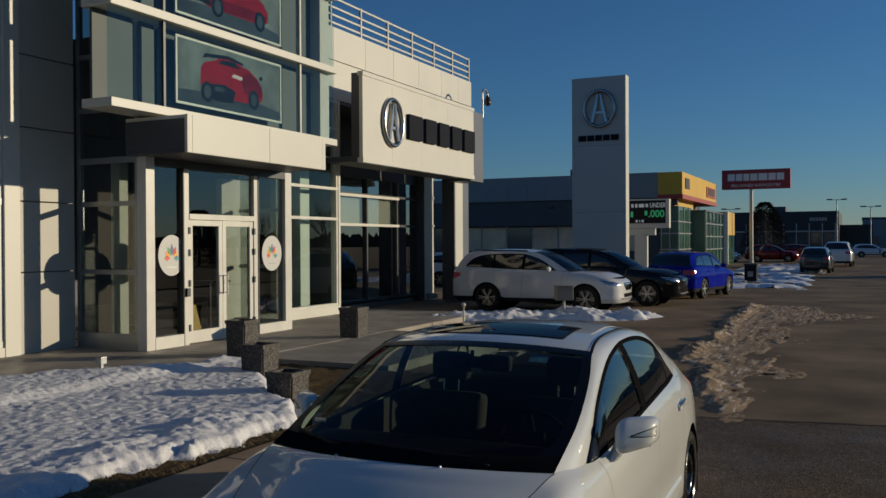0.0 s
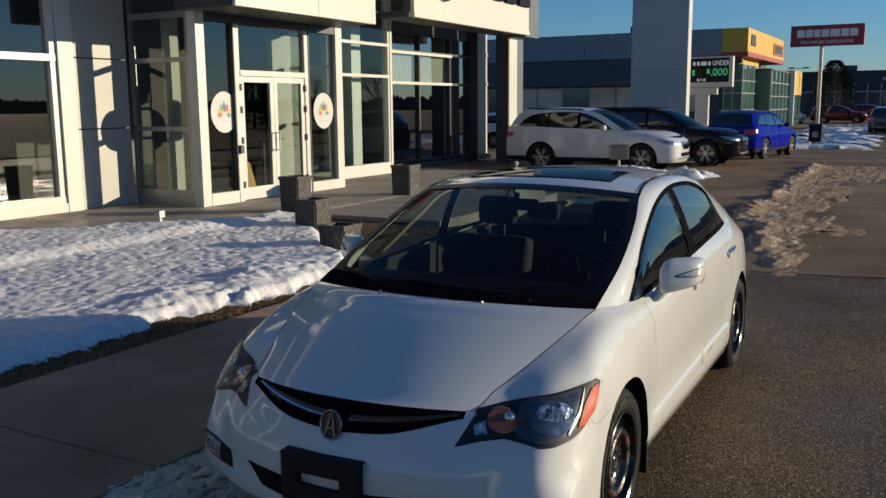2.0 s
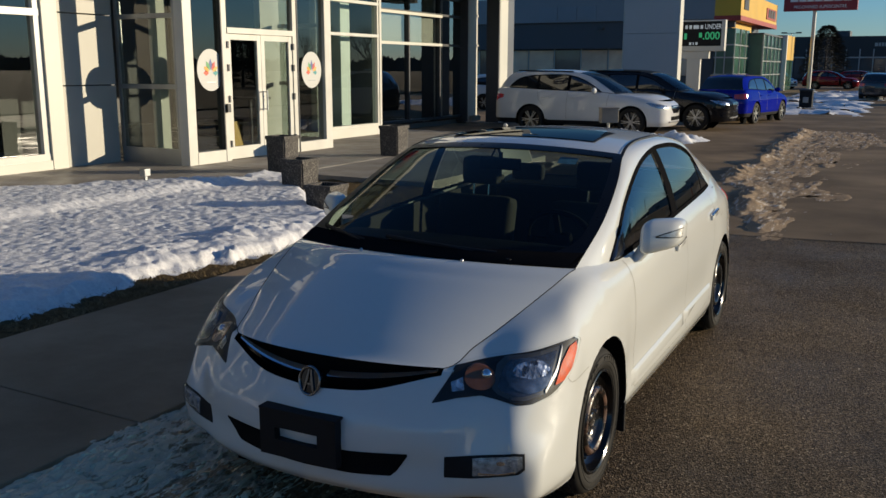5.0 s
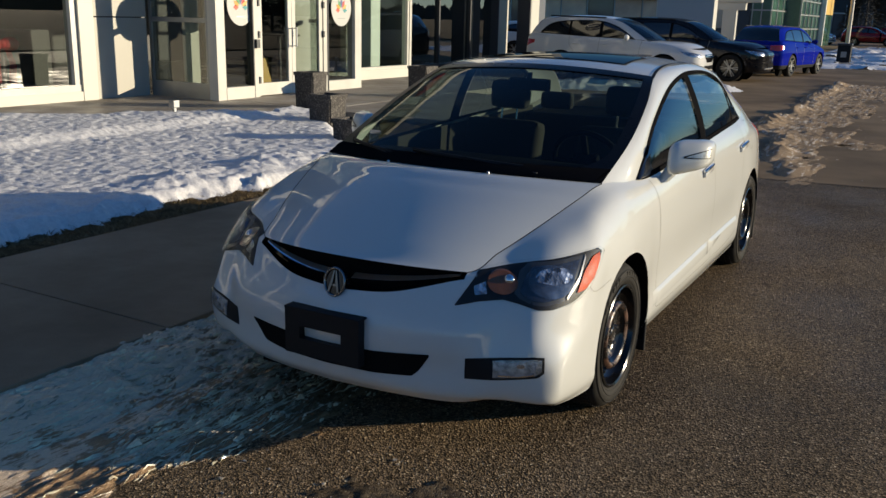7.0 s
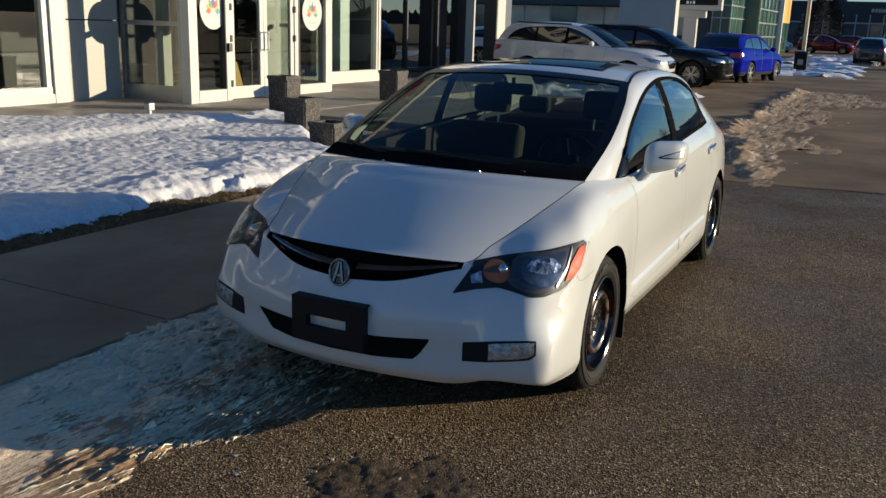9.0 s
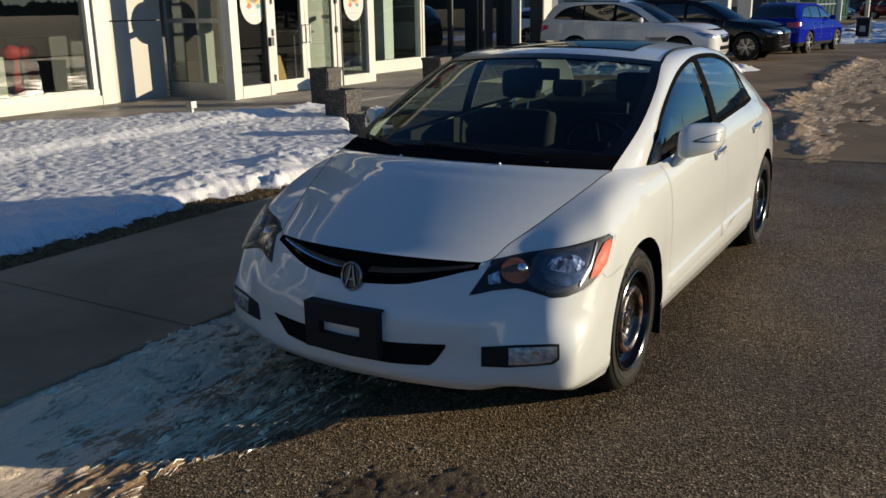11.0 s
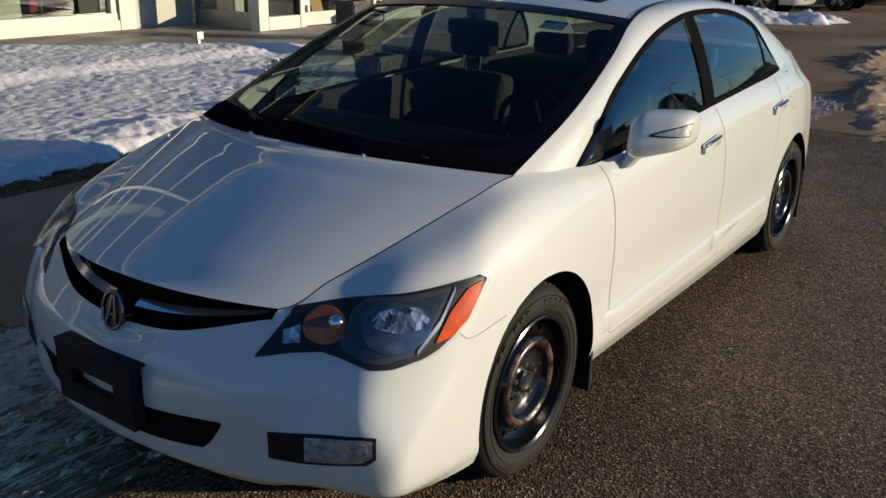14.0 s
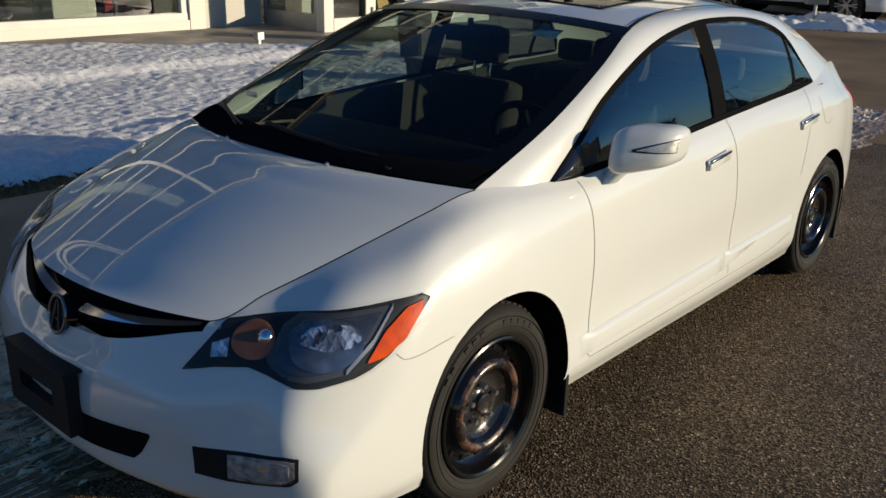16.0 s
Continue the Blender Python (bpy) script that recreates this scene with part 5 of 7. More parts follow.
    def gap(self, pts, parent, mirror=False, w=0.003, off=0.0012, d=(-1, 0, 0), mat=None):
        """A dark joint line over the skin through points (y, z), cast from the side."""
        rows = []
        n = len(pts) - 1
        for i in range(n * 8 + 1):
            a, b = spline([(0, y, z) for y, z in pts], i / 8), spline([(0, y, z) for y, z in pts], min(n, i / 8 + 0.05))
            t = (b - a) if (b - a).length > 1e-6 else t
            side = Vector((0, -t.z, t.y)).normalized() * w
            row = [self.on_skin(a + side * k, d, off) for k in (-1, 1)]
            if None not in row:
                rows.append([Vector((-p.x, p.y, p.z)) if mirror else p for p in row])
        bm = bmesh.new()
        if len(rows) > 1:
            grid_faces(bm, rows, flip=not mirror)
        return part("panel_gap", bm, mat or GAP, parent)


def greenhouse(c, wind, roof, rear, breaks, bulge_bottom=(-0.155, 0.005), bulge_top=(-0.10, 0.042), wrap=0.0):
    """Pillars, roof, glass: wind, roof and rear are index spans on the inner curve."""
    I = lambda s: spline(c.inner, s)
    O = lambda s: spline(c.outer, s)
    n = len(c.inner) - 1
    c.strip("roof_pillar", lambda t: O(t * n), lambda t: I(t * n), 60, c.paint, 0.012, m=5)
    lerp2 = lambda a, b, t: (a[0] + (b[0] - a[0]) * t, a[1] + (b[1] - a[1]) * t)
    w0, w1 = wind
    c.cross("windscreen", c.arc(lambda r: I(w0 + (w1 - w0) * r) - Vector((0.004, 0, 0)), lambda r: (lerp2(bulge_bottom, bulge_top, r)[0] - wrap * math.sin(math.pi * r), lerp2(bulge_bottom, bulge_top, r)[1])), 24, 24, c.glass[0]).visible_shadow = False
    r0, r1 = roof
    roof_z = lambda r: (bulge_top[0] * (1 - r) + 0.05 * r, bulge_top[1])
    c.roof_row = c.arc(lambda r: I(r0 + (r1 - r0) * r), roof_z, 2.4)
    c.cross("roof", c.roof_row, 24, 24, c.paint)
    g0, g1 = rear
    c.cross("rear_window", c.arc(lambda r: I(g0 + (g1 - g0) * r) - Vector((0.004, 0, 0)), lambda r: lerp2((0.05, bulge_top[1]), (0.13, 0.01), r)), 16, 20, c.glass[1])
    # side glass between the belt and the upper edge
    belt = c.lv[-1]

    def on_line(line, y):
        lo, hi = 0.0, len(line) - 1.0
        for _ in range(40):
            mid = (lo + hi) / 2
            if spline(line, mid).y < y:
                lo = mid
            else:
                hi = mid
        return spline(line, lo)
    nose = c.knots[1]
    beltline = belt[nose:c.knots[2] + 1]
    for y0, y1, name, mat in breaks:
        for mirror in (False, True):
            rows = []
            for i in range(17):
                y = y0 + (y1 - y0) * i / 16
                a, b = on_line(beltline, y), on_line(c.outer, y)
                row = []
                for k in range(7):
                    f = k / 6
                    p = a.lerp(b, f) + Vector((0.016 * 4 * f * (1 - f) - (0.006 if "window" in name else 0.0), 0, 0))
                    row.append((-p.x if mirror else p.x, p.y, p.z))
                rows.append(row)
            bm = bmesh.new()
            grid_faces(bm, rows, flip=not mirror)
            part(name, bm, mat, c.root, smooth=60)
    # black mouldings round the side glass
    y0, y1 = breaks[0][0], breaks[-1][1]
    for mirror in (False, True):
        s = -1 if mirror else 1
        for line, up in ((c.outer, -1), (beltline, 1)):
            rows = []
            for i in range(61):
                y = y0 + (y1 - y0) * i / 60
                p = on_line(line, y)
                q = on_line(beltline if line is c.outer else c.outer, y)
                t = (q - p)
                t = t / max(t.length, 1e-4) * min(0.022, t.length * 0.5)
                rows.append([Vector((s * (v.x + o), v.y, v.z)) for v, o in ((p, 0.001), (p, 0.006), (p + t, 0.006), (p + t, 0.0))])
            bm = bmesh.new()
            grid_faces(bm, rows, flip=mirror)
            part("window_trim", bm, TRIM, c.root, smooth=40)


def lathe(bm, prof, seg=48, c=(0, 0, 0)):
    """Turn a profile of (radius, x) round the axle."""
    rows = [[Vector((c[0] + x, c[1] + r * math.cos(2 * math.pi * i / seg), c[2] + r * math.sin(2 * math.pi * i / seg))) for r, x in prof] for i in range(seg + 1)]
    grid_faces(bm, rows)
    bmesh.ops.remove_doubles(bm, verts=bm.verts, dist=1e-5)
    bmesh.ops.recalc_face_normals(bm, faces=bm.faces)
    return bm


def steel_wheel(parent, x, y, R, side, rim_mat, rust_mat, ring_mat, name="wheel"):
    w = new(name)
    w.parent = parent
    w.location = (x, y, R - 0.004)
    w.rotation_euler.z = 0 if side > 0 else math.pi
    tagged(w, "black steel wheel with rusty centre and a worn tyre")
    t = part("tyre", lathe(bmesh.new(), [(0.215, -0.17), (R - 0.03, -0.19), (R - 0.008, -0.175), (R, -0.15), (R, -0.035), (R - 0.006, -0.015), (R - 0.022, 0.004), (R - 0.045, 0.011), (R - 0.065, 0.010), (0.240, 0.004), (0.228, -0.004), (0.215, -0.02)], 64), RUBBER, w, smooth=40)
    tread = bmesh.new()
    for i in range(60):
        for k, xx in enumerate((-0.155, -0.12, -0.085, -0.05)):
            a = 2 * math.pi * (i + 0.5 * (k % 2)) / 60
            b = B(-0.014, 0.014, -0.0115, 0.0115, -0.004, 0.005)
            b.transform(Matrix.Translation((xx, R * math.cos(a), R * math.sin(a))) @ Matrix.Rotation(a - math.pi / 2, 4, "X"))
            me = bpy.data.meshes.new("tmp")
            b.to_mesh(me)
            b.free()
            tread.from_mesh(me)
            bpy.data.meshes.remove(me)
    part("tread", tread, RUBBER, t)
    for rr, up in ((0.243, 0.0045), (0.262, 0.0105), (0.292, 0.0085)):
        ring = lathe(bmesh.new(), [(rr - 0.003, up - 0.002), (rr, up + 0.0022), (rr + 0.003, up - 0.002)], 64)
        part("sidewall_rib", ring, RUBBER, t, smooth=40)
    for i in range(13):      # worn raised marks on the sidewall
        if i in (5, 6, 10):
            continue
        a = radians(52 + i * 7.5)
        b = B(0.0, 0.0022, -0.010, 0.010, -0.0085, 0.0085)
        b.transform(Matrix.Translation((0.0100, 0.277 * math.cos(a), 0.277 * math.sin(a))) @ Matrix.Rotation(a - math.pi / 2, 4, "X"))
        part("sidewall_mark", b, RUBBER, t)
    r = part("rim", lathe(bmesh.new(), [(0.229, -0.006), (0.228, 0.006), (0.222, 0.009), (0.214, 0.004), (0.209, -0.024), (0.200, -0.046), (0.186, -0.054), (0.172, -0.048), (0.158, -0.026), (0.149, -0.010), (0.140, -0.003), (0.130, -0.004), (0.120, -0.014), (0.110, -0.028)], 72), rim_mat, w, smooth=40)
    part("rust_ring", lathe(bmesh.new(), [(0.152, -0.0135), (0.146, -0.0055), (0.138, -0.0010), (0.130, -0.0022), (0.122, -0.010)], 72), ring_mat, r, "rusty ring round the wheel centre", smooth=40)
    part("disc", lathe(bmesh.new(), [(0.111, -0.027), (0.104, -0.034), (0.094, -0.042), (0.080, -0.047), (0.060, -0.047), (0.044, -0.045), (0.037, -0.040), (0.034, -0.026), (0.028, -0.022), (0.018, -0.026), (0.001, -0.026)], 64), rust_mat, r, "rusty dished wheel centre", smooth=40)
    # Near-black blocks stand for the shaded depth of the open slots.
    for i in range(16):
        a = 2 * math.pi * i / 16
        b = B(-0.004, 0.004, -0.010, 0.010, -0.008, 0.008)
        b.transform(Matrix.Translation((-0.050, 0.176 * math.cos(a), 0.176 * math.sin(a))) @ Matrix.Rotation(a, 4, "X"))
        part("vent_slot", b, CABIN, r)
    for i in range(5):
        a = 2 * math.pi * i / 5 + 0.3
        part("wheel_nut", cyl(bmesh.new(), (-0.050, 0.060 * math.cos(a), 0.060 * math.sin(a)), (-0.022, 0.060 * math.cos(a), 0.060 * math.sin(a)), 0.0115, 0.009, 6), CHROME, r)
    return w


def rust_material(name, base, rust, amount):
    m, t, b = nodes_of(name)
    n = ramp(t, noise_node(t, 14.0, 8, 0.7), [(amount, (0, 0, 0)), (amount + 0.18, (1, 1, 1))])
    t.links.new(mixed(t, n, base, mixed(t, noise_node(t, 90, 3), rust, (rust[0] * 0.4, rust[1] * 0.35, rust[2] * 0.3))), b.inputs["Base Color"])
    t.links.new(ramp(t, n, [(0, (0.16, 0.16, 0.16)), (1, (0.7, 0.7, 0.7))]), b.inputs["Roughness"])
    b.inputs["Specular IOR Level"].default_value = 0.6
    bumped(t, b, noise_node(t, 60, 4), 0.08, 0.002)
    return m


STEEL = rust_material("black_steel_rim", (0.006, 0.006, 0.0065), (0.08, 0.03, 0.014), 0.66)
RUSTY = rust_material("rusty_wheel_centre", (0.018, 0.017, 0.016), (0.16, 0.085, 0.05), 0.55)
RUST_RING = rust_material("rusted_ring", (0.012, 0.010, 0.009), (0.17, 0.07, 0.034), 0.46)

WH = [(0.02, 0.315), (2.805, 0.315)]
sedan = Body("car", "white four-door sedan with black steel wheels, parked facing out", "car", (0, 0, 0), 1.0, SEDAN, SEDAN_IN, SEDAN_OUT, WHITE_PAINT, [(0.06, 0.312), (2.815, 0.312)], res=12, vres=8, arch=0.365, fair=75)
S = sedan
S.tree()
S.panel("front_bumper", lambda u, v: u < 5.5 and v < 4 and not (u < 2.0 and v > 5))
S.panel("grille_surround", lambda u, v: u < 2.0 and 4 < v < 5)
S.panel("front_wing", lambda u, v: (2.0 < u < 5.5 and v > 4) or (5.5 < u < 9 and v > 1))
S.panel("front_door", lambda u, v: 9 < u < 11 and v > 1)
S.panel("rear_door", lambda u, v: 11 < u < 13 and v > 1)
S.panel("rear_wing", lambda u, v: u > 13 and not (u > 16 and v < 3))
S.panel("rear_bumper", lambda u, v: u > 16 and v < 3)
S.panel("sill", lambda u, v: 5.5 < u < 13 and v < 1)
T = SEDAN[6]
hood_edge = lambda r: spline(T, 2 + r * 5) + Vector((-0.003, 0, 0.002))
hood_bulge = lambda r: (-0.13 + 0.06 * r * (1 - r) - 0.045 * r, 0.02 + 0.062 * r * (1 - r))
S.cross("bonnet", S.arc(hood_edge, hood_bulge, 2.3), 60, 48, WHITE_PAINT)
S.strip("bonnet_gap", lambda t: spline(T, 2 + 5 * t) + Vector((0.0010, 0, 0.0015)), lambda t: spline(T, 2 + 5 * t) + Vector((-0.0028, 0, 0.0008)), 60, CABIN, m=1)
trunk_edge = lambda r: spline(T[15:18], r * 2)
S.cross("boot_lid", S.arc(trunk_edge, lambda r: (0.10 - 0.04 * r, 0.02), 2.2), 14, 24, WHITE_PAINT)
S.strip("pillar_base", lambda t: spline(T, 7 + 1.12 * t) + Vector((0, 0, -0.003)), lambda t: Vector(SEDAN_IN[0]).lerp(Vector(SEDAN_OUT[0]), t) + Vector((0, 0, 0.002)), 12, WHITE_PAINT, m=2)
greenhouse(S, (0.0, 3.0), (3.0, 6.3), (6.3, 9.0), [(0.40, 0.555, "mirror_sail", GLOSS_BLACK), (0.565, 1.50, "front_window", SIDE_GLASS), (1.505, 1.625, "door_pillar", TRIM), (1.63, 2.40, "rear_door_window", SIDE_GLASS), (2.405, 2.445, "window_bar", TRIM), (2.45, 2.685, "quarter_window", SIDE_GLASS)], wrap=0.09)

# under the skin: wheel housings, floor and cabin tub
for wy, wz in S.arches:
    for k in (1, -1):
        bm = bmesh.new()
        n = 28
        grid_faces(bm, [[(k * x, wy + S.arch * 1.006 * math.cos(a), wz + S.arch * 1.006 * math.sin(a)) for x in (0.872, 0.45)] for a in [math.pi * (-0.12 + 1.24 * i / n) for i in range(n + 1)]])
        cyl(bm, (k * 0.45, wy, wz), (k * 0.46, wy, wz), S.arch * 1.006, seg=28)
        part("wheel_housing", bm, CABIN, S.root, smooth=40)
bm = B(-0.45, 0.45, -0.78, 3.5, 0.19, 0.30)
box(bm, -0.82, 0.82, 0.50, 2.35, 0.19, 0.32)
part("underbody", bm, CABIN, S.root)
bm = bmesh.new()
box(bm, -0.72, 0.72, -0.62, 0.45, 0.40, 0.66)
box(bm, -0.80, 0.80, 0.45, 0.60, 0.40, 0.90)
part("bulkhead", bm, CABIN, S.root)
lining = lambda t: Vector((0.790, 0.5 + 2.3 * t, 0.95 + 0.06 * t))
S.strip("door_lining", lining, lambda t: Vector((0.74, 0.5 + 2.3 * t, 0.34)), 12, DIM_BEIGE, m=3)
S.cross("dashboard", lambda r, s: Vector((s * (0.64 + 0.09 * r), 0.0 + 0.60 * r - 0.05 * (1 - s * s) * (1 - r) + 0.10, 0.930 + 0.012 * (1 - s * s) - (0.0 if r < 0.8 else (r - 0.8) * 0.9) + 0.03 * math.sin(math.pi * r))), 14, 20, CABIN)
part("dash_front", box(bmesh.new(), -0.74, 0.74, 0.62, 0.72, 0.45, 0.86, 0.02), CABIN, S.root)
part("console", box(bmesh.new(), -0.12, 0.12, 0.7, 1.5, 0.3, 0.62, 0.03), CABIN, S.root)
S.cross("headlining", lambda r, s: S.roof_row(r, s * 0.97) - Vector((0, 0, 0.03)), 10, 10, DIM_BEIGE)


def seat(x, y, wide, back_top, name="seat", head=True):
    st = new(name)
    st.parent = S.root
    tagged(st, "grey-beige cloth seat with a headrest, toned dark for the dim cabin")
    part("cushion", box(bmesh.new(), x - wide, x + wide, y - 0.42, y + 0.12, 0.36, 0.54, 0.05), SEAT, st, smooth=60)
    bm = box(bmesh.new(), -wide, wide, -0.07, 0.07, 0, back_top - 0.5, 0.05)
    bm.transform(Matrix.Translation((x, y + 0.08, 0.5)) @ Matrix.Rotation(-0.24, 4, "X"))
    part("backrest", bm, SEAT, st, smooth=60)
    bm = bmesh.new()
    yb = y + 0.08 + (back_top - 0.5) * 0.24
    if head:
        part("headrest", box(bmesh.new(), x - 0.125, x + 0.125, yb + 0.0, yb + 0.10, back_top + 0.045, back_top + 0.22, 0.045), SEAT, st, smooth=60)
        for k in (-0.05, 0.05):
            part("headrest_post", cyl(bmesh.new(), (x + k, yb + 0.03, back_top - 0.05), (x + k, yb + 0.045, back_top + 0.07), 0.007, seg=8), CHROME, st, smooth=40)
    return st


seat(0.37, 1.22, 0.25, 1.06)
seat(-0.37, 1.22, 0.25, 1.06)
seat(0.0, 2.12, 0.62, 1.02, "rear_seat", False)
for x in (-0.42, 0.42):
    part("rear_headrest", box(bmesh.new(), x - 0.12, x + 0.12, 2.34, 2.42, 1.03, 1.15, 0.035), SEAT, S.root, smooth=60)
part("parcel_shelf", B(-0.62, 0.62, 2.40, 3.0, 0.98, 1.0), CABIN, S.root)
sw = new("steering_wheel")
sw.parent = S.root
sw.location, sw.rotation_euler = (0.37, 0.88, 0.92), (radians(-62), 0, 0)
bm = bmesh.new()
grid_faces(bm, [[((0.185 + 0.015 * math.cos(b)) * math.cos(a), (0.185 + 0.015 * math.cos(b)) * math.sin(a), 0.015 * math.sin(b)) for b in [2 * math.pi * j / 8 for j in range(9)]] for a in [2 * math.pi * i / 36 for i in range(37)]])
part("wheel_rim", bm, CABIN, sw, smooth=60)
bm = box(bmesh.new(), -0.07, 0.07, -0.06, 0.06, -0.04, 0.01, 0.02)
box(bm, -0.18, 0.18, -0.015, 0.015, -0.02, 0.0)
box(bm, -0.015, 0.015, -0.18, 0, -0.02, 0.0)
part("hub", bm, CABIN, sw)
rv = new("rear_view_mirror")
rv.parent = S.root
part("glass", box(bmesh.new(), -0.12, 0.12, 0.90, 0.93, 1.27, 1.335, 0.012), CABIN, rv, smooth=60)
part("stalk", cyl(bmesh.new(), (0, 0.92, 1.33), (0, 0.92, 1.365), 0.012, seg=8), CABIN, rv)

# windscreen surround, cowl, wipers
BAND = surface("black_glass_edge", (0.005, 0.005, 0.006), 0.3, 0, 0.2, 6, 90, spec=0.15)
I0 = lambda s: spline(SEDAN_IN, s)
screen_row = S.arc(lambda r: I0(3 * r), lambda r: (-0.155 + 0.055 * r - 0.09 * math.sin(math.pi * r), 0.005 + 0.037 * r))
lift = Vector((0, -0.0025, 0.004))
for a, b, s0, s1 in ((0.93, 1.0, -1, 1), (0.1, 1.0, 0.93, 1.0), (0.1, 1.0, -1.0, -0.93), (0.0, 0.09, -1, 1)):
    S.cross("windscreen_band", lambda r, s: screen_row(a + (b - a) * r, s0 + (s1 - s0) * (s + 1) / 2) + lift, 20, 20, BAND)
STICKER = surface("blue_sticker", (0.12, 0.30, 0.50), 0.5, 0, 0.4, 30, 90)
S.cross("windscreen_sticker", lambda r, s: screen_row(0.83 + 0.07 * r, 0.60 + 0.07 * s) + Vector((0, 0.012, -0.008)), 3, 3, STICKER)
for sg in (-1, 1):
    bm = bmesh.new()
    rows = []
    for i in range(13):
        f = i / 12
        wide = 0.93 - 0.20 * (1 - math.sqrt(max(0.0, 1 - (1 - f) ** 2)))
        rows.append([screen_row(0.085 + 0.16 * f, sg * (wide + (0.935 - wide) * j / 4)) + lift * 0.9 for j in range(5)])
    grid_faces(bm, rows, flip=sg < 0)
    part("windscreen_band", bm, BAND, S.root, smooth=60)
hood_rear = S.arc(hood_edge, hood_bulge, 2.0)
round_in = lambda r: 0.962 + 0.033 * math.sin(r * math.pi / 2)
S.cross("cowl", lambda r, s: hood_rear(1.0, s * round_in(r)).lerp(screen_row(0.10, s * round_in(r)), r) + Vector((0, 0, 0.006 + 0.008 * math.sin(math.pi * r))), 6, 30, TRIM)
for sg in (-1, 1):
    S.cross("cowl_corner", lambda r, s: hood_rear(1.0, sg * ((1 + round_in(r)) / 2 + (1 - round_in(r)) / 2 * s)).lerp(screen_row(0.105, sg * ((1 + round_in(r)) / 2 + (1 - round_in(r)) / 2 * s)), r) + Vector((0, 0, 0.005)), 6, 6, TRIM, flip=sg < 0)
for s0, r0, s1, r1 in ((-0.28, 0.115, 0.52, 0.065), (-0.88, 0.12, -0.42, 0.065)):
    wp = new("wiper")
    wp.parent = S.root
    p, q = screen_row(r0, s0), screen_row(r1, s1)
    up = Vector((0, -0.006, 0.012))
    bm = bmesh.new()
    spine = [screen_row(r0 + (r1 - r0) * i / 12, s0 + (s1 - s0) * i / 12) + up for i in range(13)]
    grid_faces(bm, [[v + Vector((0, 0.008 * math.cos(a), 0.011 * math.sin(a))) for a in [math.pi * k / 4 for k in range(9)]] for v in spine])
    part("blade", bm, BLACK, wp, smooth=60)
    mid = screen_row((r0 + r1) / 2, (s0 + s1) / 2) + up * 1.6
    base = screen_row(0.02, s1 + 0.10) + Vector((0, -0.01, 0.016))
    part("arm", cyl(cyl(bmesh.new(), base, mid, 0.007, 0.005, 8), base - Vector((0, 0, 0.03)), base + Vector((0, 0, 0.006)), 0.014, 0.011, 12), BLACK, wp, smooth=60)
for x in (0.26, -0.26):
    p = hood_rear(0.985, x / 0.72) + Vector((0, 0, 0.004))
    part("washer_jet", ball(bmesh.new(), p, 0.008, 8), SILVER, S.root)
part("inspection_sticker", B(-0.585, -0.52, 0.245, 0.248, 1.055, 1.075), SILVER, S.root)

# roof: dark sunroof panel and side channels
SUNROOF = glass("sunroof_glass", (0.02, 0.02, 0.025), 0.42, 1.35, 0.02)
S.cross("sunroof", lambda r, s: S.roof_row(0.16 + 0.34 * r, s * 0.70) + Vector((0, 0, 0.005)), 12, 16, SUNROOF)
S.cross("sunroof_seal", lambda r, s: S.roof_row(0.15 + 0.36 * r, s * 0.72) + Vector((0, 0, 0.0025)), 12, 16, BLACK)
S.strip("roof_channel", lambda t: I0(2.9 + 3.4 * t) + Vector((0.004, 0, 0.006)), lambda t: I0(2.9 + 3.4 * t) + Vector((-0.014, 0, 0.007)), 40, BLACK, m=1)

# grille
DARK_CHROME = surface("dark_chrome", (0.22, 0.22, 0.23), 0.15, 1.0, 0.05, 8, 60, rvar=0.05)
grl = new("grille")
grl.parent = S.root
gy = lambda x: -0.845 + 0.135 * (x / 0.49) ** 2
bm = bmesh.new()
grid_faces(bm, [[(x, gy(x) + 0.075, 0.58), (x, gy(x) + 0.075, 0.74)] for x in [-0.52 + 1.04 * i / 24 for i in range(25)]], True)
part("grille_back", bm, CABIN, grl)


def sweep(path, prof, mat, parent, name, label=""):
    """A bar along x: path(x) gives y, z and size; prof is its section (dy, dz)."""
    bm = bmesh.new()
    rows = []
    for x in path[1]:
        y, z, k = path[0](x)
        rows.append([(x, y + a * k, z + b * k) for a, b in prof + prof[:1]])
    grid_faces(bm, rows)
    bmesh.ops.recalc_face_normals(bm, faces=bm.faces)
    return part(name, bm, mat, parent, label, smooth=30)


def span(a, b, n=20):
    return [a + (b - a) * i / n for i in range(n + 1)]


bar = lambda x: (gy(x) + 0.015, 0.660 + 0.040 * (x / 0.45) ** 2, 0.52 - 0.3 * (abs(x) / 0.47) ** 3)
for a, b in ((-0.465, -0.055), (0.055, 0.465)):
    sweep((bar, span(a, b)), [(-0.020, -0.004), (0.030, 0.026), (0.035, 0.010), (-0.012, -0.012)], CHROME, grl, "chrome_bar", "bright chrome grille bar")
for dz in (-0.036,):
    low = lambda x: (gy(x) + 0.045, 0.650 + dz + 0.045 * (x / 0.45) ** 2, 1.0)
    sweep((low, span(-0.46, 0.46)), [(-0.008, 0.0), (0.02, 0.008), (0.02, -0.006)], GLOSS_BLACK, grl, "grille_slat")
front_m = Matrix(((1, 0, 0, 0), (0, 0, -1, 0), (0, 1, 0, 0), (0, 0, 0, 1)))
mb = Matrix.Translation((0, -0.868, 0.640)) @ Matrix.Rotation(radians(-12), 4, "X") @ front_m
emb = new("badge")
emb.parent = grl
bm = cyl(bmesh.new(), (0, 0, -0.03), (0, 0, 0.002), 0.051, 0.051, 32)
bm.transform(mb)
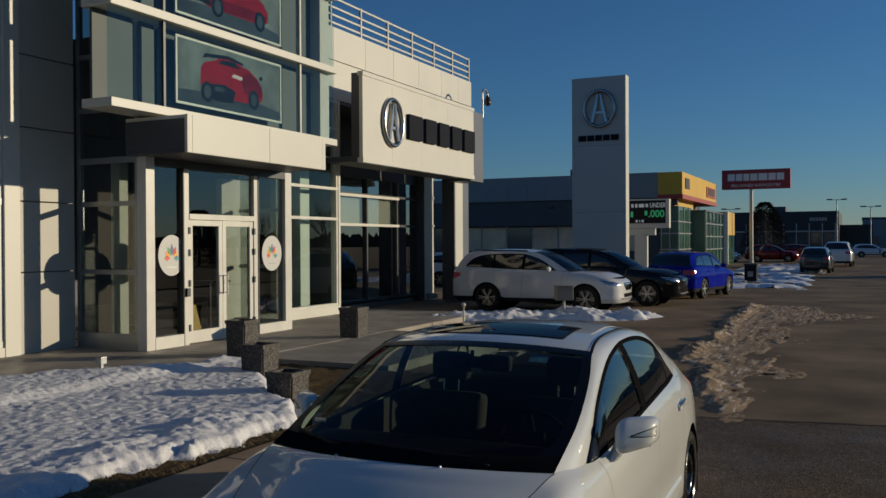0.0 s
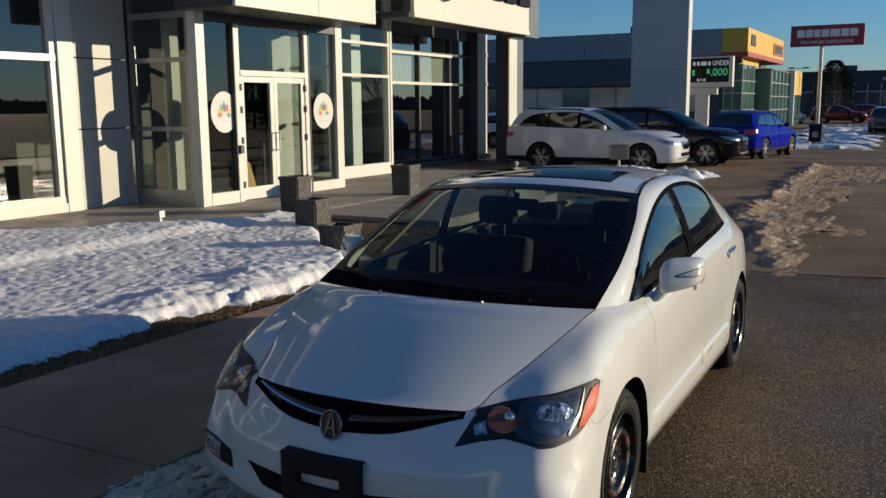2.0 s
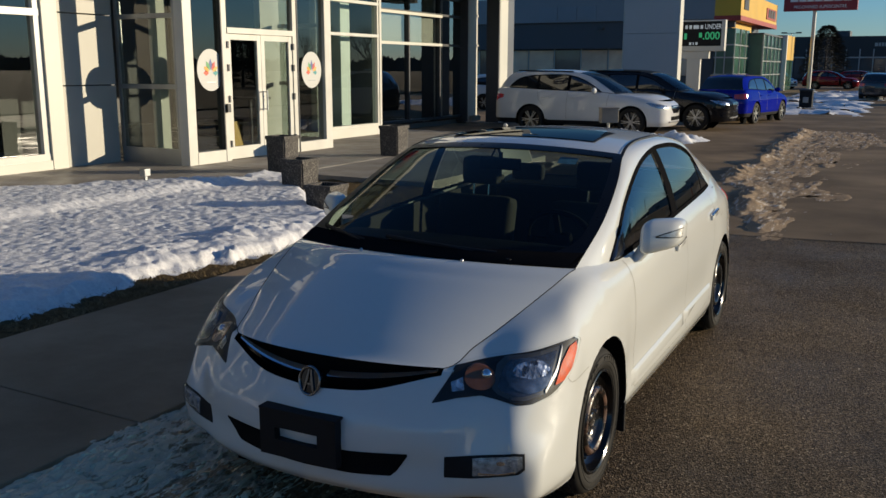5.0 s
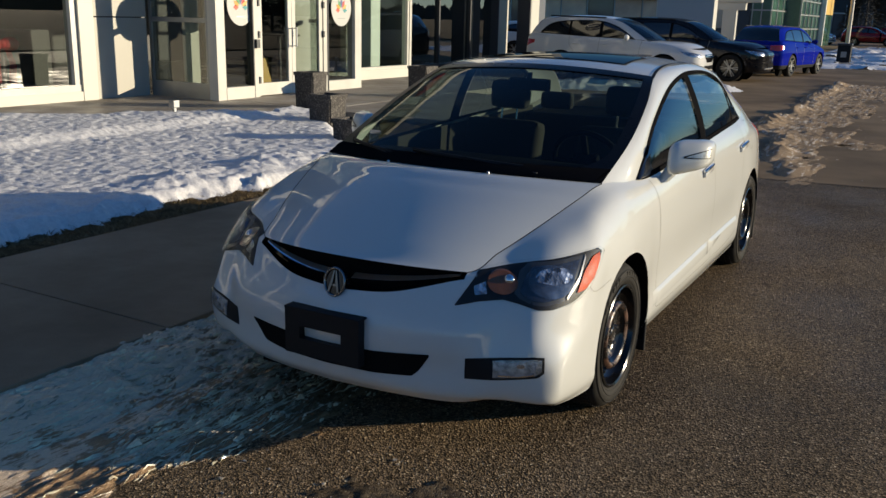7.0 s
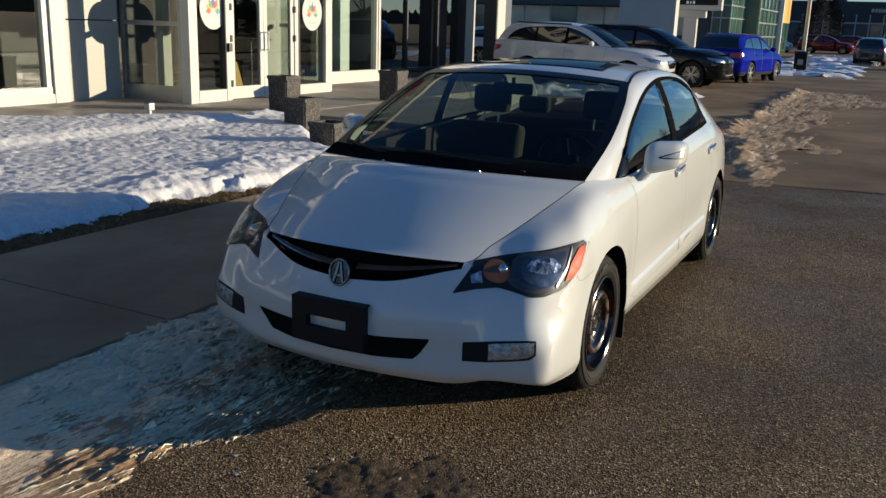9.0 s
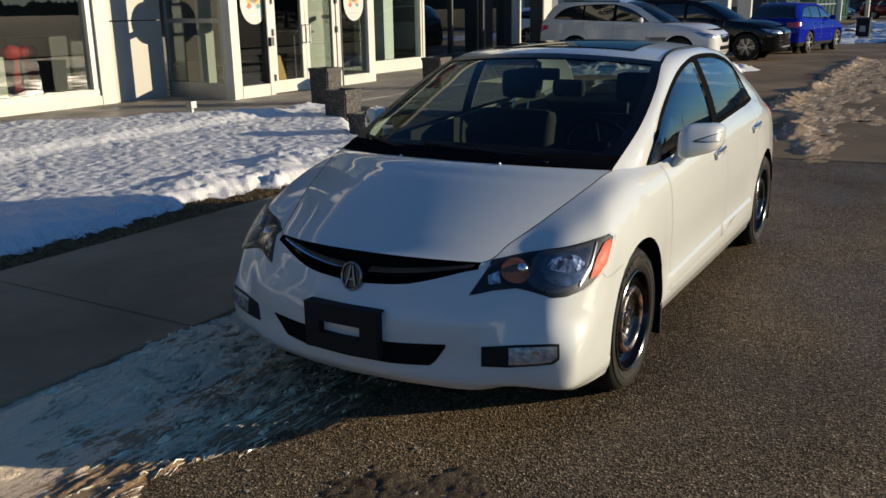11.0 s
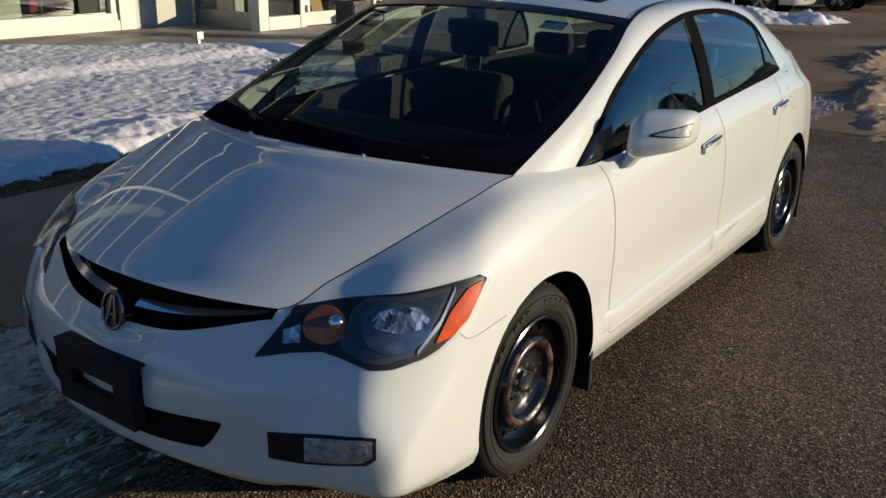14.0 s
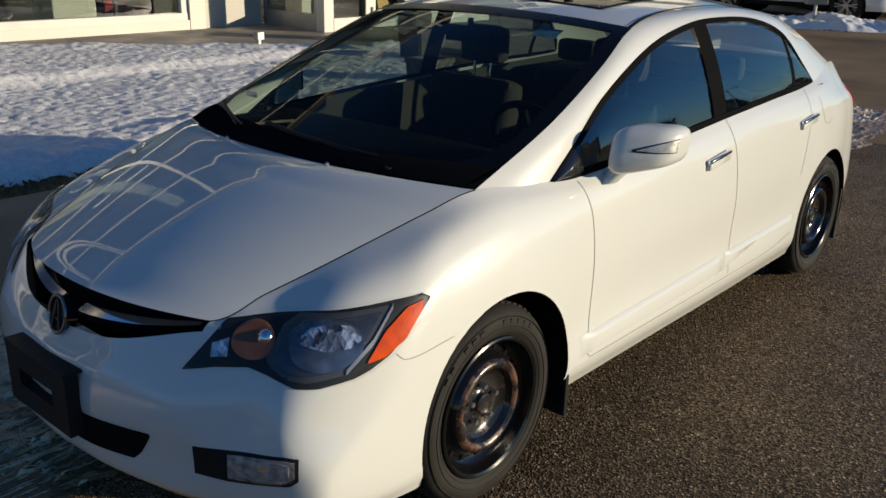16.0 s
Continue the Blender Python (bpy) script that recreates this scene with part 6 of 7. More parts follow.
part("badge_base", bm, GLOSS_BLACK, emb, smooth=40)
badge(emb, mb, 0.054, DARK_CHROME)

# bumper openings (a near-black sheet stands for the shaded hollow), number plate holder (empty)
S.patch("lower_intake", [(-0.42, 0.418), (-0.2, 0.412), (0.2, 0.412), (0.42, 0.425)], [(-0.42, 0.412), (-0.345, 0.338), (-0.2, 0.326), (0.2, 0.324), (0.365, 0.332), (0.42, 0.415)], (1, 0, 0), (0, 1, 0), 0.003, CABIN, S.root, n=40)
ph = new("plate_holder")
ph.parent = S.root
tagged(ph, "empty black number plate holder")
bm = bmesh.new()
for x0, x1, z0, z1 in ((-0.182, 0.168, 0.462, 0.532), (-0.182, -0.112, 0.345, 0.462), (0.085, 0.168, 0.345, 0.462), (-0.112, 0.085, 0.345, 0.412)):
    box(bm, x0, x1, -0.955, -0.915, z0, z1)
bmesh.ops.remove_doubles(bm, verts=bm.verts, dist=0.0005)
part("board", bm, BLACK, ph)
part("top_lip", box(bmesh.new(), -0.184, 0.170, -0.958, -0.90, 0.528, 0.537, 0.003), BLACK, ph)
E3, D3 = (0.8, 0.6, 0), (-0.6, 0.8, 0)
LENS = glass("clear_lens", (0.97, 0.98, 0.98), 0.7, 1.3, 0.005)


def facet_material():
    m, t, b = nodes_of("faceted_reflector")
    co, v = t.nodes.new("ShaderNodeTexCoord"), t.nodes.new("ShaderNodeTexVoronoi")
    v.inputs["Scale"].default_value = 30.0
    mp = t.nodes.new("ShaderNodeMapping")
    mp.inputs["Scale"].default_value = (1.9, 1.9, 0.8)
    v.distance = "CHEBYCHEV"
    t.links.new(co.outputs["Object"], mp.inputs["Vector"])
    t.links.new(mp.outputs[0], v.inputs["Vector"])
    # Tones from dark to bright put the facets' sparkle into the colour.
    t.links.new(ramp(t, v.outputs["Color"], [(0.2, (0.10, 0.11, 0.125)), (0.5, (0.38, 0.40, 0.43)), (0.8, (0.85, 0.86, 0.88))]), b.inputs["Base Color"])
    b.inputs["Metallic"].default_value, b.inputs["Roughness"].default_value = 0.75, 0.16
    bumped(t, b, v.outputs["Distance"], 0.25, 0.02)
    return m


FACET = facet_material()
AMBER = surface("amber_bulb", (0.24, 0.085, 0.028), 0.22, 0.45, 0.25, 20, 60, coat=1.0)
ORANGE = surface("orange_reflector", (0.62, 0.065, 0.002), 0.4, 0, 0.25, 30, 120, 0.3, 0.003, spec=0.1)
BEZEL = surface("silver_bezel", (0.34, 0.34, 0.345), 0.35, 0.7, 0.1, 8, 60)
BOWL = surface("lamp_bowl", (0.12, 0.13, 0.145), 0.22, 0.75, 0.4, 12, 60)
LAMP_GREY = surface("smoked_lamp_bezel", (0.075, 0.076, 0.076), 0.3, 0.3, 0.2, 10, 60)
CLEAR_SILVER = surface("clear_repeater", (0.60, 0.60, 0.57), 0.25, 0.4, 0.35, 30, 90, 0.3, 0.003)
BOWL_BLUE = surface("lamp_mirror", (0.25, 0.26, 0.27), 0.16, 0.85, 0.45, 22, 60)
FOG = surface("fog_reflector", (0.48, 0.49, 0.50), 0.2, 0.6, 0.5, 38, 110, 0.4, 0.006)
LAMP_DARK = surface("lamp_housing", (0.016, 0.016, 0.016), 0.45, 0.0, 0.2, 8, 60, rvar=0.06, spec=0.25)


def oval(cs, cz, rs, rz, n=14):
    top = [(cs - rs * math.cos(math.pi * i / n), cz + rz * math.sin(math.pi * i / n)) for i in range(n + 1)]
    bot = [(cs - rs * math.cos(math.pi * i / n), cz - rz * math.sin(math.pi * i / n)) for i in range(n + 1)]
    return top, bot


HT = [(-0.084, 0.612), (0.013, 0.722), (0.128, 0.737), (0.248, 0.754), (0.351, 0.764), (0.443, 0.772), (0.51, 0.775), (0.53, 0.762)]
HB = [(-0.084, 0.608), (0.004, 0.626), (0.092, 0.633), (0.148, 0.621), (0.22, 0.601), (0.277, 0.598), (0.361, 0.609), (0.397, 0.622), (0.441, 0.648), (0.489, 0.70), (0.53, 0.758)]
for mir in (False, True):
    hl = new("headlight")
    hl.parent = S.root
    kw = dict(mirror=mir)
    S.patch("housing", HT, HB, E3, D3, 0.002, LAMP_DARK, hl, n=60, m=10, **kw)
    S.patch("bezel", [(0.140, 0.66), (0.17, 0.722), (0.21, 0.746), (0.35, 0.757), (0.437, 0.763)], [(0.14, 0.65), (0.155, 0.636), (0.20, 0.618), (0.25, 0.613), (0.335, 0.622), (0.395, 0.68), (0.437, 0.758)], E3, D3, 0.004, LAMP_GREY, hl, n=40, **kw)
    S.patch("bezel_strip", [(0.338, 0.634), (0.398, 0.694), (0.439, 0.763)], [(0.338, 0.622), (0.398, 0.680), (0.439, 0.752)], E3, D3, 0.0085, BEZEL, hl, n=24, skirt=0.004, **kw)
    S.patch("reflector", [(0.160, 0.662), (0.188, 0.708), (0.225, 0.735), (0.345, 0.744), (0.412, 0.750)], [(0.16, 0.655), (0.172, 0.644), (0.21, 0.630), (0.25, 0.626), (0.325, 0.635), (0.375, 0.684), (0.412, 0.747)], E3, D3, 0.006, BOWL, hl, n=40, **kw)
    S.patch("low_beam", *oval(0.286, 0.686, 0.092, 0.053), E3, D3, 0.0075, BOWL_BLUE, hl, n=40, m=10, skirt=0.004, **kw)
    S.patch("facets", [(0.224, 0.704), (0.242, 0.720), (0.29, 0.731), (0.34, 0.727), (0.368, 0.702)], [(0.224, 0.688), (0.29, 0.676), (0.345, 0.680), (0.368, 0.694)], E3, D3, 0.009, FACET, hl, n=30, m=8, skirt=0.004, **kw)
    S.patch("turn_lamp", *oval(0.098, 0.686, 0.058, 0.038), E3, D3, 0.006, AMBER, hl, n=26, m=8, skirt=0.004, **kw)
    q = S.on_skin(Vector(E3) * 0.126 + Vector((0, 0, 0.697)), Vector(D3), -0.005)
    bm = bmesh.new()
    bmesh.ops.create_uvsphere(bm, u_segments=28, v_segments=18, radius=0.0225, matrix=Matrix.Translation((-q.x if mir else q.x, q.y, q.z)))
    part("turn_bowl", bm, CHROME, hl, "chrome ball before the amber bulb", smooth=60)
    S.patch("inner_facets", [(-0.01, 0.675), (0.035, 0.69)], [(-0.01, 0.645), (0.035, 0.65)], E3, D3, 0.005, FACET, hl, n=10, skirt=0.003, **kw)
    S.patch("corner_reflector", [(0.388, 0.645), (0.427, 0.708), (0.475, 0.752), (0.512, 0.760)], [(0.388, 0.640), (0.428, 0.647), (0.474, 0.679), (0.512, 0.738)], E3, D3, 0.007, ORANGE, hl, "orange corner reflector", n=24, skirt=0.005, **kw)
    S.patch("lens", [(s, z + 0.001) for s, z in HT], [(s, z - 0.001) for s, z in HB], E3, D3, 0.014, LENS, hl, n=60, m=10, skirt=0.012, **kw).visible_shadow = False
    fg = new("fog_light")
    fg.parent = S.root
    S.patch("surround", [(-0.05, 0.424), (0.05, 0.430), (0.20, 0.440), (0.238, 0.436)], [(-0.062, 0.342), (0.05, 0.345), (0.215, 0.360), (0.238, 0.378)], E3, D3, 0.002, BLACK, fg, n=30, **kw)
    S.patch("lamp", [(0.05, 0.420), (0.14, 0.427), (0.20, 0.431), (0.228, 0.427)], [(0.05, 0.356), (0.14, 0.362), (0.205, 0.370), (0.228, 0.386)], E3, D3, 0.005, FOG, fg, n=30, **kw)
    S.patch("bowl", [(0.060, 0.400), (0.075, 0.415), (0.14, 0.421), (0.19, 0.424), (0.214, 0.420)], [(0.060, 0.385), (0.085, 0.366), (0.14, 0.367), (0.19, 0.374), (0.214, 0.392)], E3, D3, 0.0075, FOG, fg, n=30, skirt=0.004, **kw)
    S.patch("bulb", *oval(0.150, 0.406, 0.016, 0.008), E3, D3, 0.0100, CHROME, fg, n=10, skirt=0.004, **kw)
    S.patch("rim_strip", [(0.070, 0.372), (0.14, 0.369), (0.20, 0.378)], [(0.070, 0.364), (0.14, 0.363), (0.20, 0.371)], E3, D3, 0.0095, CHROME, fg, n=16, m=2, skirt=0.003, **kw)
    S.patch("lens", [(0.048, 0.422), (0.14, 0.429), (0.20, 0.433), (0.230, 0.429)], [(0.048, 0.354), (0.14, 0.360), (0.207, 0.368), (0.230, 0.384)], E3, D3, 0.012, LENS, fg, n=30, **kw).visible_shadow = False
    # tail lamps
    S.patch("tail_light", [(-1.75, 0.93), (-1.45, 0.95), (-1.32, 0.94)], [(-1.75, 0.78), (-1.45, 0.77), (-1.32, 0.86)], (0.8, -0.6, 0), (-0.6, -0.8, 0), 0.004, RED, S.root, n=24, **kw)
    # joints between the panels
    for pts in ([(0.515, 0.925), (0.535, 0.80), (0.548, 0.6), (0.548, 0.42), (0.535, 0.33), (0.56, 0.30)], [(0.56, 0.298), (1.0, 0.297), (1.66, 0.296), (2.1, 0.30), (2.38, 0.33)], [(1.60, 0.985), (1.625, 0.88), (1.655, 0.72), (1.672, 0.5), (1.668, 0.30)], [(2.52, 1.01), (2.49, 0.88), (2.44, 0.74), (2.40, 0.62)], [(2.66, 0.96), (2.665, 0.90), (2.69, 0.84), (2.74, 0.825), (2.80, 0.84)]):
        S.gap(pts, S.root, mir, 0.0016)
    S.gap([(-0.40, 0.646), (-0.37, 0.622), (-0.30, 0.618), (-0.18, 0.626)], S.root, mir, 0.0010)
    for ya, yb in ((0.50, 1.622), (1.630, 2.40)):
        rows = []
        for i in range(31):
            y = ya + (yb - ya) * i / 30
            top = 0.382 + 0.018 * (y - 0.5)
            wide = 0.066 * min(1.0, max(0.10, (2.16 - y) / 0.55)) if y > 1.6 else 0.066
            up = min(1.0, i / 2, (30 - i) / 2)
            row = [S.on_skin((0, y, z), (-1, 0, 0), 0.0006 + o * up) for z, o in ((top - wide, 0.0), (top - wide + 0.004, 0.004), (top - 0.012, 0.012), (top - 0.003, 0.010), (top + 0.010, 0.0))]
            rows.append([Vector((-p.x, p.y, p.z)) if mir else p for p in row])
        bm = bmesh.new()
        grid_faces(bm, rows, flip=mir)
        part("door_moulding", bm, WHITE_PAINT, S.root, smooth=25)
    # handles
    k = -1 if mir else 1
    for y, z in ((1.445, 0.850), (2.44, 0.872)):
        hd = new("door_handle")
        hd.parent = S.root
        p = S.on_skin((0, y, z), (-1, 0, 0), 0.0)
        for nm, z0, z1, x1, mt in (("grip", -0.020, 0.010, 0.030, WHITE_PAINT), ("chrome_strip", 0.008, 0.022, 0.034, CHROME)):
            bm = box(bmesh.new(), 0.014, x1, -0.092, 0.092, z0, z1, 0.006)
            for v in bm.verts:
                v.co.x -= 0.016 * (v.co.y / 0.095) ** 4
                v.co.z += v.co.y * 0.10
            bm.transform(Matrix.Translation((p.x, y, z)))
            if mir:
                bm.transform(Matrix.Diagonal((-1, 1, 1, 1)))
                bmesh.ops.reverse_faces(bm, faces=bm.faces[:])
            part(nm, bm, mt, hd, smooth=50)
    # mirrors
    mr = new("wing_mirror")
    mr.parent = S.root

    def shell(scale):
        bm = bmesh.new()
        bmesh.ops.create_uvsphere(bm, u_segments=48, v_segments=32, radius=1.0)
        for v in bm.verts:
            q = v.co
            f = lambda a, e: math.copysign(abs(a) ** e, a)
            x, y, z = f(q.x, 0.50), f(q.y, 0.70), f(q.z, 0.52)
            y = min(y, 0.25)
            v.co = Vector((0.946 + 0.090 * x * scale, 0.730 + 0.092 * y * scale + 0.07 * x + 0.015 * z, 1.027 + 0.075 * z * scale * (1 - 0.16 * x) + 0.012 * x))
        if mir:
            bm.transform(Matrix.Diagonal((-1, 1, 1, 1)))
            bmesh.ops.reverse_faces(bm, faces=bm.faces[:])
        return bm
    part("cap", shell(1.0), WHITE_PAINT, mr, smooth=60)

    def on_cap(x, z, scale):
        y = -max(0.0, 1 - abs(x) ** 4 - abs(z) ** 3.85) ** 0.35
        return Vector((k * (0.946 + 0.090 * x * scale), 0.730 + 0.092 * y * scale + 0.07 * x + 0.015 * z, 1.027 + 0.075 * z * scale * (1 - 0.16 * x) + 0.012 * x))
    for nm, x0, grow, scale, mt in (("repeater_frame", -0.16, 0.05, 1.012, BLACK), ("turn_repeater", -0.05, 0.0, 1.026, CLEAR_SILVER)):
        bm = bmesh.new()
        grid_faces(bm, [[on_cap(x0 + (0.955 - x0) * i / 30, 0.05 + 0.02 * i / 30 + (0.30 * i / 30 + grow) * (j / 4 - 1), scale) for j in range(9)] for i in range(31)], flip=mir)
        part(nm, bm, mt, mr, "clear turn repeater in a black edge" if nm == "turn_repeater" else "", smooth=60)
    bm = bmesh.new()
    foot = [[Vector((k * (0.890 + 0.045 * math.cos(a)), 0.715 + 0.035 * math.sin(a), 0.992)), Vector((k * (0.870 + 0.040 * math.cos(a)), 0.695 + 0.035 * math.sin(a), 0.96)), Vector((k * (0.832 + 0.028 * math.cos(a)), 0.67 + 0.05 * math.sin(a), 0.90))] for a in [2 * math.pi * i / 20 for i in range(21)]]
    grid_faces(bm, foot)
    bmesh.ops.recalc_face_normals(bm, faces=bm.faces)
    part("foot", bm, WHITE_PAINT, mr, smooth=60)
    bm = B(0.87, 1.01, 0.763, 0.778, 0.985, 1.08)
    bm.transform(Matrix.Translation((0, 0, 0)) @ Matrix.Diagonal((k, 1, 1, 1)))
    part("mirror_glass", bm, CHROME, mr)
    # mud flaps
    for y in (0.43, 3.14):
        bm = box(bmesh.new(), 0.69, 0.875, y, y + 0.02, 0.11, 0.40, 0.008)
        bm.transform(Matrix.Diagonal((k, 1, 1, 1)))
        bmesh.ops.recalc_face_normals(bm, faces=bm.faces)
        part("mud_flap", bm, BLACK, S.root)
for wy, wz in WH:
    for s in (1, -1):
        steel_wheel(S.root, s * 0.868, wy, 0.320, s, STEEL, RUSTY, RUST_RING if wy < 1 else STEEL)
# ---- parked cars ----
SUV_T = [(0, -.80, .90), (.42, -.76, .91), (.68, -.62, .935), (.76, -.40, .975), (.80, -.06, 1.03), (.83, .45, 1.09), (.87, .9, 1.13), (.885, 1.6, 1.15), (.885, 2.3, 1.17), (.87, 3.0, 1.20), (.85, 3.5, 1.22), (.78, 3.80, 1.20), (.5, 3.93, 1.15), (0, 3.97, 1.14)]
SUV_PLAN = [(0, -.95), (.46, -.92), (.78, -.78), (.93, -.5), (.955, -.1), (.95, .45), (.95, .9), (.955, 1.6), (.96, 2.3), (.96, 3.0), (.95, 3.5), (.90, 3.82), (.6, 4.0), (0, 4.04)]
SUV = []
for z, k, back in ((0.27, 0.93, 0.05), (0.40, 0.985, 0.0), (0.58, 1.0, 0.0), (0.78, 1.0, 0.0), (0.93, 0.985, 0.01)):
    SUV.append([(x * k, y + (back if y < 1.5 else -back), 0.27 + (z - 0.27) * min(1.0, (T[2] - 0.27) / 0.83)) for (x, y), T in zip(SUV_PLAN, SUV_T)])
SUV.append([(x * 0.35 + X * 0.965 * 0.65, y * 0.5 + Y * 0.5, z - 0.055) for (x, y, z), (X, Y) in zip(SUV_T, SUV_PLAN)])
SUV.append(SUV_T)
SUV_IN = [(.825, .47, 1.10), (.77, .85, 1.34), (.70, 1.25, 1.555), (.645, 1.7, 1.65), (.63, 2.2, 1.68), (.63, 2.8, 1.675), (.63, 3.3, 1.64), (.65, 3.55, 1.56), (.72, 3.72, 1.36), (.78, 3.80, 1.20)]
SUV_OUT = [(.872, .80, 1.13), (.845, 1.0, 1.27), (.79, 1.3, 1.44), (.735, 1.7, 1.565), (.715, 2.1, 1.59), (.715, 2.6, 1.58), (.73, 3.0, 1.545), (.76, 3.25, 1.47), (.81, 3.42, 1.34), (.855, 3.5, 1.23)]


RIM_GREY = surface("machined_alloy", (0.42, 0.42, 0.42), 0.35, 0.8, 0.1, 8, 60)


def alloy_wheel(parent, x, y, R, side, rim=SILVER, spokes=6, seg=40):
    w = new("wheel")
    w.parent = parent
    w.location, w.rotation_euler.z = (x, y, R - 0.004), 0 if side > 0 else math.pi
    part("tyre", lathe(bmesh.new(), [(R * .7, -0.2), (R - 0.03, -0.22), (R, -0.19), (R, -0.03), (R - 0.03, 0.0), (R * .72, 0.005), (R * .7, -0.02)], seg), RUBBER, w, smooth=40)
    r = part("rim", lathe(bmesh.new(), [(R * .715, -0.01), (R * .70, 0.004), (R * .67, -0.01), (R * .64, -0.12), (0.05, -0.13), (0.001, -0.13)], seg), GLOSS_BLACK, w, smooth=40)
    for i in range(spokes):
        for o in (-0.13, 0.13):
            a = 2 * math.pi * i / spokes + o
            bm = B(-0.045, -0.012, 0.03, R * 0.69, -0.009, 0.009)
            bm.transform(Matrix.Rotation(a, 4, "X"))
            part("spoke", bm, rim, r)
    part("hub_cap", cyl(bmesh.new(), (-0.05, 0, 0), (-0.005, 0, 0), 0.06, 0.05, 16), rim, r, smooth=40)


def suv(label, at, turn, paint_mat, res=6, vres=3, scale=1.0, trim=BLACK, rim=RIM_GREY, detail=True, category="car", group="parked cars"):
    c = Body("car", label, category, at, turn, SUV, SUV_IN, SUV_OUT, paint_mat, [(0.0, 0.37), (2.82, 0.37)], res=res, vres=vres, knots=(2, 5, 11), arch=0.43, group=group)
    c.root.scale = (scale, scale, scale)
    c.tree()
    c.panel("front_bumper", lambda u, v: u < 3.5 and v < 4)
    c.panel("front_wing", lambda u, v: (u < 3.5 and v > 4) or (3.5 < u < 5.5 and v > 1))
    c.panel("front_door", lambda u, v: 5.5 < u < 7.3 and v > 1)
    c.panel("rear_door", lambda u, v: 7.3 < u < 8.8 and v > 1)
    c.panel("rear_wing", lambda u, v: u > 8.8 and v > 1)
    c.panel("sill", lambda u, v: u > 3.5 and v < 1, trim)
    edge = lambda r: spline(SUV_T[2:6], r * 3)
    c.cross("bonnet", c.arc(edge, lambda r: (-0.14 - 0.06 * r, 0.02 + 0.05 * math.sin(math.pi * min(1, r))), 2.4), 14, 16, paint_mat)
    tail = lambda r: spline(SUV_T[11:13], r)
    c.cross("tailgate_top", c.arc(tail, lambda r: (0.15 - 0.11 * r, 0.0), 2.4), 4, 16, paint_mat)
    greenhouse(c, (0.0, 2.6), (2.6, 6.6), (6.6, 9.0), [(0.83, 1.0, "mirror_sail", DARK_GLASS), (1.0, 1.72, "front_window", DARK_GLASS), (1.72, 1.80, "door_pillar", TRIM), (1.80, 2.62, "rear_window", DARK_GLASS), (2.62, 2.68, "window_bar", TRIM), (2.68, 3.49, "quarter_window", DARK_GLASS)], (-0.22, 0.0), (-0.06, 0.04))
    for ob in c.root.children:
        if ob.name.startswith('rear_window') and ob.data.materials[0] is c.glass[1]:
            ob.data.materials[0] = DARK_GLASS
    for wy in (0.0, 2.82):
        for s in (1, -1):
            alloy_wheel(c.root, s * 0.945, wy, 0.375, s, rim)
            bm = bmesh.new()
            grid_faces(bm, [[(s * x, wy + 0.432 * math.cos(a), 0.37 + 0.432 * math.sin(a)) for x in (0.945, 0.5)] for a in [math.pi * (-0.1 + 1.2 * i / 14) for i in range(15)]])
            cyl(bm, (s * 0.5, wy, 0.37), (s * 0.51, wy, 0.37), 0.432, seg=20)
            part("wheel_housing", bm, CABIN, c.root)
    part("underbody", B(-0.8, 0.8, -0.6, 3.7, 0.26, 0.36), CABIN, c.root)
    part("cabin", B(-0.74, 0.74, 0.6, 3.6, 0.5, 1.12), CABIN, c.root)
    for mir in (False, True):
        kw = dict(mirror=mir, skirt=0.02)
        c.patch("headlight", [(-0.03, 0.80), (0.22, 0.845), (0.50, 0.875)], [(-0.03, 0.73), (0.22, 0.735), (0.40, 0.785), (0.50, 0.865)], E3, D3, 0.006, FACET, c.root, n=16, m=3, **kw)
        c.patch("tail_light", [(-1.95, 1.05), (-1.65, 1.07), (-1.45, 1.05)], [(-1.95, 0.90), (-1.65, 0.87), (-1.45, 0.96)], (0.8, -0.6, 0), (-0.6, -0.8, 0), 0.006, RED, c.root, n=16, m=3, **kw)
        if detail:
            c.patch("lower_cladding", [(-2.32, 0.42), (-0.5, 0.42)], [(-2.32, 0.38), (-0.5, 0.38)], (0, -1, 0), (-1, 0, 0), 0.005, paint_mat, c.root, n=12, m=2, **kw)
            for pts in ([(0.62, 1.10), (0.66, 0.8), (0.68, 0.42)], [(1.76, 1.15), (1.78, 0.8), (1.78, 0.42)], [(2.62, 1.17), (2.60, 0.95), (2.45, 0.75)]):
                c.gap(pts, c.root, mir, 0.004, 0.002)
            k = -1 if mir else 1
            for y in (1.60, 2.42):
                p = c.on_skin((0, y, 0.98), (-1, 0, 0), 0.0)
                part("door_handle", box(bmesh.new(), k * p.x - 0.03, k * p.x + 0.03, y - 0.1, y + 0.1, 0.965, 0.995, 0.008), paint_mat, c.root)
            part("wing_mirror", ball(bmesh.new(), (k * 1.03, 0.98, 1.17), 0.11, 14, (1, 0.6, 0.75)), paint_mat, c.root, smooth=60)
            part("roof_rail", cyl(bmesh.new(), (k * 0.67, 1.7, 1.665), (k * 0.65, 3.3, 1.685), 0.018, seg=8), BLACK, c.root)
    c.patch("grille", [(-0.40, 0.80), (0.40, 0.80)], [(-0.40, 0.72), (-0.26, 0.60), (0.26, 0.60), (0.40, 0.72)], (1, 0, 0), (0, 1, 0), 0.006, GLOSS_BLACK, c.root, n=16, m=3)
    c.patch("lower_intake", [(-0.5, 0.52), (0.5, 0.52)], [(-0.42, 0.42), (0.42, 0.42)], (1, 0, 0), (0, 1, 0), 0.006, CABIN, c.root, n=16, m=3)
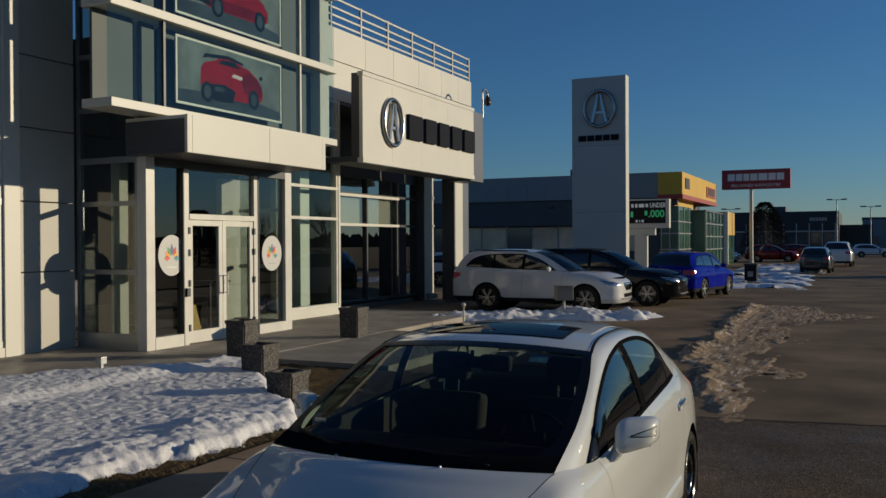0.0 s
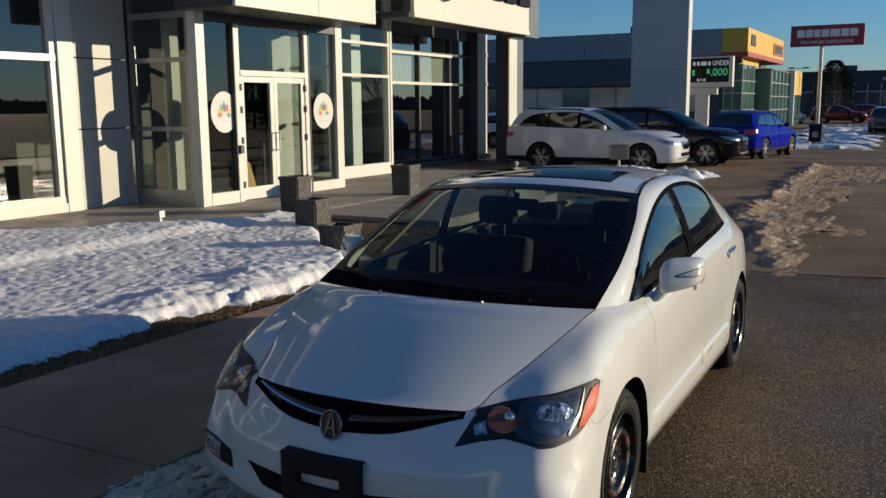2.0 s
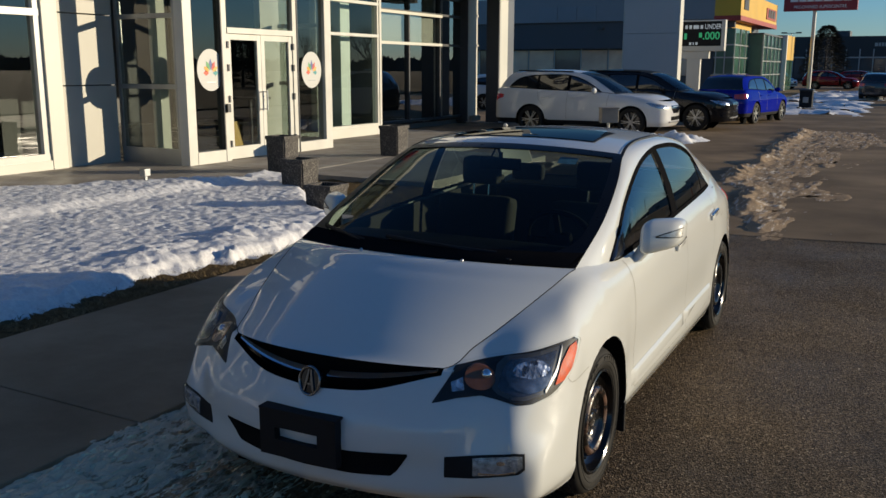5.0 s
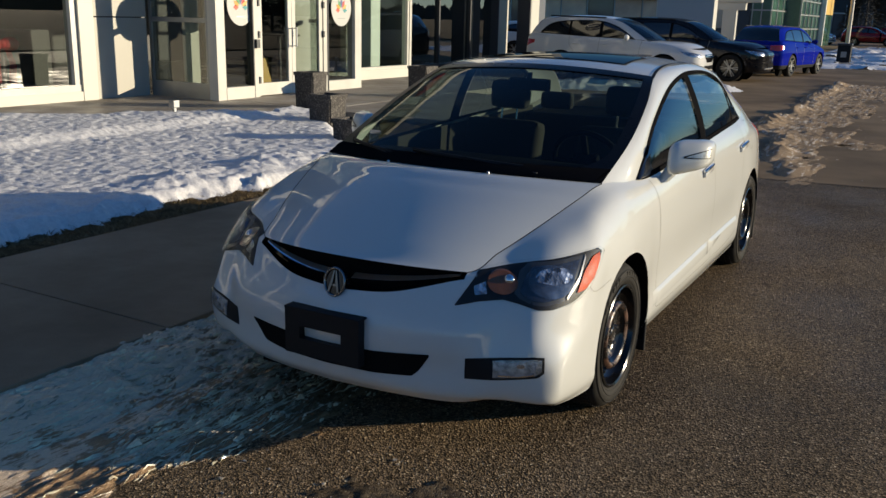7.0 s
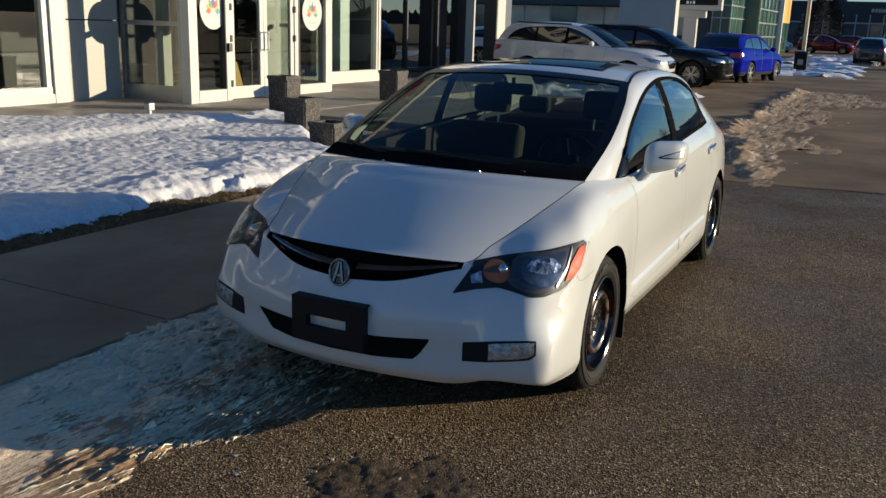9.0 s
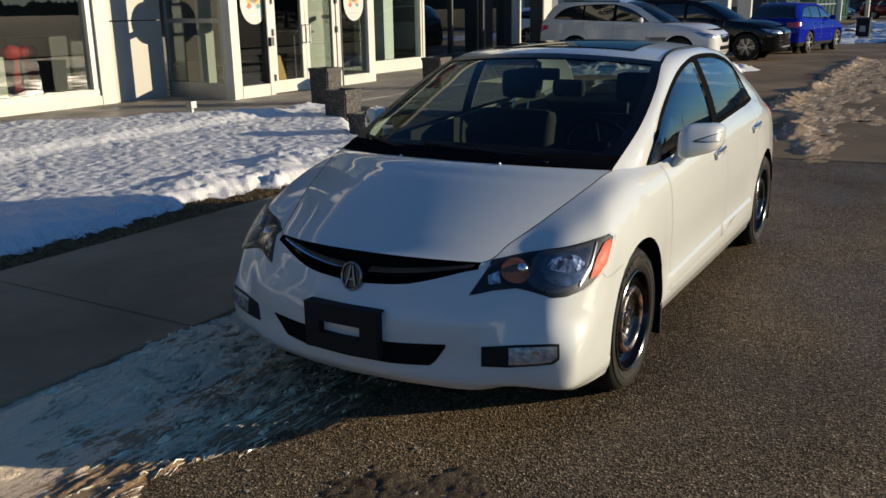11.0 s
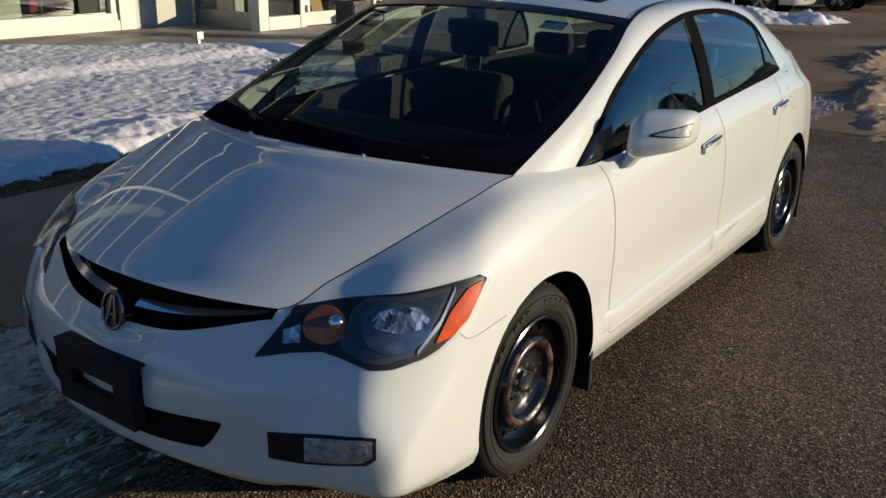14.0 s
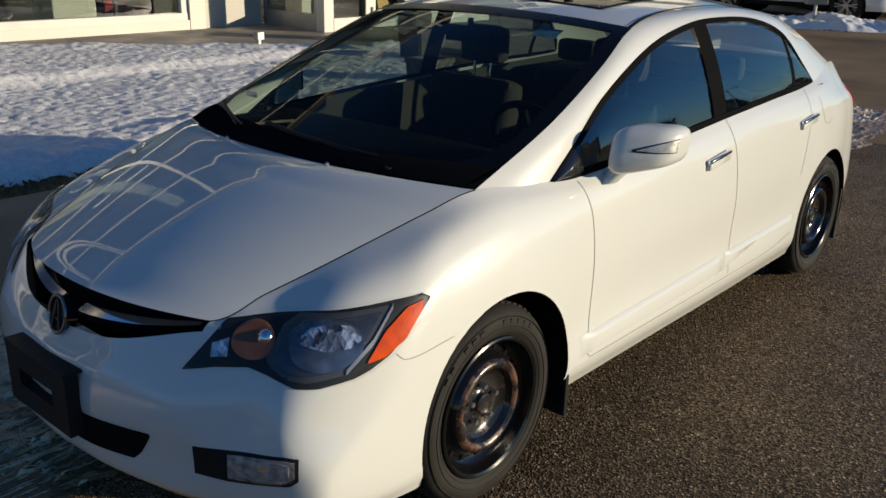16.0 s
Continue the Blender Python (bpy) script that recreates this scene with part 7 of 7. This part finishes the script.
    c.patch("grille_bar", [(-0.40, 0.755), (0, 0.72), (0.40, 0.755)], [(-0.40, 0.725), (0, 0.67), (0.40, 0.725)], (1, 0, 0), (0, 1, 0), 0.02, CHROME, c.root, n=16, m=2)
    c.patch("skid_trim", [(-0.55, 0.40), (0.55, 0.40)], [(-0.55, 0.36), (0.55, 0.36)], (1, 0, 0), (0, 1, 0), 0.012, SILVER, c.root, n=16, m=2)
    return c.root


SUV_WHITE = paint("white_suv_paint", (0.64, 0.64, 0.63))
SUV_BLACK = paint("black_suv_paint", (0.008, 0.008, 0.010), 0.4, coat=0.6, spec=0.0)
SUV_BLUE = paint("blue_suv_paint", (0.004, 0.012, 0.27), 0.5, coat=0.35, spec=0.0)
SUV_RED = paint("red_car_paint", (0.15, 0.005, 0.008), 0.4, coat=0.5, spec=0.0)
SUV_GREY = paint("dark_grey_car_paint", (0.03, 0.033, 0.038), 0.3)
LOT = 0.0
suv("white sport utility vehicle parked beside the showroom", (-4.95, 21.0, LOT), 90, SUV_WHITE, 8, 4, 1.03)
suv("black sport utility vehicle parked behind a white one", (-3.95, 24.2, LOT), 90, SUV_BLACK, 8, 4, 1.03)
suv("bright blue sport utility vehicle parked at an angle", (-3.35, 30.4, LOT), 170, SUV_BLUE, 8, 4, 0.94, rim=GREY_ALU)
for label, at, turn, pm, sc in (("dark grey car parked on the far road", (-0.55, 57.5, 0), 178, SUV_GREY, 0.92), ("white pickup-sized vehicle parked on the far road", (0.35, 73, 0), 178, SUV_WHITE, 1.1), ("dark red car parked before the far buildings", (-4.2, 84, 0), 90, SUV_RED, 0.95), ("dark red car parked before the far buildings", (-1.7, 88, 0), 80, SUV_RED, 0.95), ("white car parked beside the yellow shop", (-9.2, 82, 0), 60, SUV_WHITE, 0.9), ("silver car parked at the far lot", (4.4, 112, 0), 90, SUV_WHITE, 0.9), ("dark car parked at the far lot", (8.5, 118, 0), 90, SUV_GREY, 0.9), ("white car parked behind the showroom columns", (-12.6, 33, LOT), 100, SUV_WHITE, 0.9)):
    suv(label, at, turn, pm, 3, 2, sc, detail=False)

# ---- brand pylon, display board, far signs ----
pyl = thing("sign_pylon", (-10.76, 43.0, 0.0), "tall silver sign pylon with a chrome badge", "sign")
for za, zb in ((0.0, 3.55), (3.56, 7.1), (7.11, 10.75)):
    part("face_panel", box(bmesh.new(), -1.42, 1.40, -0.32, 0.32, za, zb, 0.01), PYLON, pyl)
part("edge_strip", B(1.402, 1.46, -0.34, 0.34, 0, 10.76), PANEL, pyl)
part("edge_strip", B(-1.46, -1.422, -0.34, 0.34, 0, 10.76), PANEL, pyl)
badge(pyl, Matrix.Translation((0.06, -0.33, 9.05)) @ front_m, 0.95, BADGE)
bars(pyl, Matrix.Translation((0.0, -0.325, 7.5)) @ front_m, (0.42, 0.36, 0.36, 0.35, 0.42), 0.30, 0.07, LETTER, depth=0.05)

led = thing("display_board", (-9.22, 47.0, -0.12), "black electronic display in a white frame on a post", "sign")
part("frame", box(bmesh.new(), -1.75, 1.36, -0.2, 0.25, 2.85, 4.5, 0.03), PANEL, led)
part("screen", B(-1.62, 1.16, -0.215, -0.19, 3.12, 4.42), BLACK, led)
part("post", box(bmesh.new(), -0.62, 0.10, -0.12, 0.2, 0.12, 2.85, 0.02), PANEL, led)
part("bracket", box(bmesh.new(), -0.95, 0.55, -0.13, 0.21, 2.45, 2.85, 0.02), PANEL, led)


def glow(name, col, power):
    m, t, b = nodes_of(name)
    b.inputs["Base Color"].default_value = (*col, 1)
    b.inputs["Emission Color"].default_value, b.inputs["Emission Strength"].default_value = (*col, 1), power
    return m


WHITE_LED, GREEN_LED = glow("white_leds", (0.7, 0.75, 0.75), 0.12), glow("green_leds", (0.05, 0.5, 0.2), 0.25)
lettering("UNDER", 0.37, 0.006, WHITE_LED, led, Matrix.Translation((0.72, -0.222, 4.13)) @ front_m, "led_letters", squeeze=0.72, bold=0.006)
lettering(".000", 0.56, 0.006, GREEN_LED, led, Matrix.Translation((0.64, -0.222, 3.64)) @ front_m, "led_letters", squeeze=0.95, bold=0.008)
for x, z, ws, h, mat in ((-0.30, 4.13, (0.14, 0.14, 0.30, 0.14), 0.20, WHITE_LED), (0.06, 3.70, (0.16,), 0.26, GREEN_LED), (-0.74, 3.64, (0.14,), 0.32, GREEN_LED), (-0.3, 3.25, (0.12, 0.06, 0.12), 0.14, WHITE_LED)):
    bars(led, Matrix.Translation((x, -0.216, z)) @ front_m, ws, h, 0.08, mat, "led_bar", 0.01)

aut = thing("pole_sign", (-6.6, 80, 0), "red rectangular sign on a tall white pole", "sign")
part("pole", cyl(bmesh.new(), (-0.45, 0, 0), (-0.45, 0, 6.7), 0.17, 0.15, 16), PANEL, aut, smooth=40)
part("cabinet", box(bmesh.new(), -2.95, 2.85, -0.3, 0.3, 6.62, 8.36, 0.03), surface("red_sign", (0.30, 0.012, 0.02), 0.4, 0, 0.06, 1, 30), aut)
SIGN_WHITE = surface("white_lettering", (0.8, 0.78, 0.75), 0.5, 0, 0.04, 3, 40)
bars(aut, Matrix.Translation((-0.05, -0.31, 7.68)) @ front_m, (0.62, 0.55, 0.5, 0.6, 0.75, 0.6, 0.6), 0.62, 0.09, SIGN_WHITE, depth=0.03)
lettering("PRE-OWNED SUPERCENTRE", 0.36, 0.01, SIGN_WHITE, aut, Matrix.Translation((-0.05, -0.32, 6.93)) @ front_m, "small_letters", squeeze=0.92)

# ---- far buildings ----
YELLOW = surface("yellow_cladding", (0.62, 0.36, 0.02), 0.5, 0, 0.06, 0.6, 30)
SHOP_RED = surface("red_band", (0.35, 0.03, 0.02), 0.5, 0, 0.06, 0.6, 30)
# Bright tan puts the warm light in the windows into the posters' colour.
LIT_TAN = surface("lit_window_poster", (0.85, 0.56, 0.38), 0.6, 0, 0.4, 0.5, 4)
FAR_GLASS = surface("far_window", (0.05, 0.07, 0.08), 0.12, 0, 0.3, 0.4, 6, coat=0.6)
shop = thing("shop_building", (0, 0, 0), "grey and yellow flat-roofed shop with a glazed corner", "building")
part("upper_wall", B(-38, -11.2, 60, 78, 5.1, 6.9), GREY_PANEL, shop)
part("lower_wall", B(-38, -11.2, 60.25, 78, 3.2, 5.1), CHARCOAL, shop)
part("ground_floor", B(-38, -11.3, 60.9, 78, 0, 3.2), CHARCOAL, shop)
for i in range(9):
    x = -13.6 - i * 2.1
    w = new("window")
    w.parent = shop
    part("pane", B(x - 1.0, x + 0.95, 60.80, 60.9, 1.3, 3.1), LIT_TAN if i % 3 != 1 else FAR_GLASS, w)
    part("frame", B(x - 1.07, x - 1.0, 60.74, 60.88, 1.2, 3.2), GREY_ALU, w)
for i in range(3):
    part("high_window", B(-24 + i * 1.5, -22.6 + i * 1.5, 59.96, 60.02, 4.95 + 0.3, 6.2), surface("frosted_window_%d" % i, (0.18, 0.21, 0.24), 0.4, 0, 0.05, 1, 20), shop)
part("wall_lamp", box(bmesh.new(), -19.5, -19.1, 60.05, 60.25, 4.5, 4.7, 0.02), DARK_ALU, shop)
part("roof_unit", box(bmesh.new(), -18.6, -17.4, 63, 64.5, 6.9, 7.6, 0.03), CHARCOAL, shop)
part("yellow_corner", B(-11.2, -9.5, 59.9, 76, 5.3, 6.88), YELLOW, shop)
part("red_band", B(-11.21, -9.46, 59.86, 76.02, 4.98, 5.3), SHOP_RED, shop)
SHOP_GREEN = surface("green_shop_glass", (0.055, 0.135, 0.095), 0.14, 0, 0.5, 0.5, 5, coat=0.6, stain=(0.12, 0.20, 0.13))
part("corner_wall", B(-11.0, -10.2, 60.9, 68.5, 3.4, 4.98), YELLOW, shop)
# Charcoal block stands for the shaded recess under the red band.
part("recess_shade", B(-11.19, -9.95, 60.5, 60.9, 4.55, 4.98), CHARCOAL, shop)
part("corner_glazing", B(-11.15, -9.9, 60.4, 66.2, 0.1, 4.5), SHOP_GREEN, shop)
for i in range(3):
    part("mullion", B(-9.91, -9.84, 60.5 + i * 2.1, 60.6 + i * 2.1, 0.0, 4.5), GREY_ALU, shop)
for x in (-11.1, -10.5):
    part("mullion", B(x, x + 0.07, 60.34, 60.42, 0.0, 4.5), GREY_ALU, shop)
for z in (1.35, 2.5, 3.35):
    part("transom", B(-11.2, -9.85, 60.36, 66.2, z, z + 0.09), GREY_ALU, shop)
part("porch_glazing", B(-10.2, -8.95, 66.2, 75.9, 0.1, 4.25), SHOP_GREEN, shop)
part("porch_roof", B(-10.2, -8.85, 66.1, 75.95, 4.25, 4.36), CHARCOAL, shop)
for i in range(6):
    part("porch_post", B(-8.96, -8.86, 66.2 + i * 1.9, 66.3 + i * 1.9, 0.0, 4.25), GREY_ALU, shop)
for z in (1.3, 2.3, 3.3):
    part("porch_rail", B(-8.97, -8.88, 66.3, 75.8, z, z + 0.09), GREY_ALU, shop)
part("yellow_wing", B(-9.9, -8.55, 76.0, 80.5, 2.5, 4.5), YELLOW, shop)
part("wing_edge", B(-8.85, -8.5, 75.7, 75.98, 0.0, 4.5), SIGN_WHITE, shop)
part("wing_base", B(-9.9, -8.6, 76.0, 80.4, 0, 2.5), SHOP_GREEN, shop)
part("sign_shape", B(-9.5, -9.44, 61.0, 62.6, 5.75, 6.5), DARK_ALU, shop)
part("sign_shape", B(-9.5, -9.44, 70.5, 75.2, 5.55, 6.4), SHOP_RED, shop)
bars(shop, Matrix.Translation((-9.435, 72.8, 6.0)) @ side_m, (0.9, 0.9, 0.9), 0.6, 0.3, DARK_ALU, "sign_bar", 0.02)

NIGHT = surface("near_black_cladding", (0.024, 0.026, 0.030), 0.5, 0.1, 0.1, 0.5, 30)
far = thing("far_dealership", (0, 0, 0), "long dark flat-roofed building at the end of the road", "building")
part("wall", B(-20, -1.2, 140, 165, 0, 6.4), NIGHT, far)
part("wall", B(-1.2, 3.4, 146, 165, 0, 4.4), NIGHT, far)
part("roof_unit", B(-11, -9, 146, 150, 6.4, 7.4), CHARCOAL, far)
for i in range(10):
    w = new("window")
    w.parent = far
    part("pane", B(-19.4 + i * 1.8, -17.9 + i * 1.8, 139.9, 140.0, 0.4, 3.2), FAR_GLASS, w)
    part("frame", B(-17.9 + i * 1.8, -17.75 + i * 1.8, 139.85, 140.0, 0.3, 4.6), GREY_ALU, w)
part("band", B(-20, -1.2, 139.86, 140, 3.3, 3.5), GREY_ALU, far)
bars(far, Matrix.Translation((-4.0, 139.9, 5.2)) @ front_m, (0.4, 0.3, 0.3, 0.25, 0.3, 0.3), 0.5, 0.1, GREY_ALU, "sign_bar", 0.05)
for at, size, lab in (((20, 190), (18, 12, 6), "low grey warehouse beyond the far lot"), ((42, 210), (20, 14, 5), "low grey warehouse beyond the far lot"), ((-60, 150), (30, 25, 7), "low grey warehouse behind the shop"), ((75, 25), (14, 40, 4.5), "low pale building across the road"), ((60, -60), (30, 16, 5.5), "low grey warehouse across the road"), ((-20, -70), (36, 14, 6.0), "low grey warehouse down the road")):
    hs = thing("warehouse", (*at, 0), lab, "building")
    part("wall", B(-size[0], size[0], -size[1] / 2, size[1] / 2, 0, size[2]), GREY_PANEL if at[0] < 50 else ROOM_WHITE, hs)
    part("roof_edge", B(-size[0] - 0.1, size[0] + 0.1, -size[1] / 2 - 0.1, size[1] / 2 + 0.1, size[2], size[2] + 0.4), CHARCOAL, hs)
    for i in range(6):
        part("window", B(-size[0] + 1 + i * size[0] / 3, -size[0] + 3 + i * size[0] / 3, -size[1] / 2 - 0.05, -size[1] / 2 + 0.1, 1.0, 2.8), FAR_GLASS, hs)


def lamp_post(x, y, h, label="tall street lamp with twin flat heads"):
    lp = thing("street_lamp", (x, y, 0), label, "lamp", "lot lamps")
    part("pole", cyl(bmesh.new(), (0, 0, 0), (0, 0, h), 0.1, 0.06, 12), GREY_ALU, lp, smooth=40)
    part("arm", B(-1.1, 1.1, -0.04, 0.04, h - 0.05, h + 0.03), GREY_ALU, lp)
    for s in (-1, 1):
        part("head", box(bmesh.new(), s * 0.9 - 0.35, s * 0.9 + 0.35, -0.18, 0.18, h - 0.02, h + 0.13, 0.03), DARK_ALU, lp)


for x, y, h in ((-1.1, 125, 7.4), (2.95, 125, 6.4), (-14.2, 122, 6.3), (12, 160, 9), (25, 60, 8), (30, 95, 8)):
    lamp_post(x, y, h)
bin_ = thing("litter_bin", (-2.9, 41.2, 0.02), "square black litter bin standing in snow", "bin")
part("body", box(bmesh.new(), -0.28, 0.28, -0.28, 0.28, 0, 0.78, 0.02), BLACK, bin_)
part("lid", box(bmesh.new(), -0.31, 0.31, -0.31, 0.31, 0.78, 0.86, 0.03), DARK_ALU, bin_)
part("panel", B(-0.12, 0.12, -0.29, -0.279, 0.25, 0.5), GREY_ALU, bin_)

# ---- trees ----
BARK = surface("bark", (0.07, 0.055, 0.045), 0.9, 0, 0.3, 3, 60, 0.6, 0.02)
NEEDLE = surface("conifer_needles", (0.032, 0.030, 0.020), 0.8, 0, 0.4, 2, 60)


def conifer(x, y, h, seed):
    rnd = random.Random(seed)
    t = thing("conifer", (x, y, 0), "dark green conifer with an uneven crown", "tree", "conifers")
    part("trunk", cyl(bmesh.new(), (0, 0, 0), (0, 0, h * 0.95), 0.18, 0.02, 8), BARK, t, smooth=40)
    vs, fs = [], []
    for i in range(3600):
        k = rnd.random() ** 0.8
        z = h * (0.08 + 0.92 * k)
        r = (1 - k) ** 0.5 * h * 0.46 * (0.30 + 0.70 * rnd.random()) + 0.05
        a = rnd.random() * 6.283
        c = Vector((r * math.cos(a), r * math.sin(a), z - r * 0.25))
        L = 0.25 + 0.35 * rnd.random()
        d = Vector((math.cos(a), math.sin(a), -0.25 + 0.4 * rnd.random())) * L
        s = Vector((-math.sin(a), math.cos(a), 0.5 * (rnd.random() - 0.5))) * L * 0.35
        n = len(vs)
        vs += [c - s, c + d * 0.5 - Vector((0, 0, 0.06)), c + s, c + d]
        fs += [(n, n + 1, n + 3), (n + 1, n + 2, n + 3)]
    me = bpy.data.meshes.new("crown")
    me.from_pydata(vs, [], fs)
    me.materials.append(NEEDLE)
    ob = new("crown", me)
    ob.parent = t
    return t


def bare_tree(x, y, h, seed):
    rnd = random.Random(seed)
    t = thing("bare_tree", (x, y, 0), "leafless winter tree with fine branches", "tree", "bare trees across the road")
    trunk, twigs = bmesh.new(), bmesh.new()

    def grow(p, d, L, r, depth):
        q = p + d * L
        cyl(trunk if depth < 2 else twigs, p, q, r, r * 0.65, 6 if depth < 2 else 3, False)
        if depth == 5:
            return
        for _ in range(3 if depth < 3 else 2):
            e = (d + Vector((rnd.uniform(-0.75, 0.75), rnd.uniform(-0.75, 0.75), rnd.uniform(-0.1, 0.5)))).normalized()
            grow(q if rnd.random() < 0.6 else p + d * L * 0.75, e, L * rnd.uniform(0.62, 0.85), r * 0.6, depth + 1)
    grow(Vector((0, 0, 0)), Vector((0, 0, 1)), h * 0.26, h * 0.022, 0)
    part("trunk", trunk, BARK, t, smooth=60)
    part("branches", twigs, BARK, t)
    return t


conifer(-8.9, 112, 6.8, 1)
conifer(28, 66, 6.5, 3)
conifer(33, 58, 5.0, 4)
for k, (x, y, h) in enumerate(((30, 78, 8), (38, 70, 9), (46, 84, 8), (24, 96, 8), (58, 22, 6), (52, 4, 7), (38, -14, 9), (30, -30, 8))):
    bare_tree(x, y, h, 10 + k)


def far_woods():
    rnd = random.Random(5)
    vs, fs = [], []
    for i in range(2600):
        a = 2 * math.pi * i / 2600
        R = 420 + 40 * rnd.random()
        h = 5.5 + 3.5 * noise.noise(Vector((a * 30, 0, 0))) + 2 * rnd.random()
        w = 1.6 + rnd.random()
        c = Vector((R * math.cos(a), R * math.sin(a), 0))
        s = Vector((-math.sin(a), math.cos(a), 0)) * w
        n = len(vs)
        vs += [c - s, c + s, c + s * 0.7 + Vector((0, 0, h * 0.7)), c + Vector((0, 0, h)), c - s * 0.7 + Vector((0, 0, h * 0.75))]
        fs.append((n, n + 1, n + 2, n + 3, n + 4))
    me = bpy.data.meshes.new("far_woods")
    me.from_pydata(vs, [], fs)
    me.materials.append(BARK)
    tagged(new("far_woods", me), "brown leafless woods along the horizon", "woods", kind="stuff")


far_woods()
